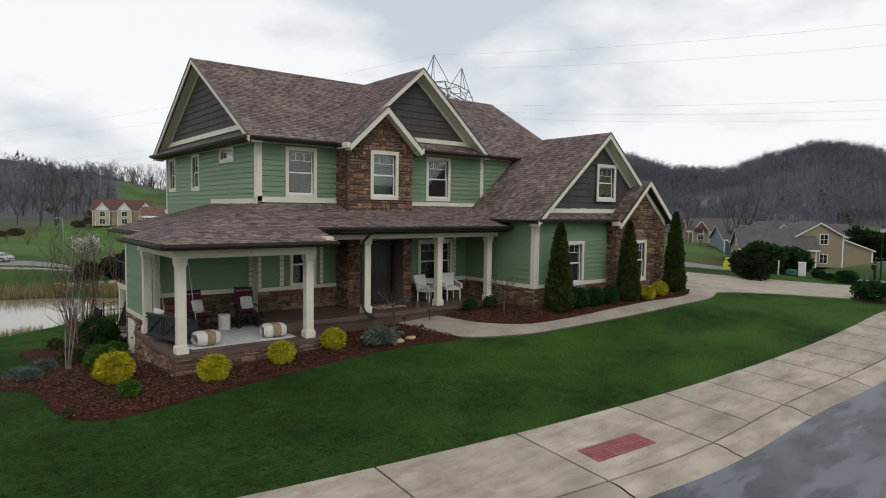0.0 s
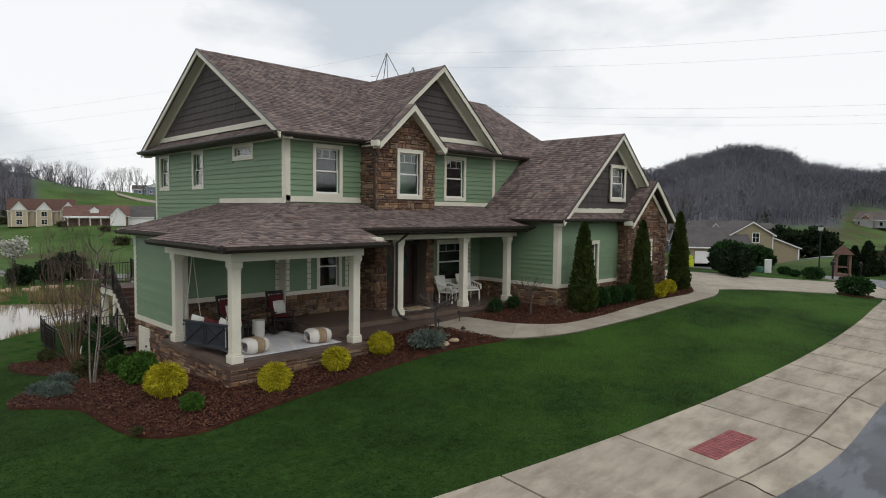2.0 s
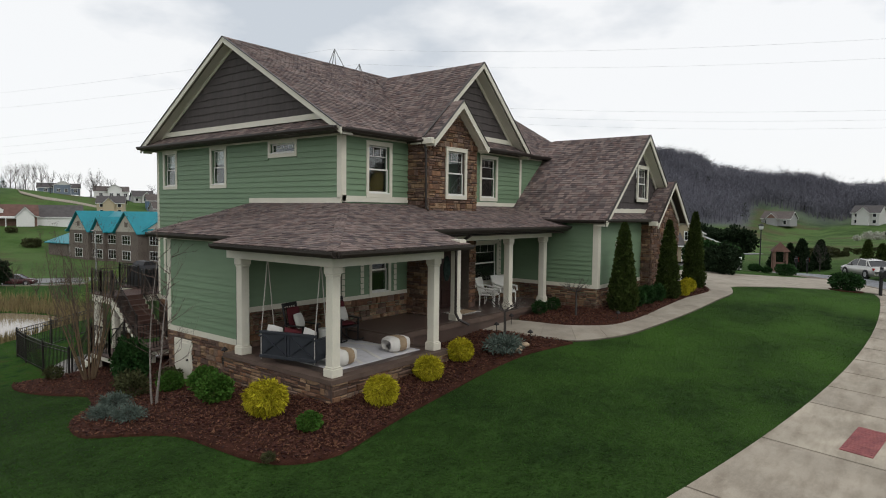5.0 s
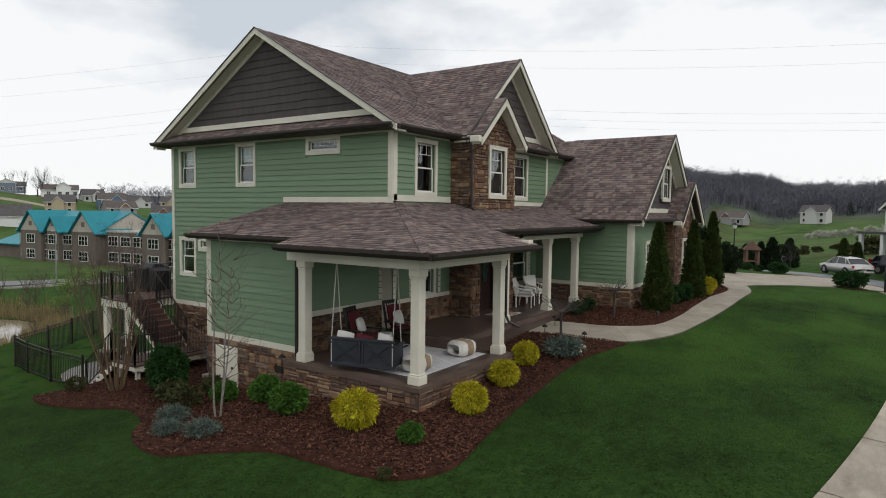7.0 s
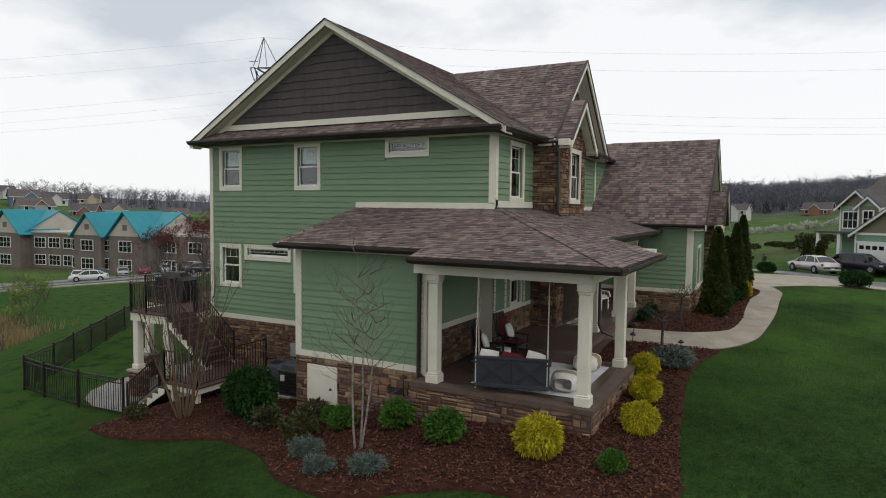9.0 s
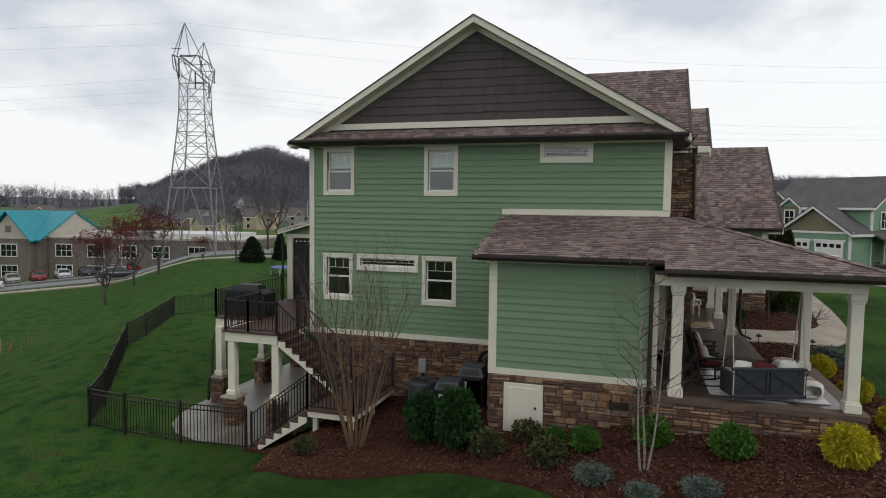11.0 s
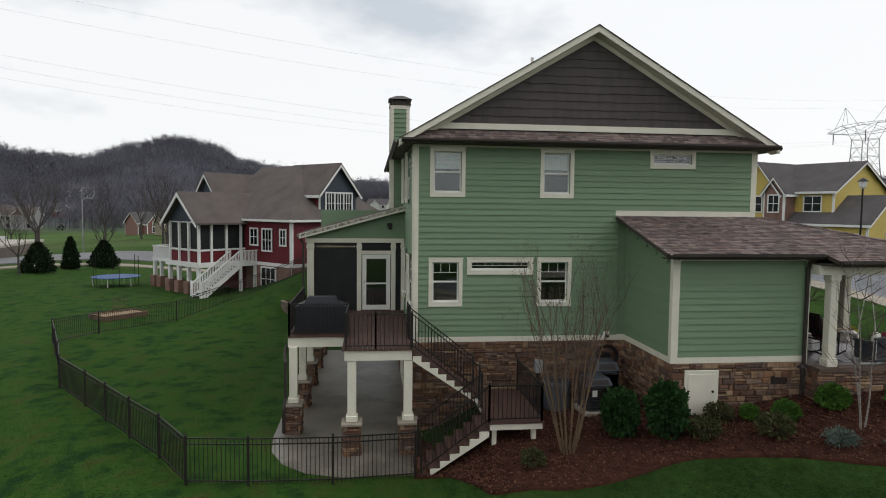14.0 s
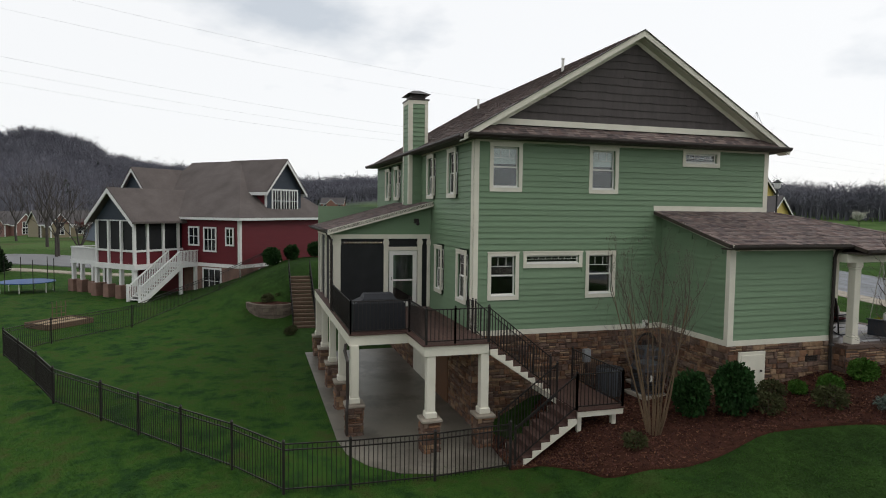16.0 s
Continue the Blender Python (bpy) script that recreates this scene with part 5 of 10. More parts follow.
# screened porch on the deck
SP = 4.6
screen = thing("screened_porch", "cream framed screened porch with dark mesh and a glazed door", "screened porch")
MESH = mat("dark_insect_screen", (0.012, 0.013, 0.014), 0.6, var=0.3, scale=2, bump=0.0)
NM = wallframe((SP, 0, 0), (0, -1, 0), (-1, 0, 0))
for a, b in ((-14.45, -14.2), (-12.62, -12.45), (-11.35, -11.18), (-10.98, -10.86)):
    part("post", Geo().cbox(a, b, 0.868, 3.42, -0.14, 0.0, 0.01, NM).cbox(a - 0.02, b + 0.02, 3.2, 3.34, -0.16, 0.02, 0.01, NM), CREAM, screen)
part("top_rail", Geo().box(-14.5, -10.88, 3.42, 3.58, -0.14, 0.01, NM), CREAM, screen)
part("mid_rail", Geo().box(-12.45, -11.35, 2.98, 3.12, -0.12, 0.0, NM), CREAM, screen)
part("mesh", Geo().box(-14.2, -12.62, 0.868, 3.42, -0.08, -0.07, NM).box(-12.45, -11.35, 3.12, 3.42, -0.08, -0.07, NM).box(-11.18, -10.98, 0.868, 3.42, -0.08, -0.07, NM), MESH, screen)
dr = part("door", Geo().box(-12.42, -12.27, 0.9, 2.96, -0.07, -0.02, NM).box(-11.53, -11.38, 0.9, 2.96, -0.07, -0.02, NM).box(-12.27, -11.53, 2.82, 2.96, -0.07, -0.02, NM).box(-12.27, -11.53, 0.9, 1.08, -0.07, -0.02, NM).box(-12.27, -11.53, 1.86, 1.92, -0.07, -0.02, NM), WHITE, screen, "white glazed storm door")
part("pane", Geo().box(-12.27, -11.53, 1.08, 1.86, -0.05, -0.04, NM).box(-12.27, -11.53, 1.92, 2.82, -0.05, -0.04, NM), WINGLASS, dr)
part("handle", Geo().tube([(-12.35, 1.9, -0.01), (-12.35, 1.9, 0.04), (-12.35, 2.02, 0.04)], 0.012, 6, NM), IRON, dr)
part("side_gable", Geo().prism([(-14.5, 3.58), (-10.82, 3.58), (-10.82, 4.68), (-14.5, 3.68)], -0.12, -0.02, NM), SIDING, screen)
part("rake_board", Geo().prism([(-14.7, 3.57), (-10.82, 4.63), (-10.82, 4.81), (-14.7, 3.75)], 0.28, 0.32, NM), CREAM, screen)
part("flood_light", Geo().cbox(-11.5, -11.32, 4.0, 4.16, -0.02, 0.06, 0.015, NM).lathe([(0.05, 0), (0.07, 0.1), (0, 0.11)], 10, NM @ Matrix.Translation((-11.4, 3.98, 0.08))), IRON, screen)
NB = wallframe((0, 14.4, 0), (-1, 0, 0), (0, 1, 0))
for x in (4.74, 6.2, 7.9, 9.6, 10.5):
    part("post", Geo().cbox(-x - 0.11, -x + 0.11, 0.868, 3.42, -0.12, 0.0, 0.01, NB), CREAM, screen)
part("top_rail", Geo().box(-10.6, -4.6, 3.42, 3.58, -0.14, 0.01, NB), CREAM, screen)
part("mesh", Geo().box(-10.5, -4.7, 0.868, 3.42, -0.08, -0.07, NB), MESH, screen)
part("back_wall", Geo().box(10.5, 10.6, 10.9, 14.4, 0.868, 4.6), SIDING, screen)
k2 = math.hypot(1, 0.275)
shingles((10.8, 14.66, 3.74), (-1, 0, 0), (0, -1, 0.275), [(0, 0), (6.52, 0), (6.52, 3.85 * k2), (0, 3.85 * k2)], screen, seed=35)
gutter((10.8, 14.68, 3.62), (4.28, 14.68, 3.62), screen)
downspout([(4.36, 14.72, 3.62), (4.44, 14.56, 3.4), (4.44, 14.56, 0.9)], screen)
downspout([(0.3, 14.62, 0.55), (0.22, 14.66, 0.35), (0.0, 14.62, 0.1), (-0.05, 14.62, -1.0), (-0.18, 14.66, -1.3), (-0.2, 14.66, -2.0)], deck, 0.05)

# ---- paths, drive, beds ----


def smooth_line(pts, n):
    """n points on a soft curve through pts."""
    pts = [Vector((*p, 0)) for p in pts]
    out = []
    k = len(pts) - 1
    for i in range(n):
        t = i / (n - 1) * k
        j = min(int(t), k - 1)
        t -= j
        p0, p1, p2, p3 = pts[max(j - 1, 0)], pts[j], pts[j + 1], pts[min(j + 2, k)]
        q = 0.5 * ((2 * p1) + (p2 - p0) * t + (2 * p0 - 5 * p1 + 4 * p2 - p3) * t * t + (3 * p1 - p0 - 3 * p2 + p3) * t ** 3)
        out.append((q.x, q.y))
    return out


bed_out = [(-3.5, 10.95), (-3.6, 10.2), (-4.6, 9.65), (-5.6, 9.25), (-6.1, 8.1), (-5.9, 6.7), (-5.4, 5.0), (-5.5, 4.1), (-6.1, 2.6), (-7.1, 1.2), (-7.55, -0.5), (-7.1, -1.5), (-6.6, -2.5), (-6.5, -3.6), (-6.35, -4.6), (-6.0, -5.3), (-5.2, -5.7), (-4.0, -5.55), (-2.9, -5.4), (-1.2, -5.25), (0.9, -5.1), (2.6, -5.15), (4.4, -5.6)]
bed_in = [(-1.0, 10.8), (-1.2, 10.5), (-2.2, 10.0), (-1.0, 9.2), (-0.2, 8.2), (0.1, 7.0), (0.1, 5.5), (-0.3, 4.8), (-2.0, 3.4), (-2.8, 2.1), (-3.0, 0.6), (-3.0, -0.8), (-3.0, -1.6), (-3.0, -2.2), (-3.0, -2.8), (-2.9, -3.2), (-2.7, -3.5), (-2.2, -3.6), (-1.4, -3.6), (-0.5, -3.6), (0.6, -2.4), (2.2, -2.4), (3.9, -2.5)]
tagged(part("mulch_bed", drape(smooth_line(bed_out, 120), smooth_line(bed_in, 120), 0.05, 0.12, 14), MULCH, None, smooth=True), "bed of red-brown bark mulch round the house", "mulch bed", kind="structure")
wbed_out = [(5.85, -2.9), (6.0, -4.2), (6.7, -5.2), (7.6, -5.75), (9.5, -5.98), (12, -6.0), (14, -6.15), (15.8, -6.4), (16.9, -5.9)]
wbed_in = [(6.3, -2.6), (7, -2.6), (8, -2.6), (8.9, -2.8), (9.3, -4.2), (12, -4.3), (14, -4.7), (15.5, -4.7), (16.9, -4.7)]
tagged(part("mulch_bed", drape(smooth_line(wbed_out, 80), smooth_line(wbed_in, 80), 0.06, 0.12, 8), MULCH, None, smooth=True), "bed of red-brown bark mulch along the garage", "mulch bed", kind="structure")
path_a = smooth_line([(3.95, -2.5), (4.1, -4.2), (4.45, -5.3), (5.2, -5.95), (6.5, -6.5), (8.05, -6.75), (11, -7.05), (14.1, -7.2), (16, -7.3), (17.4, -6.9)], 100)
path_b = smooth_line([(5.8, -2.5), (5.85, -3.6), (6.05, -4.3), (6.6, -5.1), (7.3, -5.55), (8.5, -5.88), (11, -6.0), (13.5, -6.1), (15.8, -6.4), (17.2, -5.4)], 100)
garden_path = tagged(part("garden_path", drape(path_a, path_b, 0.035, 0.15, 4), MORTAR, None), "pale concrete path to the porch", "path", kind="structure")
for i0, i1 in zip((0, 14, 26, 37, 48, 59, 70, 80, 90), (14, 26, 37, 48, 59, 70, 80, 90, 99)):
    a, b = path_a[i0:i1 + 1], path_b[i0:i1 + 1]
    s = 0.012 / max(0.3, math.dist(a[0], a[1]))
    a = [tuple(np.array(a[0]) + (np.array(a[1]) - a[0]) * s)] + a[1:-1] + [tuple(np.array(a[-1]) + (np.array(a[-2]) - a[-1]) * s)]
    b = [tuple(np.array(b[0]) + (np.array(b[1]) - b[0]) * s)] + b[1:-1] + [tuple(np.array(b[-1]) + (np.array(b[-2]) - b[-1]) * s)]
    part("slab", drape(a, b, 0.055, 0.05, 4), CONCRETE, garden_path)
drive_a = smooth_line([(17.05, 7), (17.05, 0), (17.05, -4.5), (17.35, -6.5), (18.6, -7.5), (20.5, -8.95), (22.6, -10.2), (23.4, -11.2), (23.3, -13.7)], 60)
drive_b = smooth_line([(26, 9), (26, 2), (26.2, -2), (27.2, -4.4), (29.0, -6.0), (31.2, -7.3), (32.6, -8.2), (33.2, -9.7)], 60)
driveway = tagged(part("driveway", drape(drive_a, drive_b, 0.03, 0.2, 10), CONCRETE, None), "wide pale concrete driveway beside the garage", "driveway", kind="structure")

# sidewalk slabs with joints, and the red warning mat
bpy.data.objects.remove(sidewalk)
sidewalk = tagged(part("sidewalk", drape([(x, y_in(x) - 0.03) for x in xs], [(x, y_in(x) - walk_w(x)) for x in xs], 0.0, 0.2), MORTAR, None), "weathered pale concrete sidewalk with cut joints", "sidewalk", kind="structure")
SIDEW = mat("weathered_concrete", (0.32, 0.28, 0.225), 0.85, var=0.3, scale=0.9, fine=70, bump=0.25, objrand=0.14)
patches(SIDEW, (0.165, 0.135, 0.10), 0.75, 1.6, 0.44, 0.72, (0.6, 1.8, 1))
patches(SIDEW, (0.42, 0.38, 0.31), 0.5, 5.0, 0.55, 0.75)
x = -65.2
while x < 21.9:
    q = x + (3.0 if x < 0.7 else 2.84 if x < 3 else 1.56)
    sx = [x + 0.024 + (q - x - 0.048) * i / 4 for i in range(5)]
    part("slab", drape([(c - 0.08 * 0, y_in(c)) for c in sx], [(c - 0.1, y_in(c - 0.1) - walk_w(c)) for c in sx], 0.03, 0.1, 2), SIDEW, sidewalk)
    x = q
bpy.data.objects.remove(kerb)
kerb = tagged(part("kerb", drape([(x, y_in(x) - walk_w(x)) for x in xs], [(x, y_in(x) - walk_w(x) - 0.6) for x in xs], -0.08, 0.2), MORTAR, None), "rolled concrete kerb along the street", "kerb", kind="structure")
x = -65.2
while x < 36:
    q = x + (3.0 if x < 0.7 else 2.84 if x < 3 else 3.12)
    sx = [x + 0.02 + (q - x - 0.04) * i / 6 for i in range(7)]
    o = lambda c, d: (c - 0.1, y_in(c - 0.1) - walk_w(c) - d)
    ks = Geo()
    prof = ((0.035, -0.15), (0.035, 0.022), (0.16, 0.026), (0.3, 0.01), (0.44, -0.03), (0.64, -0.05), (0.64, -0.2))
    for c in sx:
        for d, h in prof:
            p = o(c, d)
            ks.v.append((p[0], p[1], land(*p) + h))
    kp = len(prof)
    ks.f = [(i * kp + j, i * kp + j + 1, (i + 1) * kp + j + 1, (i + 1) * kp + j) for i in range(len(sx) - 1) for j in range(kp - 1)]
    part("kerb_stone", ks, SIDEW, kerb)
    x = q
BRICKRED = mat("red_warning_mat", (0.26, 0.085, 0.085), 0.8, var=0.2, scale=5, fine=60, bump=0.2, objrand=0.12)
matA, matC, matD = Vector((1.17, -12.84)), Vector((2.65, -13.58)), Vector((1.12, -13.39))
mu, mv = (matC - matD), (matA - matD)
warn = tagged(part("tactile_mat", drape([tuple(matD + mu * t) for t in (0, 0.5, 1)], [tuple(matA + mu * t) for t in (0, 0.5, 1)], 0.036, 0.02), BRICKRED, None), "red tactile warning mat set in the sidewalk", "tactile mat")
for i in range(14):
    for j in range(6):
        c = matD + mu * ((i + 0.5) / 14) + mv * ((j + 0.5) / 6)
        z = land(c.x, c.y) + 0.036
        part("brick", Geo().cbox(-0.053, 0.053, -0.042, 0.042, 0, 0.008, 0.003, pose(c.x, c.y, z, 0, 0, math.degrees(math.atan2(mu.y, mu.x)))), BRICKRED, warn)

# ---- plants ----
BARK = mat("grey_bark", (0.062, 0.054, 0.049), 0.9, var=0.35, scale=6, fine=40, bump=0.5, stretch=(1, 1, 0.3))
TANBARK = mat("smooth_tan_bark", (0.129, 0.087, 0.051), 0.75, var=0.3, scale=5, fine=30, bump=0.2, stretch=(1, 1, 0.3))
BIRCH = mat("white_birch_bark", (0.21, 0.185, 0.165), 0.7, var=0.45, scale=9, fine=30, bump=0.2, stretch=(1, 1, 2.5))
TWIG = mat("thin_brown_twig", (0.085, 0.060, 0.050), 0.9, var=0.3, scale=4, bump=0.0)


def leafmat(name, color, tint, rough=0.75):
    return mat(name, color, rough, var=0.3, scale=2.2, fine=20, bump=0.0, island=0.38, tint=tint, spec=0.08)


YELLOW = leafmat("golden_thread_foliage", (0.30, 0.255, 0.012), (0.52, 0.46, 0.03))
GREENL = leafmat("fresh_green_leaf", (0.045, 0.11, 0.018), (0.085, 0.18, 0.03))
DARKL = leafmat("dark_glossy_leaf", (0.014, 0.040, 0.012), (0.03, 0.075, 0.02), 0.6)
ARB = leafmat("arborvitae_spray", (0.026, 0.042, 0.010), (0.060, 0.084, 0.020))
BLUEL = leafmat("blue_grey_needle", (0.075, 0.105, 0.085), (0.13, 0.165, 0.14))
DULL = leafmat("dull_olive_leaf", (0.045, 0.050, 0.022), (0.08, 0.085, 0.035))
CONIF = leafmat("dark_conifer_needle", (0.010, 0.020, 0.010), (0.022, 0.038, 0.016))
REDBUD = leafmat("red_maple_bud", (0.095, 0.024, 0.024), (0.16, 0.042, 0.038))
BLOSSOM = leafmat("white_blossom", (0.42, 0.42, 0.36), (0.6, 0.6, 0.52))
SPRING = leafmat("pale_spring_leaf", (0.13, 0.19, 0.05), (0.2, 0.27, 0.08))


def leaves(g, n, spot, size, rng, thin=1.0, droop=0.0, out=None):
    """n small leaves; spot() gives a place and the way out of the crown there."""
    for _ in range(n):
        p, o = spot()
        d = (o + Vector((rng.uniform(-1, 1), rng.uniform(-1, 1), rng.uniform(-1, 1))) * 0.9 - Vector((0, 0, droop))).normalized()
        s = d.cross(Vector((rng.uniform(-1, 1), rng.uniform(-1, 1), rng.uniform(-1, 1)))).normalized()
        L = size * rng.uniform(0.6, 1.3)
        w = L * 0.34 * thin
        mid = p + d * L * 0.5
        nrm = d.cross(s) * w * 0.35
        g.add([p, mid + s * w + nrm, p + d * L, mid - s * w + nrm], [(0, 1, 2), (0, 2, 3)])
    return g


def grow(g, p, d, length, r, depth, rng, spread=0.55, kids=3, lift=0.12, bend=0.12, sides=5, tips=None, taper=0.62):
    """A limb that tapers, bends and forks."""
    pts, rad = [Vector(p)], [r]
    d = Vector(d).normalized()
    n = 4 if depth > 1 else 3
    for i in range(n):
        d = (d + Vector((rng.uniform(-bend, bend), rng.uniform(-bend, bend), rng.uniform(-bend, bend) + lift * 0.3))).normalized()
        pts.append(pts[-1] + d * length / n)
        rad.append(r * (1 - (1 - taper) * (i + 1) / n))
    if depth == 0:
        rad[-1] = r * 0.3
    g.tube(pts, rad, sides if depth > 1 else 3, close=False)
    if depth == 0:
        if tips is not None:
            tips.append((pts[-1], d))
        return
    for k in range(kids):
        i = rng.randint(max(1, n - 2), n) if k else n
        a = Vector((rng.uniform(-1, 1), rng.uniform(-1, 1), rng.uniform(-0.3, 1))).normalized()
        e = (d * (1 - spread) + a * spread + Vector((0, 0, lift))).normalized()
        grow(g, pts[i], e, length * rng.uniform(0.6, 0.85), rad[i] * rng.uniform(0.55, 0.8), depth - 1, rng, spread, kids, lift, bend, sides, tips, taper)


def bush(name, label, material, rx, rz, n, size, seed, thin=1.0, droop=0.0, category="shrub", lumps=0.2, shell=0.55):
    """A low shrub: stems from the ground and a crown of leaves with an uneven outline."""
    rng = random.Random(seed)
    e = thing(name, label, category)
    st = Geo()
    for _ in range(7):
        a = rng.uniform(0, 6.28)
        st.tube([(0.03 * math.cos(a), 0.03 * math.sin(a), -0.08), (0.25 * rx * math.cos(a), 0.25 * rx * math.sin(a), rz * 0.5), (0.6 * rx * math.cos(a), 0.6 * rx * math.sin(a), rz * 1.1)], [0.02, 0.014, 0.006], 4)
    part("stem", st, TWIG, e)

    def spot():
        o = Vector((rng.gauss(0, 1), rng.gauss(0, 1), rng.gauss(0.25, 0.8))).normalized()
        k = rng.uniform(shell, 1) * (1 + lumps * noise.noise(o * 2.3 + Vector((seed, 0, 0))))
        p = Vector((o.x * rx * k, o.y * rx * k, rz + o.z * rz * k))
        p.z = max(0.02, p.z)
        return p, o
    part("foliage", leaves(Geo(), n, spot, size, rng, thin, droop), material, e)
    return e


def plant(src, x, y, s=1.0, rz=0.0, lift=0.04, sz=None):
    m = pose(x, y, land(x, y) + lift, 0, 0, rz)
    c = copy_thing(src, m)
    c.scale = (s, s, sz or s)
    return c


GOLD = bush("golden_cypress", "golden yellow thread-leaf cypress shrub in brown mulch", YELLOW, 0.41, 0.37, 6000, 0.11, 3, 0.3, 0.75, lumps=0.2, shell=0.7)
first = True
for x, y, s in ((-4.95, -3.2, 0.9), (-2.97, -4.65, 0.85), (-1.06, -4.42, 0.8), (0.7, -4.1, 0.8), (13.9, -5.85, 0.72), (14.9, -5.75, 0.78)):
    if first:
        GOLD.matrix_world = pose(x, y, land(x, y) + 0.04)
        first = False
    else:
        plant(GOLD, x, y, s, x * 50)
    bpy.context.view_layer.update()
GB = bush("green_shrub", "rounded fresh green leafy shrub in brown mulch", GREENL, 0.40, 0.32, 3000, 0.075, 5, 1.1)
GB.matrix_world = pose(-4.9, -1.2, land(-4.9, -1.2) + 0.04)
for x, y, s in ((-4.3, 0.27, 0.95), (-4.45, 1.66, 0.8), (-4.0, 2.35, 0.6), (-4.9, -4.55, 0.6)):
    plant(GB, x, y, s, x * 70)
OB = bush("olive_shrub", "low dull olive-green shrub in brown mulch", DULL, 0.4, 0.28, 900, 0.1, 6, 0.8, lumps=0.35)
OB.matrix_world = pose(-5.1, 2.4, land(-5.1, 2.4) + 0.04)
for x, y, s in ((-4.5, 3.87, 0.95), (-3.75, 3.05, 0.85), (-4.9, 8.3, 0.7), (-6.2, -5.0, 0.3)):
    plant(OB, x, y, s, x * 90)
RH = bush("laurel_shrub", "tall dark green glossy-leaved laurel shrub", DARKL, 0.58, 0.62, 4500, 0.12, 7, 1.0, lumps=0.3)
RH.matrix_world = pose(-4.1, 4.65, land(-4.1, 4.65) + 0.04)
plant(RH, -3.6, 5.66, 0.78, 60, sz=1.0)
RH.scale = (0.82, 0.82, 1.15)
plant(RH, 10.5, -5.15, 0.62, 10)
plant(RH, 11.3, -5.25, 0.58, 100)
plant(RH, 12.05, -5.4, 0.55, 200)
BJ = bush("blue_juniper", "low blue-grey spreading juniper in mulch", BLUEL, 0.36, 0.17, 1500, 0.09, 8, 0.35, 0.1, lumps=0.4, shell=0.3)
BJ.matrix_world = pose(-6.0, 1.4, land(-6.0, 1.4) + 0.04)
for x, y, s in ((-6.7, 0.5, 0.85), (-6.55, -0.5, 0.95), (2.04, -4.6, 1.5)):
    plant(BJ, x, y, s, x * 110)
SB_ = bush("boxwood", "small round dark boxwood by the porch", DARKL, 0.26, 0.26, 900, 0.06, 9, 1.2, lumps=0.1)
SB_.matrix_world = pose(7.0, -2.95, land(7.0, -2.95) + 0.04)
plant(SB_, 7.95, -3.0, 0.95, 40)


def columnar(name, label, h, r, seed, material, n=15000, size=0.105):
    """A narrow upright evergreen with sprays all the way down."""
    rng = random.Random(seed)
    e = thing(name, label, "tree")
    part("trunk", Geo().tube([(0, 0, -0.1), (0.01, 0, h * 0.5), (0, 0, h * 0.95)], [0.07, 0.045, 0.01], 6), BARK, e)

    def spot():
        t = rng.random() ** 1.25
        z = 0.05 + t * h * 0.96
        a = rng.uniform(0, 6.283)
        prof = (1 - t) ** 0.62 * min(1, 0.75 + 2.5 * t)
        k = r * prof * (1 + 0.22 * noise.noise(Vector((math.cos(a) * 1.5, math.sin(a) * 1.5, z * 1.6 + seed)))) * rng.uniform(0.55, 1)
        return Vector((k * math.cos(a), k * math.sin(a), z)), Vector((math.cos(a) * 0.5, math.sin(a) * 0.5, 0.9))
    part("foliage", leaves(Geo(), n, spot, size, rng, 0.8), material, e)
    return e


for i, (x, y, h, r) in enumerate(((9.5, -5.05, 3.35, 0.56), (13.06, -5.5, 3.25, 0.5), (16.2, -5.6, 3.45, 0.5))):
    t = columnar("arborvitae", "narrow upright dark green arborvitae beside the garage", h, r, 20 + i, ARB)
    t.matrix_world = pose(x, y, land(x, y))

# birch in front of the side porch
rng = random.Random(5)
birch = thing("birch_tree", "slender multi-stemmed white birch, still bare", "tree", (-5.5, 0.47, land(-5.5, 0.47)))
g, tw_ = Geo(), Geo()
for i, (dx, dy, h) in enumerate(((0.10, -0.04, 3.7), (-0.06, 0.10, 4.1), (0.02, -0.14, 3.1))):
    pts = [Vector((dx * 0.4, dy * 0.4, -0.1))]
    d = Vector((dx, dy, 1)).normalized()
    for k in range(9):
        d = (d + Vector((rng.uniform(-0.06, 0.06), rng.uniform(-0.06, 0.06), 0.05))).normalized()
        pts.append(pts[-1] + d * h / 9)
    part("trunk", Geo().tube(pts, [0.027 * (1 - 0.85 * k / 9) for k in range(10)], 7), BIRCH, birch)
    for k in range(3, 10):
        for _ in range(2):
            a = rng.uniform(0, 6.28)
            grow(tw_, pts[k], (math.cos(a), math.sin(a), 0.55), rng.uniform(0.5, 0.9) * (1.2 - k / 14), 0.011, 2, rng, 0.4, 2, 0.1, 0.15, 3)
tagged(part("twig_crown", tw_, TWIG, birch), kind="stuff")

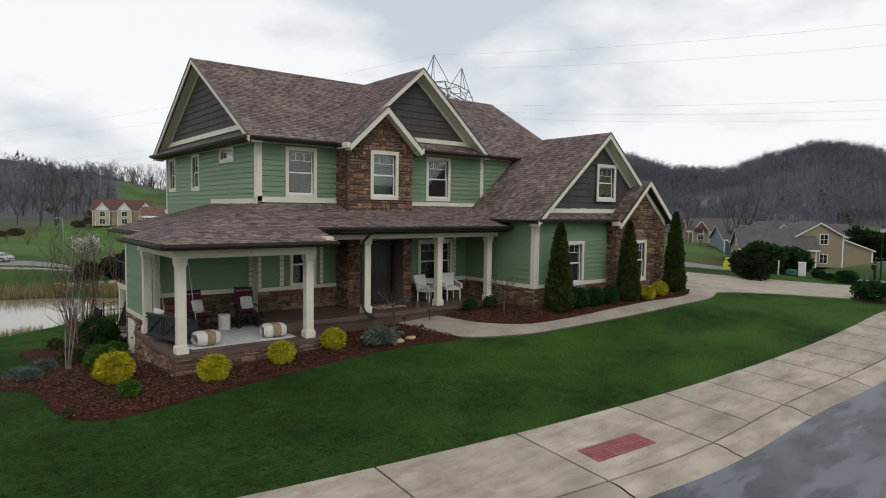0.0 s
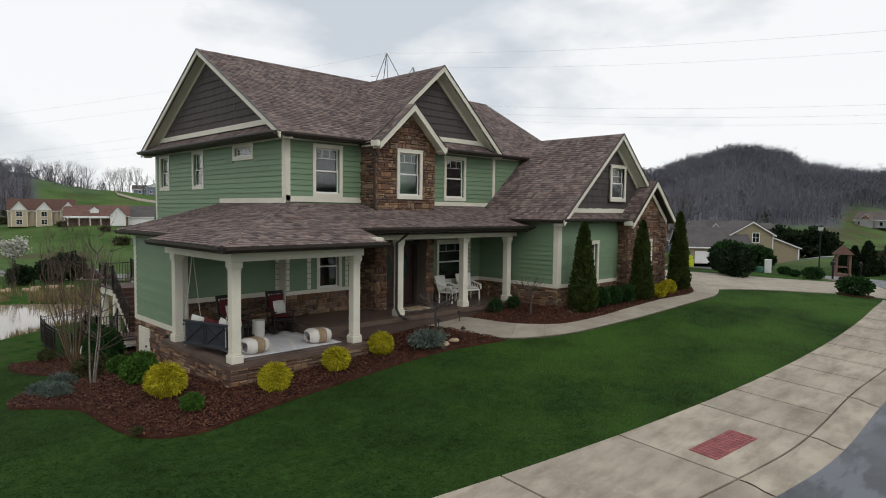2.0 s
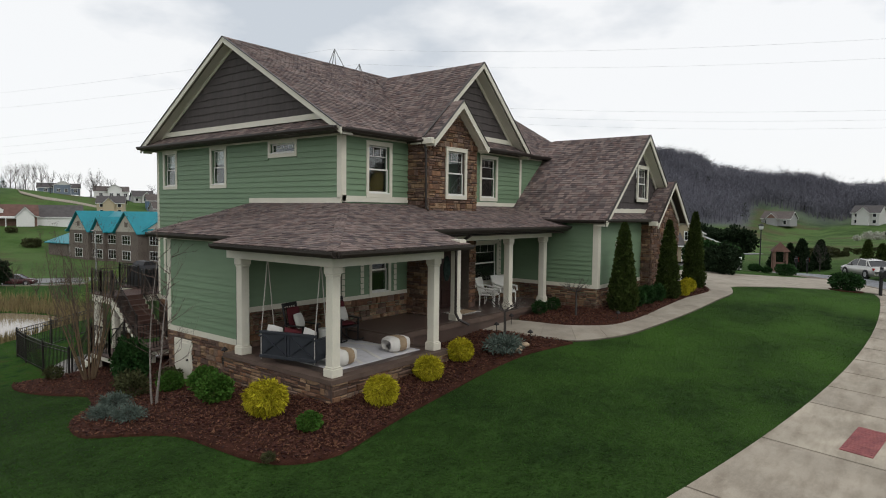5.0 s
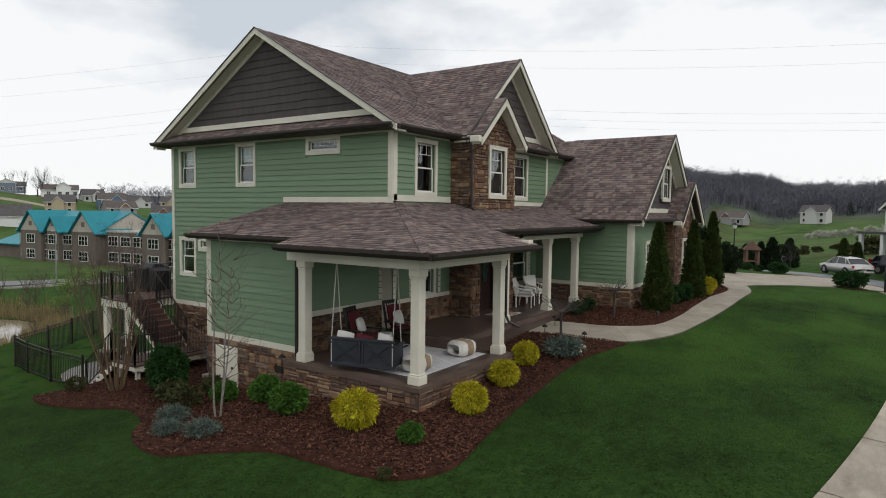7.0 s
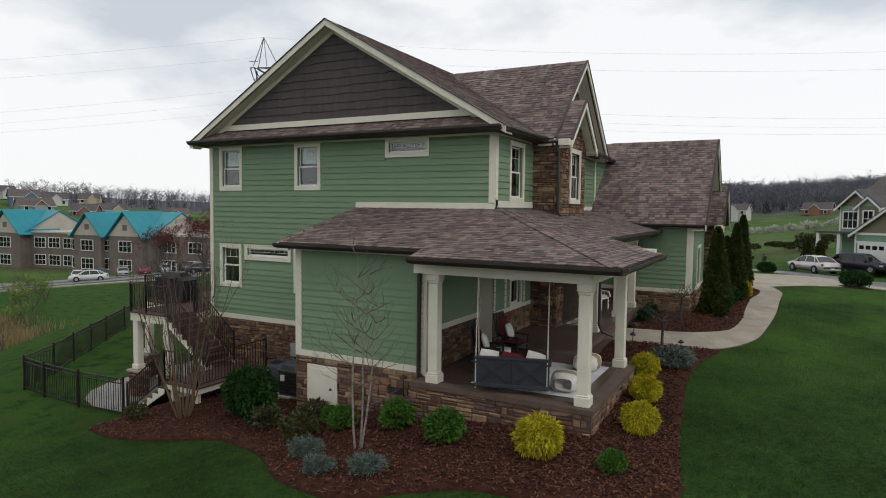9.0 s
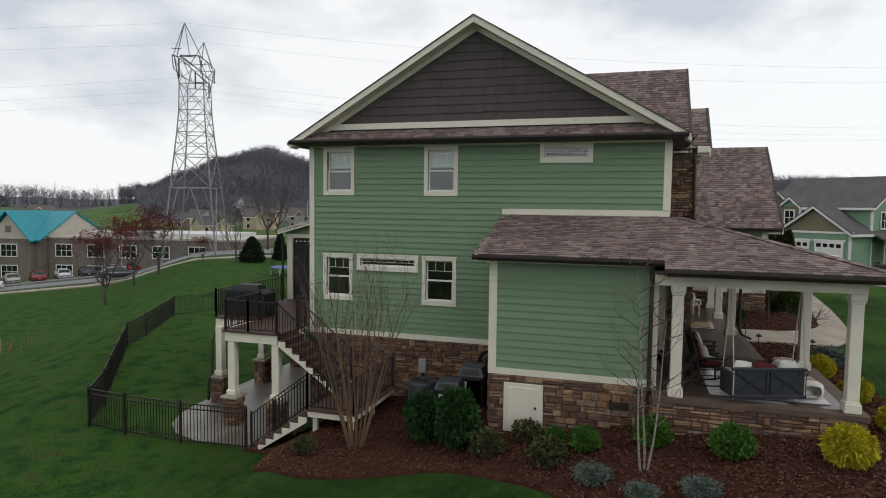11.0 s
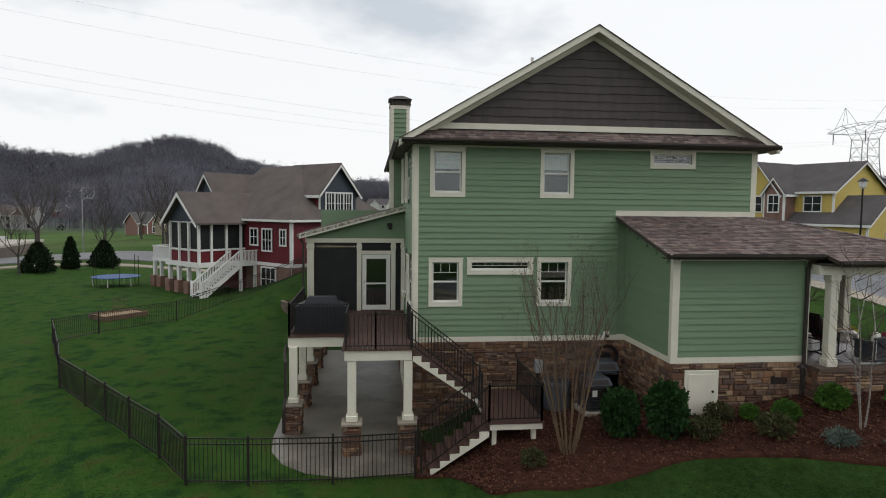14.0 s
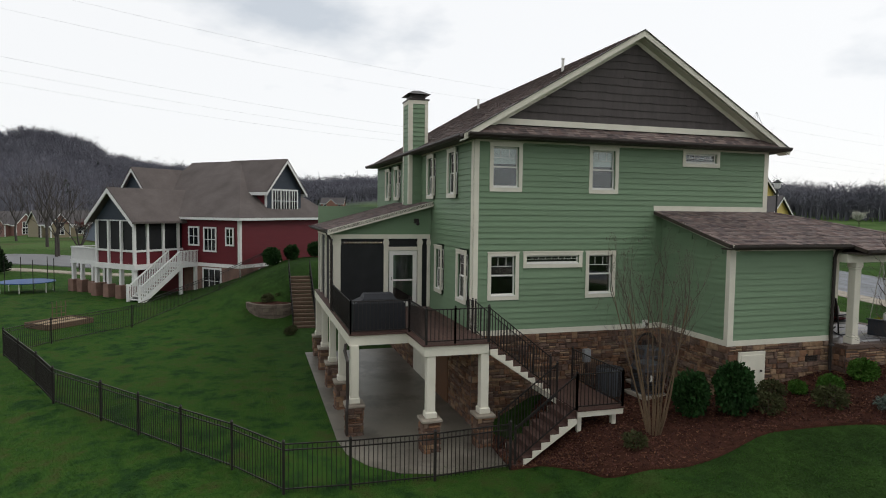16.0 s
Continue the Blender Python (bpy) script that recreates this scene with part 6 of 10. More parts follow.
# crape myrtle: a vase of smooth stems with dry seed heads
rng = random.Random(9)
crape = thing("crape_myrtle", "bare multi-stemmed crape myrtle with dry seed heads", "tree", (-4.2, 7.25, land(-4.2, 7.25)))
tips, tw_ = [], Geo()
for i in range(13):
    a = i * 2.4
    k = rng.uniform(0.1, 0.42)
    d = Vector((math.cos(a) * k, math.sin(a) * k, 1))
    p = Vector((math.cos(a) * 0.12, math.sin(a) * 0.12, -0.1))
    pts = [p]
    for q in range(6):
        d = (d + Vector((rng.uniform(-0.05, 0.05), rng.uniform(-0.05, 0.05), 0.05))).normalized()
        pts.append(pts[-1] + d * rng.uniform(0.5, 0.68))
    part("stem", Geo().tube(pts, [0.028, 0.025, 0.021, 0.018, 0.015, 0.012, 0.008], 6), TANBARK, crape)
    for q in (2, 3, 4, 5, 6):
        grow(tw_, pts[q], d + Vector((rng.uniform(-.6, .6), rng.uniform(-.6, .6), 0.2)), rng.uniform(0.55, 0.9), 0.010, 2, rng, 0.4, 3, 0.25, 0.1, 3, tips)
tagged(part("twig_crown", tw_, TWIG, crape), kind="stuff")
sd = Geo()
for p, d in tips:
    if rng.random() < 0.35:
        for _ in range(10):
            c = p + Vector((rng.gauss(0, 0.04), rng.gauss(0, 0.04), rng.uniform(-0.02, 0.14)))
            sd.lathe([(0.0, -0.012), (0.011, 0), (0.0, 0.012)], 4, Matrix.Translation(c))
tagged(part("seed_crown", sd, TWIG, crape), kind="stuff")


def weeping(x, y, h, seed):
    rng = random.Random(seed)
    e = thing("ornamental_tree", "small bare crooked ornamental tree in the mulch bed", "tree", (x, y, land(x, y)))
    part("trunk", Geo().tube([(0, 0, -0.1), (0.03, 0.02, h * 0.4), (-0.02, 0.0, h * 0.75)], [0.05, 0.04, 0.035], 7), BARK, e)
    g = Geo()
    for i in range(9):
        a = i * 0.7 + rng.random()
        grow(g, (-0.02, 0, h * 0.72), (math.cos(a), math.sin(a), 0.5), h * 0.30, 0.018, 2, rng, 0.6, 3, 0.04, 0.2, 4)
    tagged(part("twig_crown", g, BARK, e), kind="stuff")


weeping(2.75, -4.2, 1.45, 3)
weeping(7.6, -4.1, 1.25, 4)
ROCK = mat("tan_field_stone", (0.36, 0.27, 0.18), 0.9, var=0.3, scale=4, fine=30, bump=0.5)
for i, (x, y, s) in enumerate(((2.5, -4.75, 0.26), (9.3, -5.0, 0.22), (13.9, -5.9, 0.12), (3.05, -4.7, 0.2))):
    rk = Geo()
    rng = random.Random(40 + i)
    rk.lathe([(0.4, -0.15), (0.95, 0.0), (1.0, 0.18), (0.72, 0.36), (0.0, 0.4)], 9, Matrix.Diagonal((s, s * 0.75, s, 1)))
    rk.v = [(a + rng.uniform(-.1, .1) * s, b + rng.uniform(-.1, .1) * s, c) for a, b, c in rk.v]
    o = tagged(part("boulder", rk, ROCK, None, smooth=True), "flat tan field stone lying in the mulch", "boulder")
    o.matrix_world = pose(x, y, land(x, y) + 0.07)

# bark chips, loose
rng = random.Random(77)
ch_ = Geo()
bo, bi = smooth_line(bed_out, 200), smooth_line(bed_in, 200)
wo, wi = smooth_line(wbed_out, 120), smooth_line(wbed_in, 120)
for A, B, n in ((bo, bi, 26000), (wo, wi, 8000)):
    for _ in range(n):
        i, t = rng.randrange(len(A)), rng.random() ** 0.8
        x, y = A[i][0] + (B[i][0] - A[i][0]) * t + rng.uniform(-.05, .05), A[i][1] + (B[i][1] - A[i][1]) * t + rng.uniform(-.05, .05)
        z = land(x, y) + 0.055
        a, L, w = rng.uniform(0, 6.28), rng.uniform(0.014, 0.045), rng.uniform(0.006, 0.015)
        dx, dy, tz = math.cos(a) * L, math.sin(a) * L, rng.uniform(-0.02, 0.03)
        px, py = -math.sin(a) * w, math.cos(a) * w
        h = rng.uniform(0.005, 0.03)
        ch_.add([(x - dx + px, y - dy + py, z + h), (x - dx - px, y - dy - py, z + h), (x + dx - px, y + dy - py, z + h + tz), (x + dx + px, y + dy + py, z + h + tz), (x, y, z - 0.01)], [(0, 1, 2, 3), (0, 4, 1), (2, 4, 3), (1, 4, 2), (3, 4, 0)])
CHIP = mat("bark_chip", (0.085, 0.031, 0.020), 0.9, var=0.3, scale=4, bump=0.0, island=0.8)
tagged(part("bark_chips", ch_, CHIP, None), "loose red-brown bark chips", "mulch", kind="stuff")

# ---- porch furniture ----
NAVY = mat("dark_blue_grey_paint", (0.030, 0.034, 0.042), 0.5, var=0.15, scale=5, bump=0.05)
BLACKW = mat("black_painted_wood", (0.014, 0.013, 0.014), 0.4, var=0.2, scale=5, bump=0.05)
REDC = mat("dark_red_cloth", (0.09, 0.014, 0.018), 0.9, var=0.15, scale=8, fine=120, bump=0.2)
WHITEC = mat("off_white_cloth", (0.62, 0.60, 0.56), 0.9, var=0.08, scale=6, fine=120, bump=0.2)
TANC = mat("tan_cloth", (0.30, 0.22, 0.14), 0.9, var=0.15, scale=8, fine=120, bump=0.2)
RUGM = mat("pale_grey_rug", (0.55, 0.54, 0.56), 0.95, var=0.12, scale=5, fine=90, bump=0.3)
ROPE = mat("pale_rope", (0.45, 0.42, 0.38), 0.9, var=0.2, scale=20, bump=0.1)


def cushion(w, h, d, m=None):
    """A soft pillow, thick in the middle and thin at its seams."""
    g = Geo()
    n = 8
    v = []
    for s in (1, -1):
        for i in range(n + 1):
            for j in range(n + 1):
                a, b = i / n * 2 - 1, j / n * 2 - 1
                k = (1 - a ** 4) * (1 - b ** 4)
                v.append((a * w / 2 * (1 - 0.06 * b * b), b * h / 2 * (1 - 0.06 * a * a), s * d / 2 * k ** 0.6))
    f = []
    for s in (0, 1):
        o = s * (n + 1) ** 2
        for i in range(n):
            for j in range(n):
                q = (o + i * (n + 1) + j, o + (i + 1) * (n + 1) + j, o + (i + 1) * (n + 1) + j + 1, o + i * (n + 1) + j + 1)
                f.append(q if s == 0 else q[::-1])
    return g.add(v, f, m)


rug = tagged(part("rug", Geo().cbox(-3.12, -0.12, -3.36, -0.95, 0.607, 0.622, 0.006), RUGM, None), "pale grey and white flat woven porch rug", "rug")
for i in range(5):
    c = -2.95 + i * 0.65
    part("stripe", Geo().prism([(c, -3.3), (c + 0.12, -3.3), (c + 0.12 + 0.5, -2.15), (c + 0.12, -1.02), (c, -1.02), (c + 0.5, -2.15)] if c < -0.9 else [(c, -3.3), (c + 0.1, -3.3), (c + 0.1, -1.02), (c, -1.02)], 0.621, 0.625), WHITEC, rug)


def pouf(x, y, rz):
    e = thing("floor_pouf", "white floor pouf with a tan woven band", "pouf", (x, y, 0.622), rz)
    body = Geo()
    for mt, nm, a, b in ((WHITEC, "side", -0.34, -0.1), (TANC, "band", -0.1, 0.14), (WHITEC, "side", 0.14, 0.34)):
        v, f = [], []
        k = 12
        for i in range(6):
            xx = a + (b - a) * i / 5
            q = 1 - (abs(xx) / 0.36) ** 4
            r = 0.3 * max(0.05, q) ** 0.3
            for s in range(k):
                t = 2 * math.pi * s / k
                c, sn = math.cos(t), math.sin(t)
                cc = abs(c) ** 0.6 * (1 if c > 0 else -1)
                ss = abs(sn) ** 0.6 * (1 if sn > 0 else -1)
                v.append((xx, cc * r, 0.2 + ss * 0.2 * (r / 0.3)))
        for i in range(5):
            f += [(i * k + s, i * k + (s + 1) % k, (i + 1) * k + (s + 1) % k, (i + 1) * k + s) for s in range(k)]
        f += [tuple(range(k)), tuple(range(5 * k, 6 * k))[::-1]]
        part(nm, Geo().add(v, f), mt, e, smooth=True)
    return e


pouf(-2.62, -2.98, 10)
pouf(-0.66, -2.95, -5)
drum = tagged(part("drum_table", Geo().lathe([(0.17, 0), (0.18, 0.02), (0.18, 0.44), (0.19, 0.45), (0.19, 0.47), (0.0, 0.47)], 24), WHITE, None, smooth=False), "white ceramic drum side table", "side table")
drum.matrix_world = pose(-1.46, -1.05, 0.622)


def rocking_chair():
    e = thing("rocking_chair", "black wooden slat-back rocking chair with a red cushion", "chair", group="rocking chairs on the porch")
    for s in (-1, 1):
        arc = [(s * 0.27, -0.5 + 1.05 * i / 10, 0.02 + 0.14 * ((i / 10 - 0.45) * 2) ** 2) for i in range(11)]
        part("rocker", Geo().tube(arc, 0.022, 6), BLACKW, e)
        part("front_leg", Geo().tube([(s * 0.27, -0.25, 0.03), (s * 0.27, -0.26, 0.62)], 0.022, 8), BLACKW, e)
        part("back_leg", Geo().tube([(s * 0.26, 0.22, 0.04), (s * 0.25, 0.26, 0.45), (s * 0.24, 0.42, 1.15)], 0.022, 8), BLACKW, e)
        part("armrest", Geo().cbox(s * 0.28 - 0.05, s * 0.28 + 0.05, -0.32, 0.3, 0.62, 0.65, 0.008), BLACKW, e)
        part("stretcher", Geo().tube([(s * 0.27, -0.25, 0.25), (s * 0.26, 0.23, 0.25)], 0.013, 6), BLACKW, e)
    part("seat", Geo().cbox(-0.27, 0.27, -0.28, 0.25, 0.41, 0.45, 0.01), BLACKW, e)
    for z, y in ((0.62, 0.30), (1.1, 0.41)):
        part("back_rail", Geo().cbox(-0.25, 0.25, y - 0.015, y + 0.015, z - 0.04, z + 0.05, 0.008), BLACKW, e)
    for i in range(6):
        x = -0.2 + i * 0.08
        part("back_slat", Geo().tube([(x, 0.30, 0.62), (x, 0.37, 0.88), (x, 0.41, 1.1)], 0.016, 6), BLACKW, e)
    part("cushion", cushion(0.48, 0.5, 0.1, pose(0, -0.02, 0.49)), REDC, e, "dark red seat cushion", True)
    part("back_cushion", cushion(0.46, 0.55, 0.1, pose(0, 0.24, 0.78, 76)), REDC, e, "dark red back cushion", True)
    part("pillow", cushion(0.38, 0.38, 0.13, pose(0.02, 0.1, 0.72, 70, 0, 12)), WHITEC, e, "white patterned pillow", True)
    return e


rc = rocking_chair()
rc.matrix_world = pose(-2.2, -0.98, 0.605, 0, 0, 10)
rc.scale = (1.08, 1.08, 1.08)
copy_thing(rc, pose(-0.72, -1.0, 0.605, 0, 0, -6)).scale = (1.08, 1.08, 1.08)

# hanging swing
sw = thing("porch_swing", "dark blue-grey hanging porch swing with crossed panels and pillows", "swing", (-3.46, -2.05, 0.0), 17)
part("seat", Geo().cbox(-0.05, 0.55, -0.78, 0.78, 1.02, 1.07, 0.01), NAVY, sw)
part("seat_cushion", Geo().cbox(0.0, 0.54, -0.74, 0.74, 1.07, 1.17, 0.04), mat("grey_seat_cloth", (0.42, 0.40, 0.38), 0.9, var=0.1, scale=6, bump=0.1), sw)
part("back_panel", Geo().box(-0.06, -0.02, -0.78, 0.78, 0.78, 1.36), NAVY, sw)
part("top_rail", Geo().cbox(-0.09, 0.0, -0.8, 0.8, 1.34, 1.4, 0.01), NAVY, sw)
part("bottom_rail", Geo().cbox(-0.09, 0.0, -0.8, 0.8, 0.74, 0.82, 0.01), NAVY, sw)
for s in (-1, 1):
    part("side_panel", Geo().box(-0.05, 0.5, s * 0.78 - 0.02, s * 0.78 + 0.02, 0.78, 1.25), NAVY, sw)
    part("armrest", Geo().cbox(-0.08, 0.55, s * 0.79 - 0.05, s * 0.79 + 0.05, 1.25, 1.29, 0.01), NAVY, sw)
    for y0, y1 in ((0.08, 0.7),):
        for a, b in ((0.86, 1.3), (1.3, 0.86)):
            part("cross_slat", Geo().tube([(-0.075, s * y0, a), (-0.075, s * y1, b)], 0.025, 4), NAVY, sw)
    part("divider", Geo().box(-0.09, -0.05, s * 0.04 - 0.02, s * 0.04 + 0.02, 0.82, 1.34), NAVY, sw)
    part("rope", Geo().tube([(-0.06, s * 0.76, 0.7), (-0.06, s * 0.76, 1.3), (0.2, s * 0.76, 3.1)], 0.013, 6), ROPE, sw)
    part("rope", Geo().tube([(0.48, s * 0.76, 0.7), (0.48, s * 0.76, 1.2), (0.22, s * 0.76, 3.1)], 0.013, 6), ROPE, sw)
part("pillow", cushion(0.42, 0.38, 0.15, pose(0.12, -0.5, 1.32, 90, -12, 80)), WHITEC, sw, "white pillow", True)
part("pillow", cushion(0.42, 0.38, 0.15, pose(0.12, 0.5, 1.32, 90, -10, 100)), WHITEC, sw, "white pillow", True)
part("pillow", cushion(0.5, 0.34, 0.14, pose(0.14, 0.0, 1.29, 90, -10, 90)), REDC, sw, "dark red pillow", True)


def wicker(x, y, rz):
    e = thing("wicker_chair", "white wicker armchair by the front window", "chair", (x, y, 0.885), rz, group="wicker chairs on the porch")
    part("seat", Geo().cbox(-0.3, 0.3, -0.3, 0.28, 0.38, 0.45, 0.02), WHITE, e)
    part("cushion", cushion(0.56, 0.54, 0.12, pose(0, -0.02, 0.48)), WHITEC, e, "", True)
    part("backrest", Geo().add([(-0.3, 0.26, 0.4), (0.3, 0.26, 0.4), (0.36, 0.44, 1.0), (-0.36, 0.44, 1.0), (-0.3, 0.31, 0.4), (0.3, 0.31, 0.4), (0.36, 0.49, 1.0), (-0.36, 0.49, 1.0)], [(0, 1, 2, 3), (7, 6, 5, 4), (3, 2, 6, 7), (0, 4, 5, 1), (1, 5, 6, 2), (0, 3, 7, 4)]), WHITE, e)
    for s in (-1, 1):
        part("armrest", Geo().tube([(s * 0.34, 0.36, 0.72), (s * 0.36, 0.1, 0.66), (s * 0.35, -0.28, 0.62), (s * 0.33, -0.32, 0.45)], 0.035, 8), WHITE, e)
        for yy in (-0.28, 0.28):
            part("leg", Geo().tube([(s * 0.28, yy, 0), (s * 0.28, yy, 0.4)], 0.025, 8), WHITE, e)
        for k in range(5):
            part("side_slat", Geo().tube([(s * 0.31, -0.2 + k * 0.11, 0.44), (s * 0.35, -0.2 + k * 0.11, 0.64)], 0.012, 4), WHITE, e)
    return e


wicker(6.35, -1.2, 15)
wicker(7.5, -1.15, -12)
tb = thing("side_table", "small white round side table", "side table", (6.95, -0.85, 0.885))
part("tabletop", Geo().lathe([(0.0, 0.5), (0.24, 0.5), (0.25, 0.52), (0.24, 0.54), (0, 0.54)], 18), WHITE, tb)
for i in range(3):
    a = i * 2.1
    part("leg", Geo().tube([(0.18 * math.cos(a), 0.18 * math.sin(a), 0), (0.1 * math.cos(a), 0.1 * math.sin(a), 0.5)], 0.015, 6), WHITE, tb)
dm = thing("door_mat", "tan door mat on a black and white striped mat", "mat", (4.36, -1.45, 0.883))
part("under_mat", Geo().box(-0.65, 0.65, -0.4, 0.4, 0.0, 0.01), BLACKW, dm)
for i in range(7):
    part("stripe", Geo().box(-0.6 + i * 0.18, -0.52 + i * 0.18, -0.4, 0.4, 0.01, 0.013), WHITEC, dm)
part("coir_mat", Geo().cbox(-0.45, 0.45, -0.26, 0.26, 0.014, 0.035, 0.006), TANC, dm)

# ---- side yard equipment ----
ACM = mat("blue_grey_sheet_metal", (0.075, 0.085, 0.10), 0.45, metal=0.3, var=0.12, scale=4, bump=0.03)


def condenser(x, y, h, rz):
    z0 = land(x, y) + 0.03
    e = thing("air_conditioner", "blue-grey outdoor air conditioner with louvred top", "air conditioner", (x, y, z0), rz, group="air conditioners")
    part("pad", Geo().cbox(-0.5, 0.5, -0.5, 0.5, -0.05, 0.07, 0.02), CONCRETE, e)
    part("cabinet", Geo().cbox(-0.38, 0.38, -0.38, 0.38, 0.07, h * 0.8, 0.09), ACM, e)
    for i in range(12):
        z = 0.14 + i * (h * 0.8 - 0.22) / 12
        part("louvre", Geo().cbox(-0.386, 0.386, -0.386, 0.386, z, z + 0.018, 0.09), GUTTER if i % 2 else ACM, e)
    part("hood", Geo().add([(-0.38, -0.38, h * 0.8), (0.38, -0.38, h * 0.8), (0.38, 0.38, h * 0.8), (-0.38, 0.38, h * 0.8), (-0.3, -0.3, h), (0.3, -0.3, h), (0.3, 0.3, h), (-0.3, 0.3, h)], [(0, 1, 5, 4), (1, 2, 6, 5), (2, 3, 7, 6), (3, 0, 4, 7), (4, 5, 6, 7)]), ACM, e)
    for a in range(4):
        mm = pose(0, 0, 0, 0, 0, a * 90)
        part("grille", Geo().add([(-0.27, -0.375, h * 0.83), (0.27, -0.375, h * 0.83), (0.23, -0.325, h * 0.96), (-0.23, -0.325, h * 0.96)], [(0, 1, 2, 3)], mm), GUTTER, e)
    part("label_plate", Geo().box(-0.39, -0.386, 0.1, 0.25, h * 0.5, h * 0.68), WHITE, e)
    return e


condenser(-0.85, 5.1, 1.2, 0)
condenser(-1.55, 5.6, 1.0, 5)
z0 = land(-1.0, 6.6)
fanac = thing("air_conditioner", "round-topped grey air conditioner with a fan grille", "air conditioner", (-1.0, 6.6, z0 + 0.03), group="air conditioners")
part("cabinet", Geo().lathe([(0.4, 0.0), (0.42, 0.05), (0.42, 0.78), (0.40, 0.84), (0.32, 0.85), (0.30, 0.8), (0.0, 0.8)], 20), ACM, fanac)
for i in range(6):
    part("grille_bar", Geo().tube([(0.38 * math.cos(i * 0.52), 0.38 * math.sin(i * 0.52), 0.86), (-0.38 * math.cos(i * 0.52), -0.38 * math.sin(i * 0.52), 0.86)], 0.008, 4), IRON, fanac)
hose = thing("garden_hose", "dark coiled garden hose hung on the stone wall", "hose", (-0.12, 4.75, 0.0))
for i in range(4):
    r = 0.3 + i * 0.025
    part("coil", Geo().tube([(-0.06 - 0.015 * i, r * math.cos(t * 0.314), 0.15 + r * math.sin(t * 0.314)) for t in range(21)], 0.016, 6), IRON, hose)
part("bracket", Geo().cbox(-0.12, 0.0, -0.12, 0.12, 0.05, 0.28, 0.02), IRON, hose)
seccam = thing("security_camera", "white wall security camera under the siding edge", "camera", (-0.02, 4.72, 0.72))
part("base", Geo().cbox(-0.06, 0.0, -0.1, 0.1, -0.02, 0.2, 0.01), WHITE, seccam)
part("lens_ball", Geo().lathe([(0.0, -0.05), (0.045, -0.03), (0.055, 0.01), (0.04, 0.05), (0, 0.06)], 12, Matrix.Translation((-0.1, -0.03, 0.06))), IRON, seccam)
meter = thing("meter_box", "grey electric meter box on the stone wall", "meter box", (-0.08, 6.9, -0.35))
part("box", Geo().cbox(-0.1, 0.08, -0.12, 0.12, 0, 0.42, 0.015), mat("grey_box_metal", (0.32, 0.33, 0.34), 0.5, metal=0.3, var=0.1, bump=0.0), meter)
part("conduit", Geo().tube([(0.0, 0, 0.0), (0, 0, -0.8)], 0.025, 6), IRON, meter)


def path_light(x, y, h):
    e = thing("path_light", "small dark bronze path light on a stake", "garden lamp", (x, y, land(x, y)), group="path lights")
    part("stake", Geo().tube([(0, 0, 0), (0, 0, h)], 0.012, 6), IRON, e)
    part("shade", Geo().lathe([(0.09, h - 0.02), (0.08, h + 0.02), (0.02, h + 0.07), (0, h + 0.08)], 12), IRON, e)


for x, y, h in ((-3.5, 0.62, 0.95), (5.1, -2.95, 0.35), (3.55, -4.6, 0.35), (3.9, -3.15, 0.3), (8.0, -5.5, 0.3)):
    path_light(x, y, h)

# grill under its cover
COVER = mat("black_vinyl_cover", (0.013, 0.014, 0.018), 0.55, var=0.3, scale=3, fine=30, bump=0.3)
grill = thing("covered_grill", "barbecue grill under a black cover on the deck", "grill", (0.75, 13.6, 0.868))
part("cover", Geo().add([(-0.38, -0.8, 0.03), (0.38, -0.8, 0.03), (0.38, 0.8, 0.03), (-0.38, 0.8, 0.03), (-0.34, -0.78, 0.82), (0.34, -0.78, 0.82), (0.34, 0.78, 0.82), (-0.34, 0.78, 0.82), (-0.3, -0.5, 0.95), (0.3, -0.5, 0.95), (0.3, 0.5, 0.95), (-0.3, 0.5, 0.95), (-0.16, -0.42, 1.1), (0.16, -0.42, 1.1), (0.16, 0.42, 1.1), (-0.16, 0.42, 1.1)],
     [(0, 1, 5, 4), (1, 2, 6, 5), (2, 3, 7, 6), (3, 0, 4, 7), (4, 5, 9, 8), (5, 6, 10, 9), (6, 7, 11, 10), (7, 4, 8, 11), (8, 9, 13, 12), (9, 10, 14, 13), (10, 11, 15, 14), (11, 8, 12, 15), (12, 13, 14, 15)]), COVER, grill)
for a in (-0.3, 0.3):
    for b in (-0.7, 0.7):
        part("wheel", Geo().lathe([(0.04, -0.015), (0.04, 0.015)], 10, Matrix.Translation((a, b, 0.04)) @ pose(0, 0, 0, 90)), IRON, grill)

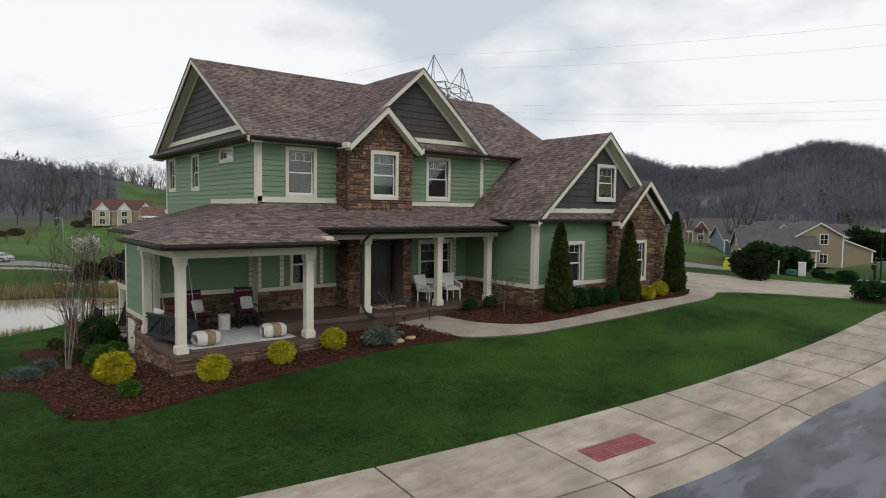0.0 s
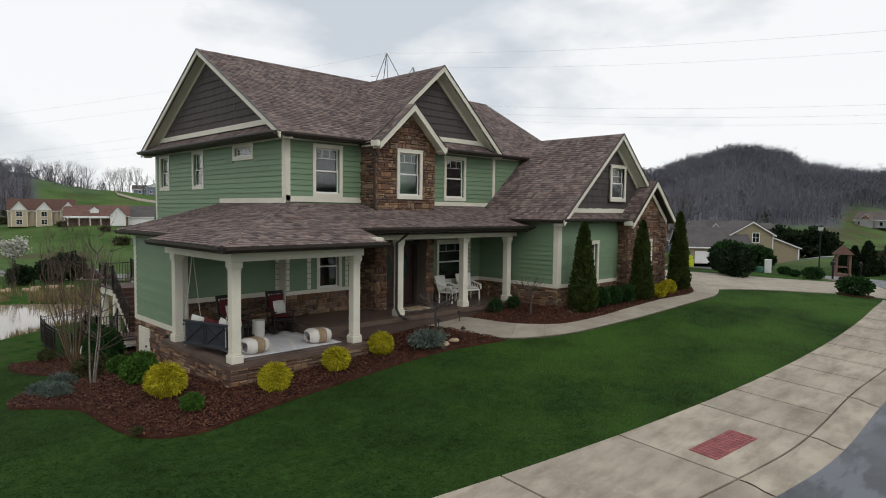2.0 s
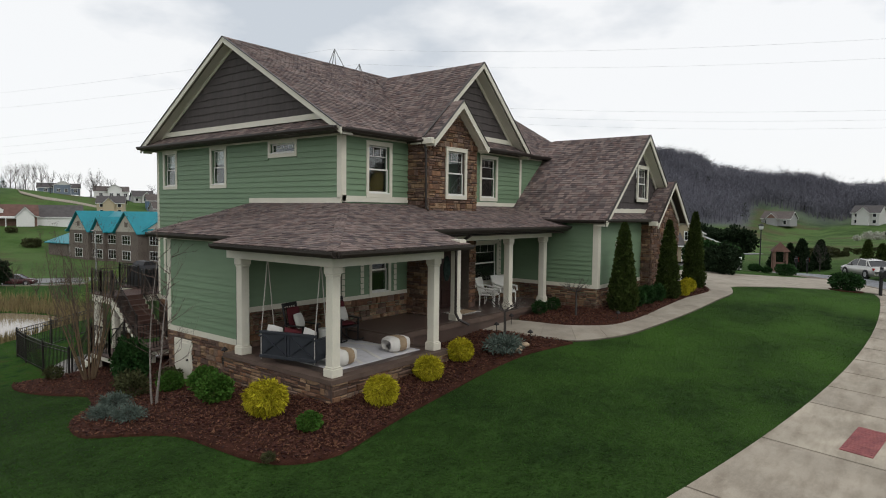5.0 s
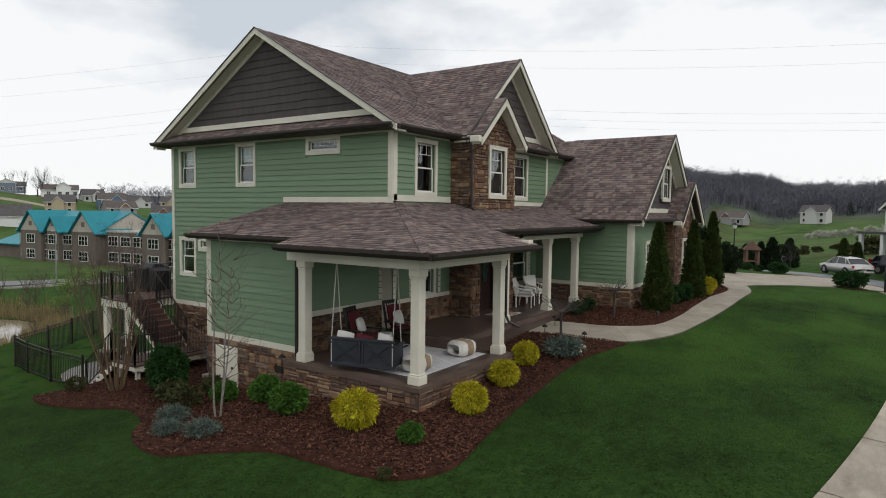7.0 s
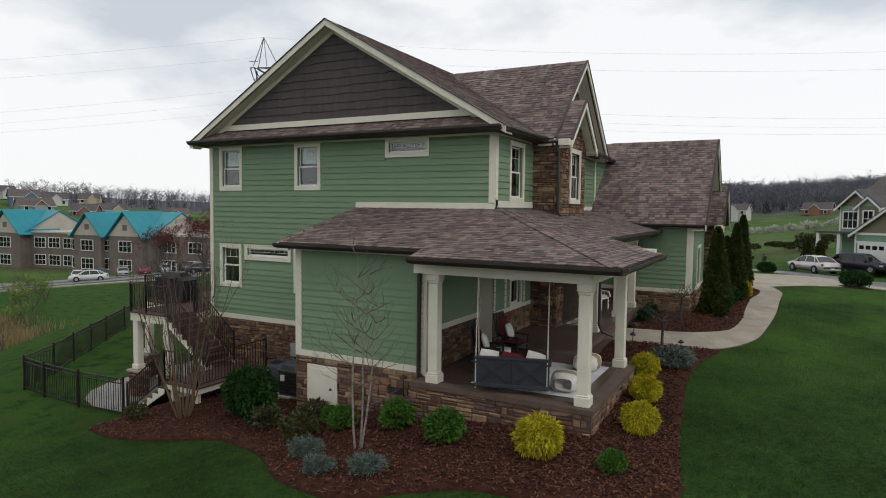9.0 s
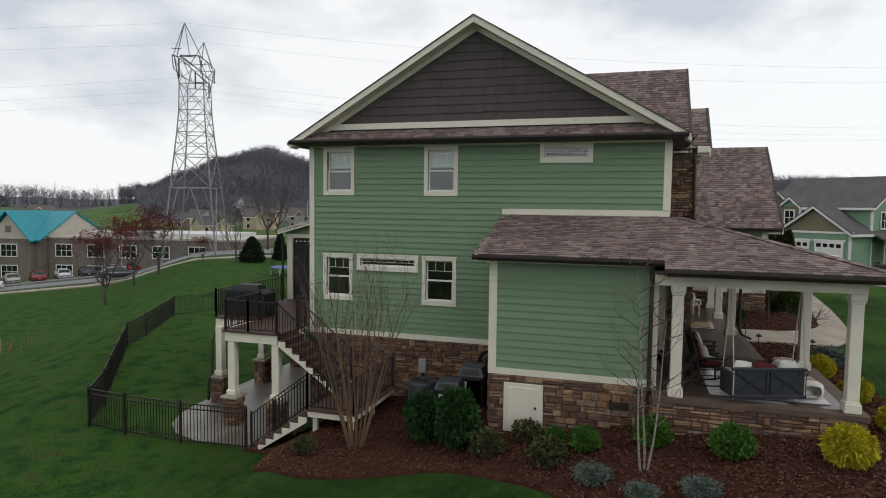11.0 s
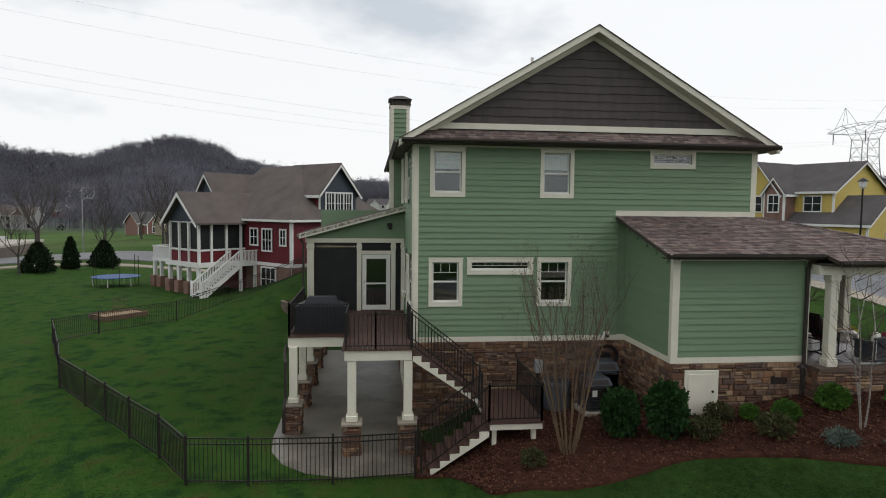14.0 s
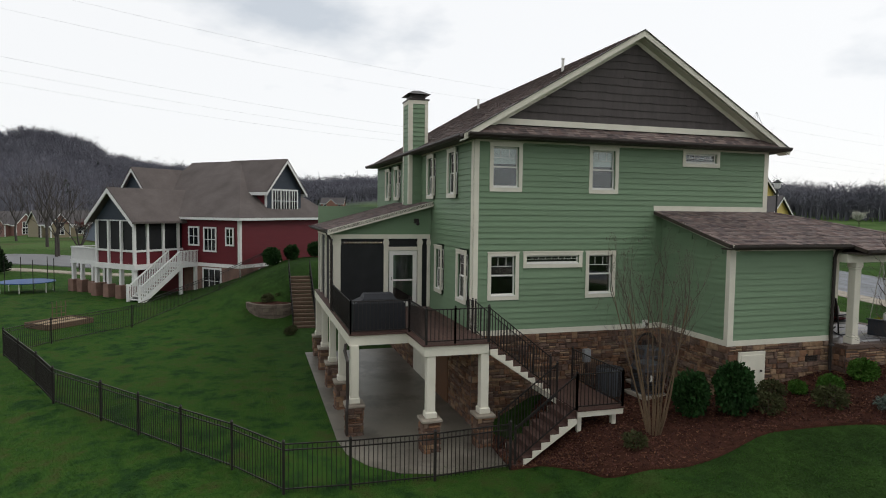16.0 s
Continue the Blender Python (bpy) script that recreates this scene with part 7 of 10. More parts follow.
# ---- fence round the back yard ----
fence = thing("metal_fence", "black-brown metal picket fence round the back yard", "fence")
f_line = [(-3.42, 10.95), (-3.58, 13.0), (-3.5, 15.05), (-3.33, 16.57), (-1.6, 17.75), (0.0, 19.1), (1.6, 20.4), (3.2, 21.7), (5.5, 23.6), (8.0, 24.8), (10.7, 26.2), (13.4, 27.6), (15.7, 26.4), (19.2, 23.5), (24.6, 19.3), (28.5, 16.5)]
FH = 1.18
rest = Geo()
made = 0
for (ax, ay), (bx, by) in zip(f_line, f_line[1:]):
    L = math.dist((ax, ay), (bx, by))
    za, zb = land(ax, ay), land(bx, by)
    part("fence_post", Geo().box(ax - 0.03, ax + 0.03, ay - 0.03, ay + 0.03, za - 0.1, za + FH + 0.06).lathe([(0.0, 0), (0.045, 0.02), (0.0, 0.07)], 6, Matrix.Translation((ax, ay, za + FH + 0.05))), IRON, fence)
    for k in (0.12, FH - 0.14, FH):
        part("fence_rail", Geo().tube([(ax, ay, za + k), (bx, by, zb + k)], 0.02, 4), IRON, fence)
    n = int(L / 0.105)
    for i in range(1, n):
        t = i / n
        x, y, z = ax + (bx - ax) * t, ay + (by - ay) * t, za + (zb - za) * t
        if made < 250:
            part("picket", Geo().box(x - 0.008, x + 0.008, y - 0.008, y + 0.008, z + 0.05, z + FH), IRON, fence)
            made += 1
        else:
            rest.box(x - 0.008, x + 0.008, y - 0.008, y + 0.008, z + 0.05, z + FH)
tagged(part("picket_run", rest, IRON, fence), kind="stuff")

# raised bed, retaining wall and timber steps behind
TIMBER = mat("weathered_timber", (0.12, 0.08, 0.054), 0.85, var=0.3, scale=4, fine=30, bump=0.3, stretch=(0.5, 4, 4))
zb = land(20, 28.4)
rb = thing("raised_bed", "timber raised garden bed with a white trellis", "garden bed", (20.9, 27.4, zb), -40)
rb.scale = (0.58, 0.75, 0.9)
for a in (-1, 1):
    part("side_board", Geo().cbox(-2.3, 2.3, a * 1.2 - 0.06, a * 1.2 + 0.06, 0, 0.32, 0.015), TIMBER, rb)
    part("end_board", Geo().cbox(a * 2.3 - 0.06, a * 2.3 + 0.06, -1.14, 1.14, 0, 0.32, 0.015), TIMBER, rb)
part("soil", Geo().box(-2.24, 2.24, -1.14, 1.14, 0, 0.24), TANC, rb)
for i in range(4):
    part("trellis_stake", Geo().tube([(0.1 + i * 0.45, 0.9, 0.2), (0.1 + i * 0.45, 0.9, 1.35)], 0.03, 4), TIMBER, rb)
for z in (0.6, 1.0):
    part("trellis_bar", Geo().tube([(0.0, 0.9, z), (1.6, 0.9, z)], 0.025, 4), TIMBER, rb)
tr = thing("trampoline", "round blue trampoline on steel legs", "trampoline", (37.1, 33.8, land(37.1, 33.8)))
part("ring_pad", Geo().lathe([(1.55, 0.78), (1.9, 0.78), (1.92, 0.83), (1.55, 0.83)], 24), mat("blue_pad", (0.02, 0.07, 0.22), 0.5, bump=0.0), tr)
part("bed", Geo().lathe([(0.0, 0.8), (1.56, 0.8), (1.56, 0.81), (0, 0.81)], 24), IRON, tr)
for i in range(6):
    a = i * 1.047
    part("leg", Geo().tube([(1.75 * math.cos(a), 1.75 * math.sin(a), 0), (1.75 * math.cos(a), 1.75 * math.sin(a), 0.8)], 0.03, 6), WHITE, tr)
for i in range(6):
    a = i * 1.047 + 0.5
    part("net_pole", Geo().tube([(1.85 * math.cos(a), 1.85 * math.sin(a), 0), (1.85 * math.cos(a), 1.85 * math.sin(a), 2.6)], 0.025, 5), IRON, tr)
steps = thing("timber_steps", "dark timber steps climbing the bank behind the house", "steps", (16.9, 14.5, -2.15))
for i in range(14):
    part("tread", Geo().cbox(0.3 * i, 0.3 * i + 0.34, -0.6, 0.6, 0.18 * i, 0.18 * i + 0.16, 0.015), TIMBER, steps)
for s in (-0.62, 0.62):
    railing(steps, (0.1, s, 0.1), (4.1, s, 2.5))
rw = thing("retaining_wall", "curved tan block retaining wall with planting", "retaining wall", (0, 0, 0))
WBL = mat("tan_concrete_block", (0.13, 0.102, 0.08), 0.9, var=0.25, scale=5, fine=40, bump=0.4, objrand=0.2)
for r in range(6):
    for i in range(16):
        a = radians(95 + i * 11 + (5.5 if r % 2 else 0))
        x, y = 20.3 + 1.7 * math.cos(a), 16.0 + 1.5 * math.sin(a)
        part("block", Geo().cbox(-0.16, 0.16, -0.12, 0.12, 0, 0.19, 0.012, pose(x, y, -2.2 + r * 0.2, 0, 0, math.degrees(a) + 90)), WBL, rw)
part("soil", Geo().lathe([(1.6, -2.2), (1.6, -1.1), (0, -1.0)], 20, Matrix.Translation((20.3, 16.0, 0))), MULCH, rw)
for x, y, s in ((19.9, 16.4, 0.9), (20.7, 15.7, 0.8), (15.2, 15.4, 0.7), (16.0, 15.2, 0.6)):
    c = copy_thing(OB, pose(x, y, -1.05 if x > 18 else land(x, y), 0, 0, x * 40))
    c.scale = (s, s, s)

# ---- neighbouring houses ----
DARKROOF = mat("far_brown_shingle", (0.105, 0.088, 0.082), 0.9, var=0.25, scale=0.7, fine=9, bump=0.2)
PANE = mat("far_window_glass", (0.012, 0.014, 0.017), 0.08, var=0.3, scale=0.6, bump=0.0, spec=0.6)
WHITET = mat("white_trim_paint", (0.68, 0.68, 0.66), 0.5, var=0.05, scale=2, bump=0.0)
BRICKT = mat("brown_brick_veneer", (0.20, 0.12, 0.095), 0.9, var=0.3, scale=1.5, fine=20, bump=0.3)


def paint(name, c):
    return mat(name, c, 0.6, var=0.08, scale=1.2, fine=12, bump=0.1, stretch=(1, 1, 6))


def lapped(g, m, u0, u1, v0, v1, lap=0.2, clip=None):
    """Rows of lap siding as one clad face."""
    v = v0
    while v < v1 - 0.02:
        t = min(v1, v + lap)
        a, b = (u0, u1) if clip is None else clip(t)
        a, b = max(a, u0), min(b, u1)
        if b - a > 0.1:
            g.add([(a, v, 0.03), (b, v, 0.03), (b, t, 0.008), (a, t, 0.008), (a, v, 0), (b, v, 0)], [(0, 1, 2, 3), (4, 5, 1, 0)], m)
        v = t
    return g


def far_window(m, u, v, w, h, parent, bars=2, trim=WHITET):
    e = part("window", Geo().box(u - w / 2 - 0.12, u + w / 2 + 0.12, v - 0.12, v, 0.0, 0.07, m).box(u - w / 2 - 0.12, u + w / 2 + 0.12, v + h, v + h + 0.12, 0, 0.07, m)
             .box(u - w / 2 - 0.12, u - w / 2, v, v + h, 0, 0.07, m).box(u + w / 2, u + w / 2 + 0.12, v, v + h, 0, 0.07, m), trim, parent)
    part("pane", Geo().box(u - w / 2, u + w / 2, v, v + h, 0.0, 0.035, m), PANE, e)
    g = Geo()
    for i in range(1, bars):
        x = u - w / 2 + w * i / bars
        g.box(x - 0.03, x + 0.03, v, v + h, 0.03, 0.055, m)
    g.box(u - w / 2, u + w / 2, v + h / 2 - 0.025, v + h / 2 + 0.025, 0.03, 0.055, m)
    part("muntin", g, trim, e)


def gable_block(parent, x0, x1, y0, y1, z0, z1, rise, wallm, gablem=None, axis="x", over=0.4, roofm=None, trim=WHITET, base=None, plain=False):
    """A block with lapped walls and a gabled roof; axis is the way of the ridge."""
    gablem = gablem or wallm
    roofm = roofm or DARKROOF
    part("wall", Geo().box(x0, x1, y0, y1, z0, z1), wallm, parent)
    faces = {"f": (wallframe((0, y0, 0), (1, 0, 0), (0, -1, 0)), x0, x1), "b": (wallframe((0, y1, 0), (-1, 0, 0), (0, 1, 0)), -x1, -x0),
             "l": (wallframe((x0, 0, 0), (0, -1, 0), (-1, 0, 0)), -y1, -y0), "r": (wallframe((x1, 0, 0), (0, 1, 0), (1, 0, 0)), y0, y1)}
    for k, (m, a, b) in () if plain else faces.items():
        part("siding", lapped(Geo(), m, a, b, z0 if base is None else base, z1), wallm, parent)
        for c in (a, b - 0.14):
            part("corner_board", Geo().box(c, c + 0.14, z0, z1, 0.0, 0.05, m), trim, parent)
    if axis == "x":
        mid, half, ends, lo, hi = (y0 + y1) / 2, (y1 - y0) / 2, ("l", "r"), x0 - over, x1 + over
    else:
        mid, half, ends, lo, hi = (x0 + x1) / 2, (x1 - x0) / 2, ("f", "b"), y0 - over, y1 + over
    s = rise / half
    for k in ends:
        m, a, b = faces[k]
        c = (a + b) / 2
        part("gable", Geo().prism([(a, z1), (b, z1), (c, z1 + rise)], -0.1, 0.0, m), gablem, parent)
        if not plain:
            part("siding", lapped(Geo(), m, a, b, z1, z1 + rise, clip=lambda v: (a + (v - z1) / s, b - (v - z1) / s)), gablem, parent)
        for q in (-1, 1):
            e = half + over
            pts = [(c + q * e, z1 - s * over - 0.22), (c, z1 + rise - 0.22), (c, z1 + rise + 0.04), (c + q * e, z1 - s * over + 0.04)]
            part("rake_board", Geo().prism(pts if q < 0 else pts[::-1], over - 0.05, over, m), trim, parent)
    t = 0.14
    for q in (-1, 1):
        e = half + over
        p = [(mid + q * e, z1 - s * over), (mid, z1 + rise), (mid, z1 + rise + t), (mid + q * e, z1 - s * over + t)]
        if axis == "x":
            g = Geo().add([(lo, a, b) for a, b in p] + [(hi, a, b) for a, b in p], [(0, 1, 2, 3), (7, 6, 5, 4), (3, 2, 6, 7), (0, 4, 5, 1), (0, 3, 7, 4), (1, 5, 6, 2)])
        else:
            g = Geo().add([(a, lo, b) for a, b in p] + [(a, hi, b) for a, b in p], [(0, 3, 2, 1), (4, 5, 6, 7), (3, 7, 6, 2), (0, 1, 5, 4), (0, 4, 7, 3), (1, 2, 6, 5)])
        part("roof", g, roofm, parent)
        d = mid + q * e
        if axis == "x":
            part("fascia", Geo().box(lo, hi, d - 0.04, d + 0.04, z1 - s * over - 0.14, z1 - s * over + 0.1), trim, parent)
        else:
            part("fascia", Geo().box(d - 0.04, d + 0.04, lo, hi, z1 - s * over - 0.14, z1 - s * over + 0.1), trim, parent)
    return faces


def hip_block(parent, x0, x1, y0, y1, z0, z1, rise, wallm, over):
    """A block with lapped walls under a hipped roof."""
    part("wall", Geo().box(x0, x1, y0, y1, z0, z1), wallm, parent)
    for m, a, b in ((wallframe((0, y0, 0), (1, 0, 0), (0, -1, 0)), x0, x1), (wallframe((x0, 0, 0), (0, -1, 0), (-1, 0, 0)), -y1, -y0)):
        part("siding", lapped(Geo(), m, a, b, z0, z1), wallm, parent)
        for c in (a, b - 0.16):
            part("corner_board", Geo().box(c, c + 0.16, z0, z1, 0.0, 0.05, m), WHITET, parent)
    a, b, c, d = x0 - over, x1 + over, y0 - over, y1 + over
    xm, h = (a + b) / 2, (b - a) / 2
    p = [(a, c, z1), (b, c, z1), (b, d, z1), (a, d, z1), (xm, c + h, z1 + rise), (xm, d - 1.0, z1 + rise)]
    for f in ((0, 1, 4), (1, 2, 5, 4), (2, 3, 5), (3, 0, 4, 5)):
        q = [p[i] for i in f]
        k = len(q)
        part("roof", Geo().add(q + [(x, y, z + 0.14) for x, y, z in q], [tuple(range(k))[::-1], tuple(range(k, 2 * k))] + [(i, (i + 1) % k, k + (i + 1) % k, k + i) for i in range(k)]), DARKROOF, parent)
    for g in (Geo().box(a, b, c - 0.03, c + 0.03, z1 - 0.06, z1 + 0.12), Geo().box(a - 0.03, a + 0.03, c, d, z1 - 0.06, z1 + 0.12)):
        part("fascia", g, WHITET, parent)


# red house across the back yard
RED = paint("deep_red_siding", (0.115, 0.012, 0.018))
SLATE = paint("slate_blue_siding", (0.035, 0.045, 0.06))
red = thing("red_house", "deep red house with white trim and slate gables", "house", (28.5, 17.6, -2.1), -45)
hip_block(red, 0, 10.2, 0.7, 12, 0, 5.7, 4.5, RED, 0.45)
f = wallframe((0, 0.7, 0), (1, 0, 0), (0, -1, 0))
lft = wallframe((0, 0, 0), (0, -1, 0), (-1, 0, 0))
for m, a, b in ((f, 0, 10.2), (lft, -6.4, -0.7)):
    part("stone_base", Geo().box(a, b, 0, 2.2, 0.03, 0.08, m), BRICKT, red)
    part("band", Geo().box(a, b, 2.2, 2.45, 0.03, 0.1, m), WHITET, red)
far_window(at(lft, 0.06), -1.6, 3.9, 0.6, 1.1, red)
far_window(at(lft, 0.06), -3.6, 3.4, 1.1, 1.6, red, 3)
far_window(at(lft, 0.06), -5.3, 3.8, 0.9, 1.2, red)
far_window(at(lft, 0.09), -3.4, 0.3, 1.7, 1.7, red, 3)
far_window(at(f, 0.09), 2.4, 0.7, 1.1, 1.3, red)
gable_block(red, 3.2, 7.0, 1.2, 6.5, 5.6, 8.1, 2.15, RED, SLATE, "y", 0.4)
part("dormer_face", Geo().box(3.22, 6.98, 1.12, 1.2, 5.65, 8.1), SLATE, red)
for i in (-1, 0, 1):
    far_window(wallframe((0, 1.11, 0), (1, 0, 0), (0, -1, 0)), 5.1 + i * 0.95, 6.3, 0.8, 1.6, red, 3)
gable_block(red, -0.2, 5.0, 9.2, 14.2, 2.0, 6.6, 2.9, RED, SLATE, "x", 0.4)
# its screened porch on posts
part("porch_deck", Geo().box(-4.3, 0, 6.3, 11.2, 2.1, 2.45), WHITET, red)
part("porch_roof_core", Geo().box(-4.1, 0, 6.6, 10.9, 5.5, 5.6), WHITET, red)
part("porch_screen", Geo().box(-3.95, 0, 6.7, 10.8, 3.4, 5.5), MESH, red)
part("porch_panel", Geo().box(-4.0, 0, 6.65, 10.85, 2.45, 3.4), RED, red)
for i in range(4):
    y = 6.65 + i * 1.4
    part("porch_post", Geo().box(-4.12, -3.94, y - 0.09, y + 0.09, 2.45, 5.5), WHITET, red)
    part("deck_post", Geo().box(-4.2, -3.95, y - 0.12, y + 0.12, 0.9, 2.1), WHITET, red)
    part("pier", Geo().cbox(-4.4, -3.75, y - 0.32, y + 0.32, -0.1, 0.95, 0.03), BRICKT, red)
for i in range(3):
    x = -3.0 + i * 1.3
    part("porch_post", Geo().box(x - 0.09, x + 0.09, 6.56, 6.74, 2.45, 5.5), WHITET, red)
part("porch_rail", Geo().box(-4.08, 0, 6.58, 6.7, 3.32, 3.46).box(-4.08, -3.96, 6.7, 10.9, 3.32, 3.46), WHITET, red)
for q in (-1, 1):
    p = [(8.75 + q * 2.65, 5.35), (8.75, 7.75), (8.75, 7.9), (8.75 + q * 2.65, 5.5)]
    part("roof", Geo().add([(-4.6, a, b) for a, b in p] + [(2.5, a, b) for a, b in p], [(0, 1, 2, 3), (7, 6, 5, 4), (3, 2, 6, 7), (0, 4, 5, 1), (0, 3, 7, 4), (1, 5, 6, 2)]), DARKROOF, red)
    mm = wallframe((-4.0, 0, 0), (0, -1, 0), (-1, 0, 0))
    pts = [(-8.75 + q * 2.65, 5.15), (-8.75, 7.5), (-8.75, 7.82), (-8.75 + q * 2.65, 5.45)]
    part("rake_board", Geo().prism(pts if q < 0 else pts[::-1], 0.55, 0.62, mm), WHITET, red)
part("gable", Geo().prism([(-10.9, 5.55), (-6.6, 5.55), (-8.75, 7.5)], 0, 0.1, wallframe((-4.0, 0, 0), (0, -1, 0), (-1, 0, 0))), SLATE, red)
# its open deck and stairs
part("side_deck", Geo().box(-3.2, 0.0, 11.2, 15.5, 2.1, 2.4), WHITET, red)
for y in (11.4, 12.8, 14.2, 15.3):
    part("deck_post", Geo().box(-3.2, -2.95, y - 0.12, y + 0.12, 0.8, 2.1), WHITET, red)
    part("pier", Geo().cbox(-3.4, -2.75, y - 0.32, y + 0.32, -0.1, 0.85, 0.03), BRICKT, red)
part("deck_rail", Geo().box(-3.2, -3.1, 11.2, 15.5, 3.3, 3.4).box(-3.2, 0, 15.4, 15.5, 3.3, 3.4), WHITET, red)
for i in range(36):
    part("baluster", Geo().box(-3.18, -3.12, 11.25 + i * 0.118, 11.30 + i * 0.118, 2.4, 3.3), WHITET, red)
part("stair_landing", Geo().box(-1.6, 0, 4.9, 6.3, 2.15, 2.45), WHITET, red)
for x in (-1.5, -0.2):
    part("deck_post", Geo().box(x - 0.1, x + 0.1, 4.95, 5.15, 0, 2.15), WHITET, red)
for i in range(12):
    part("tread", Geo().box(-1.6 - 0.27 * (i + 1), -1.6 - 0.27 * i, 4.95, 6.2, 2.25 - 0.19 * i - 0.05, 2.25 - 0.19 * i), WHITET, red)
for y in (4.95, 6.2):
    part("stringer", Geo().prism([(-4.9, -0.1), (-4.6, -0.1), (-1.6, 2.0), (-1.6, 2.35), (-4.9, 0.1)], -0.05, 0.05, wallframe((0, y, 0), (1, 0, 0), (0, -1, 0))), WHITET, red)
    part("handrail", Geo().tube([(-1.6, y, 3.35), (-4.85, y, 1.05)], 0.06, 4), WHITET, red)
    for i in range(25):
        t = i / 24
        part("baluster", Geo().box(-1.6 - 3.25 * t - 0.025, -1.6 - 3.25 * t + 0.025, y - 0.025, y + 0.025, 2.3 - 2.25 * t, 3.35 - 2.3 * t), WHITET, red)
    part("newel", Geo().box(-5.0, -4.85, y - 0.08, y + 0.08, -0.1, 1.2), WHITET, red)
part("stair_rail", Geo().box(-1.55, 0, 4.92, 4.98, 3.3, 3.38), WHITET, red)
for i in range(12):
    part("baluster", Geo().box(-1.5 + i * 0.125, -1.45 + i * 0.125, 4.93, 4.97, 2.45, 3.3), WHITET, red)
for x, y in ((5.2, 3.2), (4.0, 2.4), (7.5, 4.0)):
    part("vent_pipe", Geo().lathe([(0.07, 0), (0.07, 0.55), (0, 0.55)], 8, Matrix.Translation((x, y, 5.7 + y * 0.62))), WHITET, red)
for x, y, s in ((1.4, -1.0, 1.3), (3.4, -1.1, 1.1), (6.0, -1.2, 1.2)):
    p = red.matrix_world @ Vector((x, y, 0))
    plant(RH, p.x, p.y, s * 0.8, x * 30)

# green house across the street
GRN2 = paint("pale_green_siding", (0.17, 0.29, 0.19))
OLIVE = paint("olive_shake", (0.17, 0.15, 0.10))
gh = thing("green_neighbour_house", "pale green house with white double garage doors", "house", (57.3, -11.9, -0.35), -134)
GR2 = mat("grey_far_shingle", (0.085, 0.078, 0.078), 0.9, var=0.2, scale=0.8, fine=8, bump=0.2)
gable_block(gh, 0.5, 10.9, 1.5, 11.4, 0, 5.7, 2.95, GRN2, GRN2, "x", 0.4, GR2)
gable_block(gh, 4.1, 10.9, -2.0, 4.0, 0, 3.25, 2.4, GRN2, OLIVE, "y", 0.4, GR2)
gable_block(gh, 0.3, 3.9, 0.6, 6, 0, 5.7, 1.5, GRN2, OLIVE, "y", 0.4, GR2)
gable_block(gh, 2.5, 4.7, 0.2, 4, 3.6, 5.7, 0.9, OLIVE, GRN2, "y", 0.3, GR2)
gside = wallframe((10.9, 0, 0), (0, 1, 0), (1, 0, 0))
for u, w in ((3.6, 1.2), (7.2, 0.8), (9.6, 0.8)):
    far_window(at(gside, 0.04), u, 3.6, w, 1.5, gh, 2)
part("side_roof", Geo().add([(10.9, 1.2, 3.3), (12.2, 1.2, 2.6), (12.2, 6.5, 2.6), (10.9, 6.5, 3.3), (10.9, 1.2, 3.15), (12.2, 1.2, 2.45), (12.2, 6.5, 2.45), (10.9, 6.5, 3.15)], [(0, 1, 2, 3), (7, 6, 5, 4), (0, 4, 5, 1), (1, 5, 6, 2), (2, 6, 7, 3)]), GR2, gh)


def garage_door(m, c, parent):
    gd_ = part("garage_door", Geo().box(c - 1.35, c + 1.35, 0.02, 2.3, 0.02, 0.08, m), WHITET, parent, "white panelled garage door with small panes")
    for i in range(4):
        part("pane", Geo().box(c - 1.15 + i * 0.62, c - 0.72 + i * 0.62, 1.75, 2.1, 0.07, 0.095, m), PANE, gd_)
        for j in range(3):
            part("panel", Geo().cbox(c - 1.2 + i * 0.62, c - 0.67 + i * 0.62, 0.15 + j * 0.52, 0.55 + j * 0.52, 0.075, 0.095, 0.01, m), WHITET, gd_)
    part("door_trim", Geo().box(c - 1.5, c + 1.5, 2.3, 2.48, 0.0, 0.1, m), WHITET, parent)


gfr = wallframe((0, -2.0, 0), (1, 0, 0), (0, -1, 0))
garage_door(at(gfr, 0.03), 5.8, gh)
garage_door(at(gfr, 0.03), 9.0, gh)
part("band", Geo().box(3.8, 11.2, 3.05, 3.25, 0.0, 0.1, gfr), WHITET, gh)
far_window(at(wallframe((0, 0.6, 0), (1, 0, 0), (0, -1, 0)), 0.03), 1.5, 3.6, 1.5, 1.5, gh, 3)
far_window(at(wallframe((0, 0.2, 0), (1, 0, 0), (0, -1, 0)), 0.04), 3.6, 3.8, 0.9, 1.4, gh, 2)
part("porch_roof", Geo().box(-0.6, 3.4, -1.6, 0.6, 3.05, 3.25), GR2, gh)
for x in (-0.3, 2.0):
    part("porch_post", Geo().box(x - 0.16, x + 0.16, -1.5, -1.2, 0, 3.05), WHITET, gh)

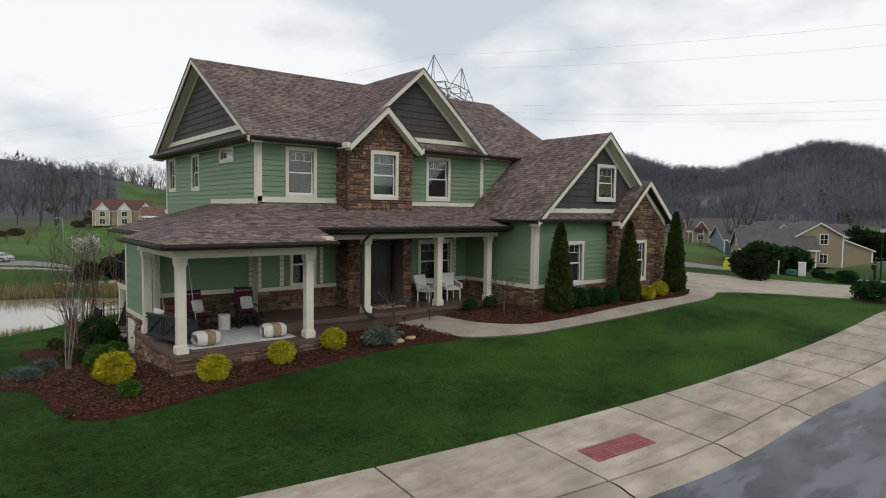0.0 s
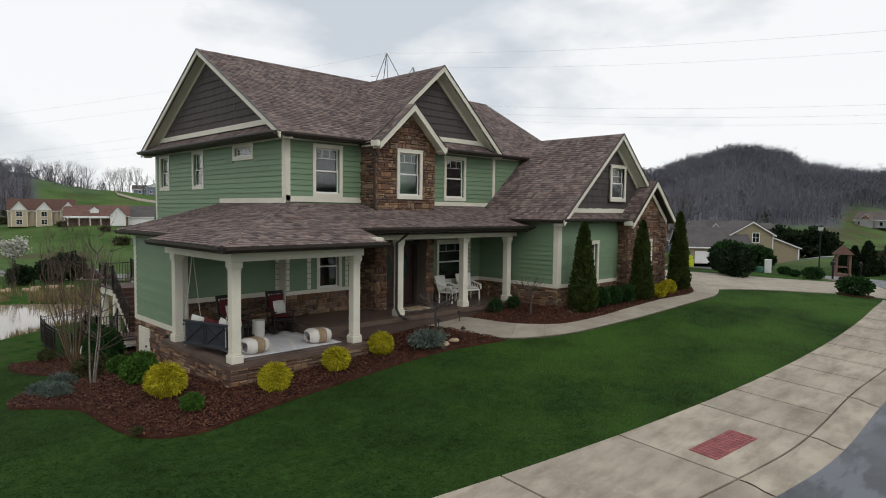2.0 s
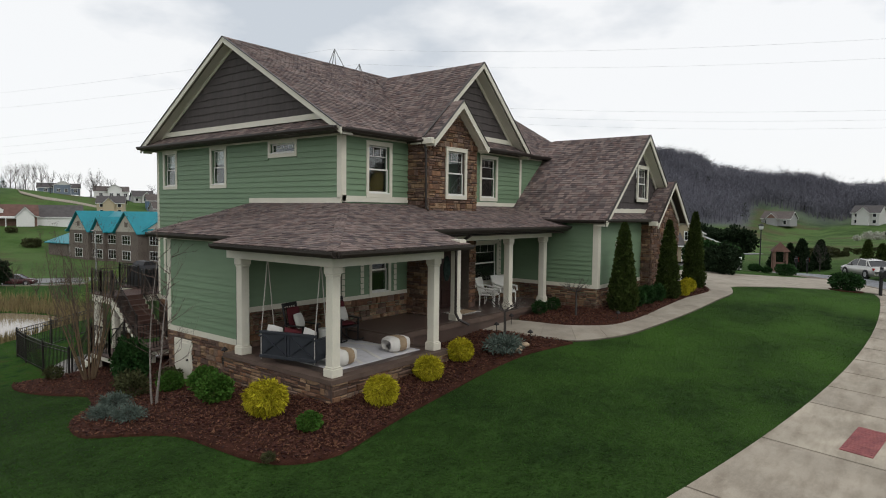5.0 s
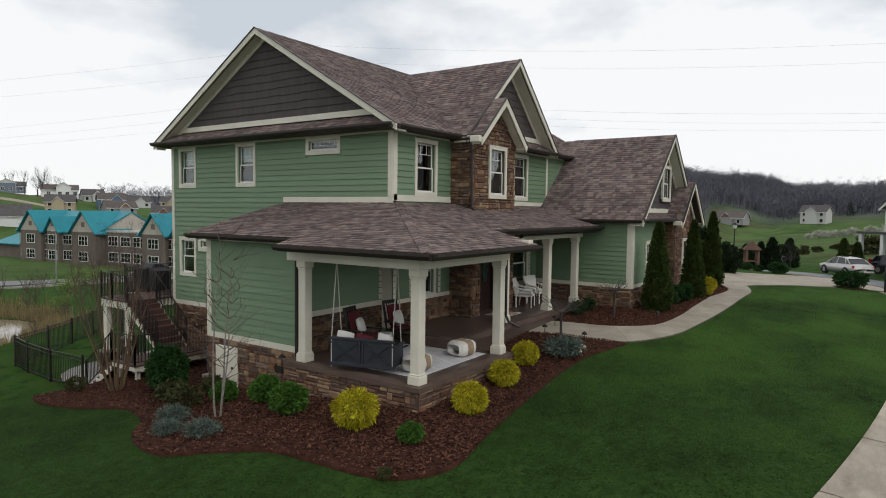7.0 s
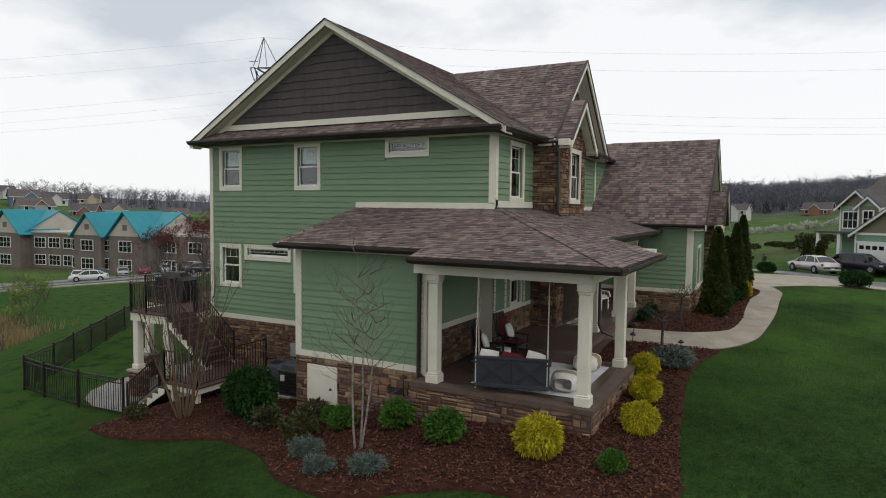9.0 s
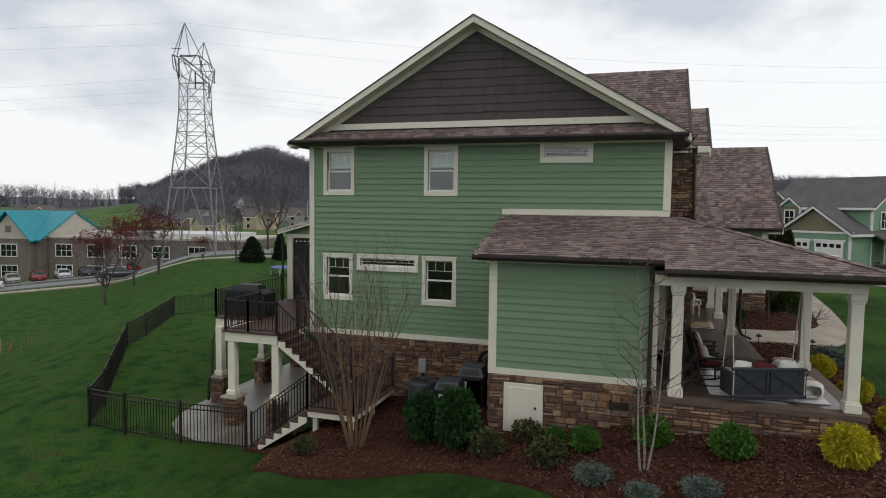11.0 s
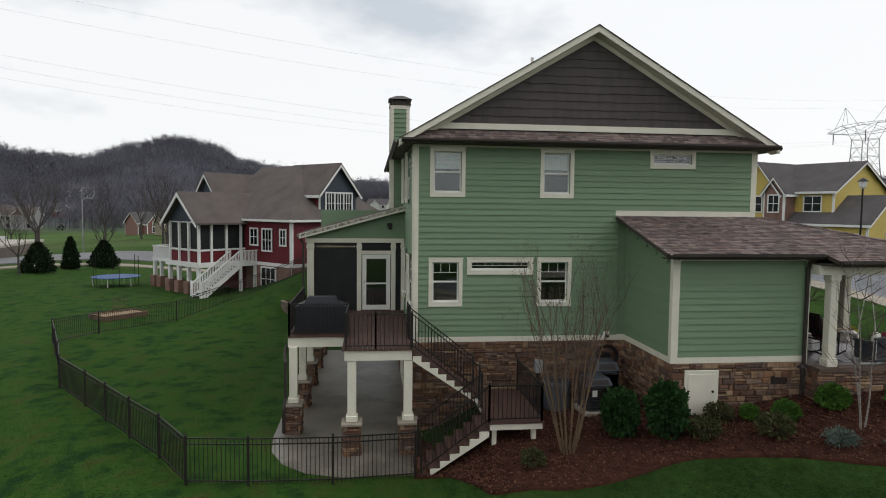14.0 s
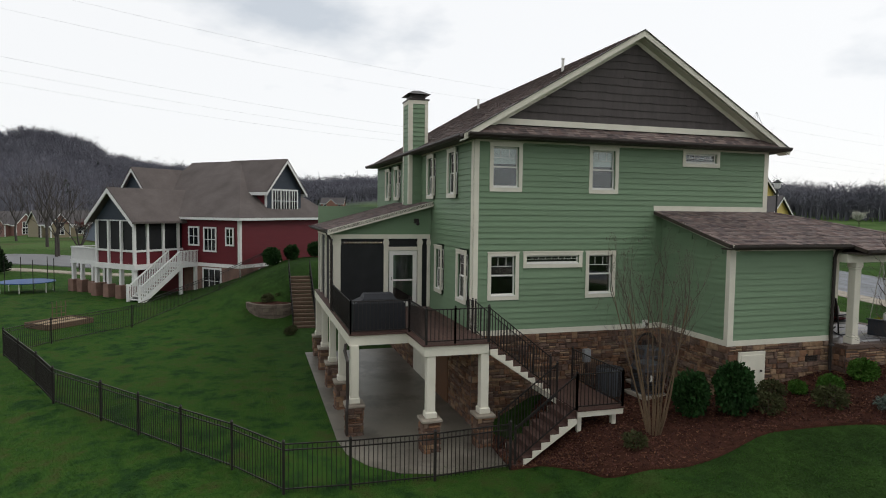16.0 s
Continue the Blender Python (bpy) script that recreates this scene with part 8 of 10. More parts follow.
# yellow house
YEL = paint("butter_yellow_siding", (0.50, 0.38, 0.10))
yh = thing("yellow_house", "yellow two-storey house with white trim and grey roof", "house", (50.4, -29.6, 0.2), -157)
gable_block(yh, 2.4, 11.7, 0, 10.2, 0, 6.75, 3.0, YEL, YEL, "x", 0.4, GR2)
gable_block(yh, 2.2, 6.9, -1.6, 6, 0, 6.75, 3.0, YEL, YEL, "y", 0.45, GR2)
gable_block(yh, 5.4, 7.7, -1.9, 2, 0, 6.6, 1.5, BRICKT, BRICKT, "y", 0.3, GR2)
gable_block(yh, 7.9, 15.6, -1.2, 6.0, 0, 3.5, 2.6, YEL, YEL, "x", 0.4, GR2)
yf = at(wallframe((0, -1.6, 0), (1, 0, 0), (0, -1, 0)), 0.04)
far_window(yf, 3.9, 4.5, 2.2, 1.6, yh, 3)
far_window(yf, 3.6, 0.7, 1.6, 1.7, yh, 2)
far_window(at(wallframe((0, -1.9, 0), (1, 0, 0), (0, -1, 0)), 0.04), 6.55, 4.5, 1.1, 1.7, yh, 2)
far_window(at(wallframe((0, 0, 0), (1, 0, 0), (0, -1, 0)), 0.04), 9.6, 4.6, 1.7, 1.5, yh, 2)
far_window(at(wallframe((15.6, 0, 0), (0, 1, 0), (1, 0, 0)), 0.04), 2.4, 0.9, 0.7, 1.5, yh, 1)
yg = at(wallframe((0, -1.2, 0), (1, 0, 0), (0, -1, 0)), 0.04)
garage_door(yg, 9.8, yh)
garage_door(yg, 13.4, yh)
part("porch_roof", Geo().box(1.6, 7.4, -3.7, -1.5, 3.25, 3.45), GR2, yh)
for x in (1.9, 4.6, 7.1):
    part("porch_post", Geo().box(x - 0.15, x + 0.15, -3.6, -3.3, 0, 3.25), WHITET, yh)

# tan house down the hill, and those beside it
TAN = paint("tan_siding", (0.25, 0.21, 0.135))
th = thing("tan_house", "tan two-storey house with brown roof and white trim", "house", (110.0, 24.0, -4.6), -53)
gable_block(th, -3.6, 3.6, 0, 12, 0, 5.5, 2.2, TAN, TAN, "y", 0.4, GR2)
gable_block(th, -13, -1.2, -2.6, 5.6, 0, 3.3, 3.1, TAN, OLIVE, "x", 0.45, GR2)
tf = at(wallframe((0, 0, 0), (1, 0, 0), (0, -1, 0)), 0.04)
far_window(tf, 0.6, 4.0, 1.1, 1.6, th, 2)
far_window(tf, 0.6, 0.7, 1.1, 1.5, th, 2)
far_window(at(wallframe((-13, 0, 0), (0, -1, 0), (-1, 0, 0)), 0.04), -1.5, 3.5, 0.9, 1.2, th, 2)
part("garage_door", Geo().box(-10.5, -5.5, 0.1, 2.3, 0.02, 0.1, wallframe((0, -2.6, 0), (1, 0, 0), (0, -1, 0))), WHITET, th)
part("lean_to", Geo().add([(3.6, 0.4, 0), (8.2, 0.4, 0), (8.2, 0.4, 2.9), (3.6, 0.4, 4.7), (3.6, 8, 0), (8.2, 8, 0), (8.2, 8, 2.9), (3.6, 8, 4.7)], [(0, 1, 2, 3), (7, 6, 5, 4), (1, 5, 6, 2), (0, 3, 7, 4)]), TAN, th)
part("lean_to_roof", Geo().add([(3.6, 0, 4.75), (8.6, 0, 2.8), (8.6, 8.4, 2.8), (3.6, 8.4, 4.75), (3.6, 0, 4.95), (8.6, 0, 3.0), (8.6, 8.4, 3.0), (3.6, 8.4, 4.95)], [(0, 3, 2, 1), (4, 5, 6, 7), (0, 1, 5, 4), (1, 2, 6, 5), (2, 3, 7, 6), (3, 0, 4, 7)]), WHITET, th)
part("corner_board", Geo().box(8.05, 8.25, 0, 2.9, 0.35 - 0.75, 0.45 - 0.75, wallframe((0, 0, 0), (1, 0, 0), (0, -1, 0))), WHITET, th)
far_tones = (paint("grey_blue_siding", (0.16, 0.19, 0.24)), TAN, paint("brick_red_siding", (0.2, 0.1, 0.08)), paint("grey_siding", (0.25, 0.26, 0.27)))
for i, (x, y, rz, c, w, h) in enumerate(((112, 42, -45, 0, 10, 3.0), (126, 58, -60, 1, 10, 3.0), (132, 44, -50, 3, 12, 3.2), (146, 40, -40, 3, 11, 3.6), (150, 72, -50, 2, 11, 3.4))):
    wall = far_tones[c]
    nh = thing("far_house", ("grey-blue", "tan", "brick-red", "grey")[c] + " gabled house with brown roof and white trim", "house", (x, y, land(x, y) - 0.3), rz)
    gable_block(nh, 0, w, 0, 9, 0, h, 2.6, wall, wall, "x", 0.4, GR2)
    gable_block(nh, w * 0.1, w * 0.45, -3, 4, 0, h, 2.3, wall, BRICKT if i % 2 else wall, "y", 0.4, GR2)
    fr_ = at(wallframe((0, -3, 0), (1, 0, 0), (0, -1, 0)), 0.04)
    far_window(fr_, w * 0.27, 1.0, 1.2, 1.3, nh, 2)
    far_window(fr_, w * 0.27, h - 0.9, 0.9, 1.2, nh, 2)
    far_window(at(wallframe((0, 0, 0), (1, 0, 0), (0, -1, 0)), 0.04), w * 0.75, 1.0, 1.4, 1.3, nh, 2)

# brown school-like building with teal roofs
BROWN = mat("brown_brick_block", (0.150, 0.124, 0.107), 0.9, var=0.18, scale=0.6, fine=6, bump=0.2)
TEAL = mat("teal_metal_roof", (0.012, 0.21, 0.26), 0.45, var=0.12, scale=0.5, fine=5, bump=0.05)
PALEW = mat("pale_stucco", (0.42, 0.39, 0.34), 0.9, var=0.1, scale=0.7, bump=0.1)
tb_ = thing("brown_building", "long two-storey brown brick building with teal metal roofs", "building", (50.1, 140.5, -7.6), -81.2)
BE = 6.7   # eaves


def teal_gable(xm, half, y0, y1, apex):
    """A roof that runs back from a pale front gable."""
    for q in (-1, 1):
        p = [(xm + q * (half + 0.5), BE - 0.45), (xm, apex), (xm, apex + 0.2), (xm + q * (half + 0.5), BE - 0.25)]
        f = [(0, 3, 2, 1), (4, 5, 6, 7), (3, 7, 6, 2), (0, 1, 5, 4), (0, 4, 7, 3), (1, 2, 6, 5)]
        part("teal_roof", Geo().add([(a, y0 - 0.6, b) for a, b in p] + [(a, y1, b) for a, b in p], f), TEAL, tb_)
    m = wallframe((0, y0, 0), (1, 0, 0), (0, -1, 0))
    part("gable", Geo().prism([(xm - half, BE), (xm + half, BE), (xm, apex - 0.35)], -0.2, 0.05, m), PALEW, tb_)
    part("gable_vent", Geo().box(xm - 0.5, xm + 0.5, BE + 1.0, BE + 2.0, 0.05, 0.1, m), BROWN, tb_)


def teal_block(x0, x1, gables, ends):
    """A brick block under a ridge roof with front gables."""
    part("wall", Geo().box(x0, x1, -1.5, 14, -1.5, BE), BROWN, tb_)
    ridge = 11.0
    for a, b in ((-2.1, 6.2), (14.6, 6.2)):
        part("teal_roof", Geo().add([(x0 - 0.6, a, BE - 0.1), (x1 + 0.6, a, BE - 0.1), (x1 + 0.6 - ends, b, ridge), (x0 - 0.6 + ends, b, ridge), (x0 - 0.6, a, BE - 0.35), (x1 + 0.6, a, BE - 0.35), (x1 + 0.6 - ends, b, ridge - 0.25), (x0 - 0.6 + ends, b, ridge - 0.25)],
                                    [(0, 1, 2, 3), (7, 6, 5, 4), (0, 4, 5, 1), (1, 5, 6, 2), (0, 3, 7, 4), (3, 2, 6, 7)]), TEAL, tb_)
    for x in (x0, x1):
        part("gable", Geo().add([(x, -1.5, BE), (x, 14, BE), (x, 6.2, ridge - 0.3), (x + 0.1, -1.5, BE), (x + 0.1, 14, BE), (x + 0.1, 6.2, ridge - 0.3)], [(0, 1, 2), (5, 4, 3), (0, 3, 4, 1), (1, 4, 5, 2), (2, 5, 3, 0)]), PALEW, tb_)
    for xm, half, apex in gables:
        teal_gable(xm, half, -2.4, 6.2, apex)
        part("wing", Geo().box(xm - half, xm + half, -2.4, -1.5, -1.5, BE), BROWN, tb_)


fbm = wallframe((0, 0, 0), (1, 0, 0), (0, -1, 0))
teal_block(-5.5, 21, ((0, 3.6, 10.9), (7.6, 2.0, 9.6), (17.6, 3.8, 10.9)), 0.3)
teal_block(33.6, 51.5, ((38.2, 3.2, 10.6), (47.0, 3.7, 10.9)), 0.3)
for x0, x1, h in ((21.05, 33.55, BE), (51.65, 84, BE + 0.1)):
    part("wall", Geo().box(x0, x1, 0, 16, -1.5, h), BROWN, tb_)
    part("parapet", Geo().box(x0, x1, -0.1, 16.1, h, h + 0.3), PALEW, tb_)
part("low_wing", Geo().box(-17, -5.6, 0, 12, -1.5, 3.4), BROWN, tb_)
part("teal_roof", Geo().add([(-17.6, -0.7, 3.3), (-5.6, -0.7, 3.3), (-5.6, 7, 6.4), (-15.6, 7, 6.4), (-17.6, -0.7, 3.1), (-5.6, -0.7, 3.1), (-5.6, 7, 6.2), (-15.6, 7, 6.2)], [(0, 1, 2, 3), (7, 6, 5, 4), (0, 4, 5, 1), (1, 5, 6, 2), (0, 3, 7, 4), (3, 2, 6, 7)]), TEAL, tb_)
part("low_roof", Geo().box(58, 80, 3, 14, 7.1, 7.7), mat("white_metal_roof", (0.5, 0.5, 0.5), 0.5, var=0.08, bump=0.0), tb_)
for x, y in ((-3.6, -1.55), (0, -2.45), (4.4, -1.55), (7.6, -2.45), (11.2, -1.55), (17.6, -2.45), (23.6, -0.05), (27.3, -0.05), (31, -0.05), (35, -1.55) , (38.2, -2.45), (42.6, -1.55), (47, -2.45), (54.5, -0.05), (60, -0.05), (65.5, -0.05), (71, -0.05), (77, -0.05)):
    for z in (0.7, 4.0):
        far_window(wallframe((0, y, 0), (1, 0, 0), (0, -1, 0)), x, z, 2.7, 1.8, tb_, 3)
for x in (56.5, 57.6, 59.0):
    part("roof_unit", Geo().cbox(x - 0.4, x + 0.4, 4, 5, 7.1, 7.9, 0.05), WHITET, tb_)

# houses on the near side of the hill beyond the pond
rh = thing("far_house", "long house with a red-brown roof and white porch", "house", (51, 202, land(51, 202) - 0.4), -16, group="far houses")
REDROOF = mat("far_red_shingle", (0.135, 0.075, 0.062), 0.9, var=0.25, scale=0.7, fine=9, bump=0.2)
gable_block(rh, -9, 9, 0, 9, 0, 3.2, 3.2, BRICKT, BRICKT, "x", 0.4, REDROOF)
gable_block(rh, 3.6, 8, -2.6, 3, 0, 3.4, 2.4, WHITET, WHITET, "y", 0.4, DARKROOF)
gable_block(rh, -2.0, 0.4, 0.8, 4, 4.0, 5.0, 0.9, WHITET, WHITET, "y", 0.2, DARKROOF)
part("porch_rail", Geo().box(-8.6, 3.4, -2.6, -2.5, 2.6, 2.8).box(-8.6, 3.4, -2.6, 0, 2.4, 2.6), WHITET, rh)
for x in (-8, -5, -2, 1):
    part("porch_post", Geo().box(x - 0.12, x + 0.12, -2.55, -2.3, 0, 2.4), WHITET, rh)
wh = thing("far_house", "pale house with a wide grey roof", "house", (66, 201, land(66, 201) - 0.4), -18, group="far houses")
gable_block(wh, -6.5, 6.5, 0, 9, 0, 3.4, 3.4, WHITET, WHITET, "x", 0.4, GR2)
hh = thing("far_house", "blue-grey house with white trim on the hill top", "house", (107, 310, land(107, 310) - 0.4), -16, group="far houses")
GREYB = paint("grey_blue_siding", (0.16, 0.20, 0.25))
gable_block(hh, -9, 8, 0, 8, 0, 3.2, 2.0, GREYB, WHITET, "x", 0.4, GR2)
gable_block(hh, -3, 4, -2, 4, 0, 4.4, 1.8, GREYB, WHITET, "y", 0.4, GR2)
for x in (-6, -1, 2, 6):
    far_window(at(fbm, 2.04 if -3 < x < 4 else 0.04), x, 1.2, 1.2, 1.3, hh, 2)

h2 = thing("far_house", "white house with a brown roof on the hill top", "house", (127, 302, land(127, 302) - 0.4), -24, group="far houses")
gable_block(h2, -8, 7, 0, 9, 0, 4.0, 2.4, WHITET, BRICKT, "x", 0.4, DARKROOF)
gable_block(h2, -2, 4, -2, 4, 0, 5.4, 2.0, WHITET, WHITET, "y", 0.4, DARKROOF)
for x in (-5, -0.5, 2.5, 5.6):
    far_window(at(fbm, 2.04 if -2 < x < 4 else 0.04), x, 1.4, 1.4, 1.6, h2, 2)
LANE = [(88, 306), (86, 296), (92, 288), (102, 284), (112, 276), (118, 268)]
tagged(part("road", drape([(x, y) for x, y in LANE], [(x + 1.2, y + 3.6) for x, y in LANE], 0.12, 0.3, 2), CONCRETE, None), "pale lane winding up the grassy hill", "road", kind="structure")

# houses on the far slopes
FARW = [paint("far_wall_%s" % n, c) for n, c in (("white", (0.5, 0.5, 0.48)), ("blue", (0.10, 0.16, 0.24)), ("cream", (0.42, 0.35, 0.24)), ("grey", (0.28, 0.28, 0.28)), ("brick", (0.22, 0.11, 0.08)))]
rng = random.Random(12)
spots = [(74, 178, 2), (86, 170, 3), (92, 186, 1), (104, 176, 4), (96, 205, 0), (108, 222, 0), (116, 182, 2), (120, 232, 3), (128, 166, 3), (110, 202, 0), (124, 205, 2), (290, 40, 3), (306, 9, 0), (318, -24, 4), (200, 108, 4), (180, 118, 3), (190, 142, 0), (240, 120, 0), (146, 130, 4), (130, 110, 2), (168, 104, 3), (156, 112, 2), (176, 128, 4), (140, 120, 0), (335, -58, 0)]
for i, (x, y, c) in enumerate(spots):
    if y > 160:
        x, y = x * 1.5, y * 1.5
    elif y > 100:
        x, y = x * 1.3, y * 1.3
    w, d, h = rng.uniform(9, 12), rng.uniform(7, 9), rng.choice((3.0, 3.4, 5.4))
    fh = thing("far_house", ("white", "blue", "cream", "grey", "brick-red")[c] + " gabled house on the far slope", "house", (x, y, land(x, y) - 0.4), math.degrees(math.atan2(y, x)) - 90 + rng.uniform(-25, 25), group="far houses")
    a, b = w / 2, d / 2
    gable_block(fh, -a, a, -b, b, 0, h, 2.8, FARW[c], FARW[c], "x", 0.5, DARKROOF if c % 2 else GR2, plain=True)
    u = rng.uniform(-2, 2)
    gable_block(fh, u - 2.2, u + 2.2, -b - 1.6, b - 2, 0, h, 2.1, FARW[c], BRICKT if c == 3 else FARW[c], "y", 0.4, DARKROOF if c % 2 else GR2, plain=True)
    ff = wallframe((0, -b, 0), (1, 0, 0), (0, -1, 0))
    for z in ((0.9, 3.6) if h > 4 else (0.9,)):
        for u in (-w * 0.33, 0, w * 0.33):
            part("window", Geo().box(u - 0.75, u + 0.75, z - 0.1, z + 1.5, 0, 0.06, ff), WHITET, fh)
            part("pane", Geo().box(u - 0.6, u + 0.6, z, z + 1.4, 0.06, 0.09, ff), PANE, fh)

# ---- far trees, pond, roads, lines ----


def bulk(name, verts, tris, material):
    """A mesh of many triangles from arrays."""
    d = bpy.data.meshes.new(name)
    n, k = len(verts), len(tris)
    d.vertices.add(n)
    d.vertices.foreach_set("co", np.asarray(verts, dtype=np.float32).ravel())
    d.loops.add(k * 3)
    d.loops.foreach_set("vertex_index", np.asarray(tris, dtype=np.int32).ravel())
    d.polygons.add(k)
    d.polygons.foreach_set("loop_start", np.arange(0, k * 3, 3, dtype=np.int32))
    d.update(calc_edges=True)
    d.materials.append(material)
    return d


def blades_tree(rng, h, crown, twigs):
    """A small far-off bare tree: trunk, limbs and twigs as slim three-cornered blades."""
    v = []

    def blade(p, q, w):
        p, q = np.array(p), np.array(q)
        s = np.cross(q - p, rng.normal(size=3))
        s /= np.linalg.norm(s) + 1e-9
        v.extend([p - s * w, p + s * w, q])
    top = np.array([rng.normal(0, 0.03) * h, rng.normal(0, 0.03) * h, h * 0.72])
    blade((0, 0, -1), top, 0.02 * h)
    blade((0, 0, -1), top, 0.02 * h)
    for _ in range(7):
        t = rng.uniform(0.35, 1)
        p = top * t
        a = rng.uniform(0, 6.283)
        L = h * rng.uniform(0.22, 0.4)
        q = p + np.array([math.cos(a) * L * 0.62 * crown, math.sin(a) * L * 0.62 * crown, L * 0.75])
        blade(p, q, 0.011 * h)
        for _ in range(twigs):
            u = rng.uniform(0.3, 1)
            s = p + (q - p) * u
            e = rng.normal(size=3) * np.array([1, 1, 0.6])
            e[2] = abs(e[2]) + 0.25
            blade(s, s + e / np.linalg.norm(e) * h * rng.uniform(0.1, 0.2), 0.0055 * h)
    return np.array(v)


def scatter(kinds, spots, rng):
    """Every spot gets one of the kinds, turned and scaled."""
    out = []
    for x, y, z, s in spots:
        b = kinds[rng.integers(len(kinds))]
        a = rng.uniform(0, 6.283)
        c, w = math.cos(a), math.sin(a)
        q = np.empty_like(b)
        q[:, 0], q[:, 1], q[:, 2] = (b[:, 0] * c - b[:, 1] * w) * s + x, (b[:, 0] * w + b[:, 1] * c) * s + y, b[:, 2] * s + z
        out.append(q)
    v = np.concatenate(out)
    return v, np.arange(len(v)).reshape(-1, 3)


nrng = np.random.default_rng(4)
# Bare bark made paler and bluer: distance haze is mixed into the base colour.
FOREST = mat("bare_forest_bark_haze", (0.120, 0.122, 0.148), 0.95, var=0.3, scale=0.02, fine=0.3, bump=0.0, island=0.16, spec=0.05, tint=(0.190, 0.188, 0.215))
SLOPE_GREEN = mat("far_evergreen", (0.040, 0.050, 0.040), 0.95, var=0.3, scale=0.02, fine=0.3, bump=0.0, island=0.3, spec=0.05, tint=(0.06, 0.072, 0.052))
kinds = [blades_tree(nrng, 9, nrng.uniform(0.8, 1.3), 6) for _ in range(14)]
spots_far = []
while len(spots_far) < 15000:
    a = nrng.uniform(-45, 100) if nrng.random() < 0.5 else nrng.uniform(2, 46)
    if a > 64:
        r = 250 + 150 * nrng.random()
    else:
        r = nrng.uniform(400, 490) if nrng.random() < 0.2 else 205 + 285 * nrng.random() ** 0.85
    x, y = r * math.cos(radians(a)), r * math.sin(radians(a))
    if woods(x, y) < 0.6:
        continue
    spots_far.append((x, y, land(x, y), nrng.uniform(0.6, 1.15) * (1.35 if r > 425 else 1)))
for i in range(1500):
    a, r = nrng.uniform(-62, -36), 262 + 60 * nrng.random()
    x, y = r * math.cos(radians(a)), r * math.sin(radians(a))
    spots_far.append((x, y, land(x, y), nrng.uniform(1.0, 1.75)))
for i in range(3500):
    a, r = nrng.uniform(-16, 11), nrng.uniform(335, 480)
    x, y = r * math.cos(radians(a)), r * math.sin(radians(a))
    spots_far.append((x, y, land(x, y), nrng.uniform(0.7, 1.3)))
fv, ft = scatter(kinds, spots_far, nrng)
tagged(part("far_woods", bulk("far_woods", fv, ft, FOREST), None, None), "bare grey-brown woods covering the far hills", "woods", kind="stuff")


def spray_tree(rng, h, r, n, s, low=0.05):
    """A dense far crown of small sprays; conical when low is small."""
    t = rng.random(n) ** 1.3
    a = rng.uniform(0, 6.283, n)
    k = r * (1 - t) ** 0.75 * rng.uniform(0.5, 1.05, n)
    c = np.stack([k * np.cos(a), k * np.sin(a), h * (low + (1 - low) * t)], 1)
    d = rng.normal(size=(n, 3, 3)) * s
    return (c[:, None, :] + d).reshape(-1, 3)


ev_kinds = [spray_tree(nrng, 8, 2.6, 60, 0.55) for _ in range(4)]
ev = []
while len(ev) < 420:
    a, r = nrng.uniform(-60, 100), nrng.uniform(210, 470)
    x, y = r * math.cos(radians(a)), r * math.sin(radians(a))
    if woods(x, y) > 0.5 and noise.noise(Vector((x / 60, y / 60, 1))) > -0.05:
        ev.append((x, y, land(x, y), nrng.uniform(0.4, 0.85)))
fv, ft = scatter(ev_kinds, ev, nrng)
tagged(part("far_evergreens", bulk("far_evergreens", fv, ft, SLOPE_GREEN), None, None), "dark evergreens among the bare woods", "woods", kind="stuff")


def bare_tree(name, label, h, seed, depth=4, spread=0.5, bark=BARK, kids=3, crown=None, leaf=0.3, dens=6, at_=None, r0=0.016, trunk=0.3):
    """A tree with trunk, limbs and twigs; crown gives buds or leaves at the tips."""
    rng = random.Random(seed)
    e = thing(name, label, "tree")
    part("trunk", Geo().tube([(0, 0, -0.3), (0.02 * h * rng.uniform(-1, 1), 0, h * trunk * 0.5), (0, 0, h * trunk)], [h * r0 * 1.2, h * r0, h * r0 * 0.85], 7), bark, e)
    g, tips = Geo(), []
    for i in range(5):
        a = i * 1.26 + rng.uniform(-0.3, 0.3)
        grow(g, (0, 0, h * trunk * (0.85 + 0.05 * (i % 3))), (math.cos(a) * 0.7, math.sin(a) * 0.7, 0.9 if i else 3), h * 0.25, h * r0 * 0.55, depth - 1, rng, spread, kids, 0.22, 0.16, 4, tips)
    tagged(part("limb_crown", g, bark, e), kind="stuff")
    if crown is not None:
        it = [p for p, d in tips for _ in range(dens)]
        k = iter(it)

        def spot():
            p = next(k)
            return p + Vector((rng.gauss(0, leaf), rng.gauss(0, leaf), rng.gauss(0, leaf))), Vector((rng.gauss(0, 1), rng.gauss(0, 1), 0.5)).normalized()
        part("crown", leaves(Geo(), len(it), spot, leaf, rng, 1.3), crown, e)
    return e


def put(tree, x, y, s=1.0, rz=0.0, dz=0.0):
    tree.matrix_world = pose(x, y, land(x, y) + dz, 0, 0, rz)
    tree.scale = (s, s, s)
    return tree


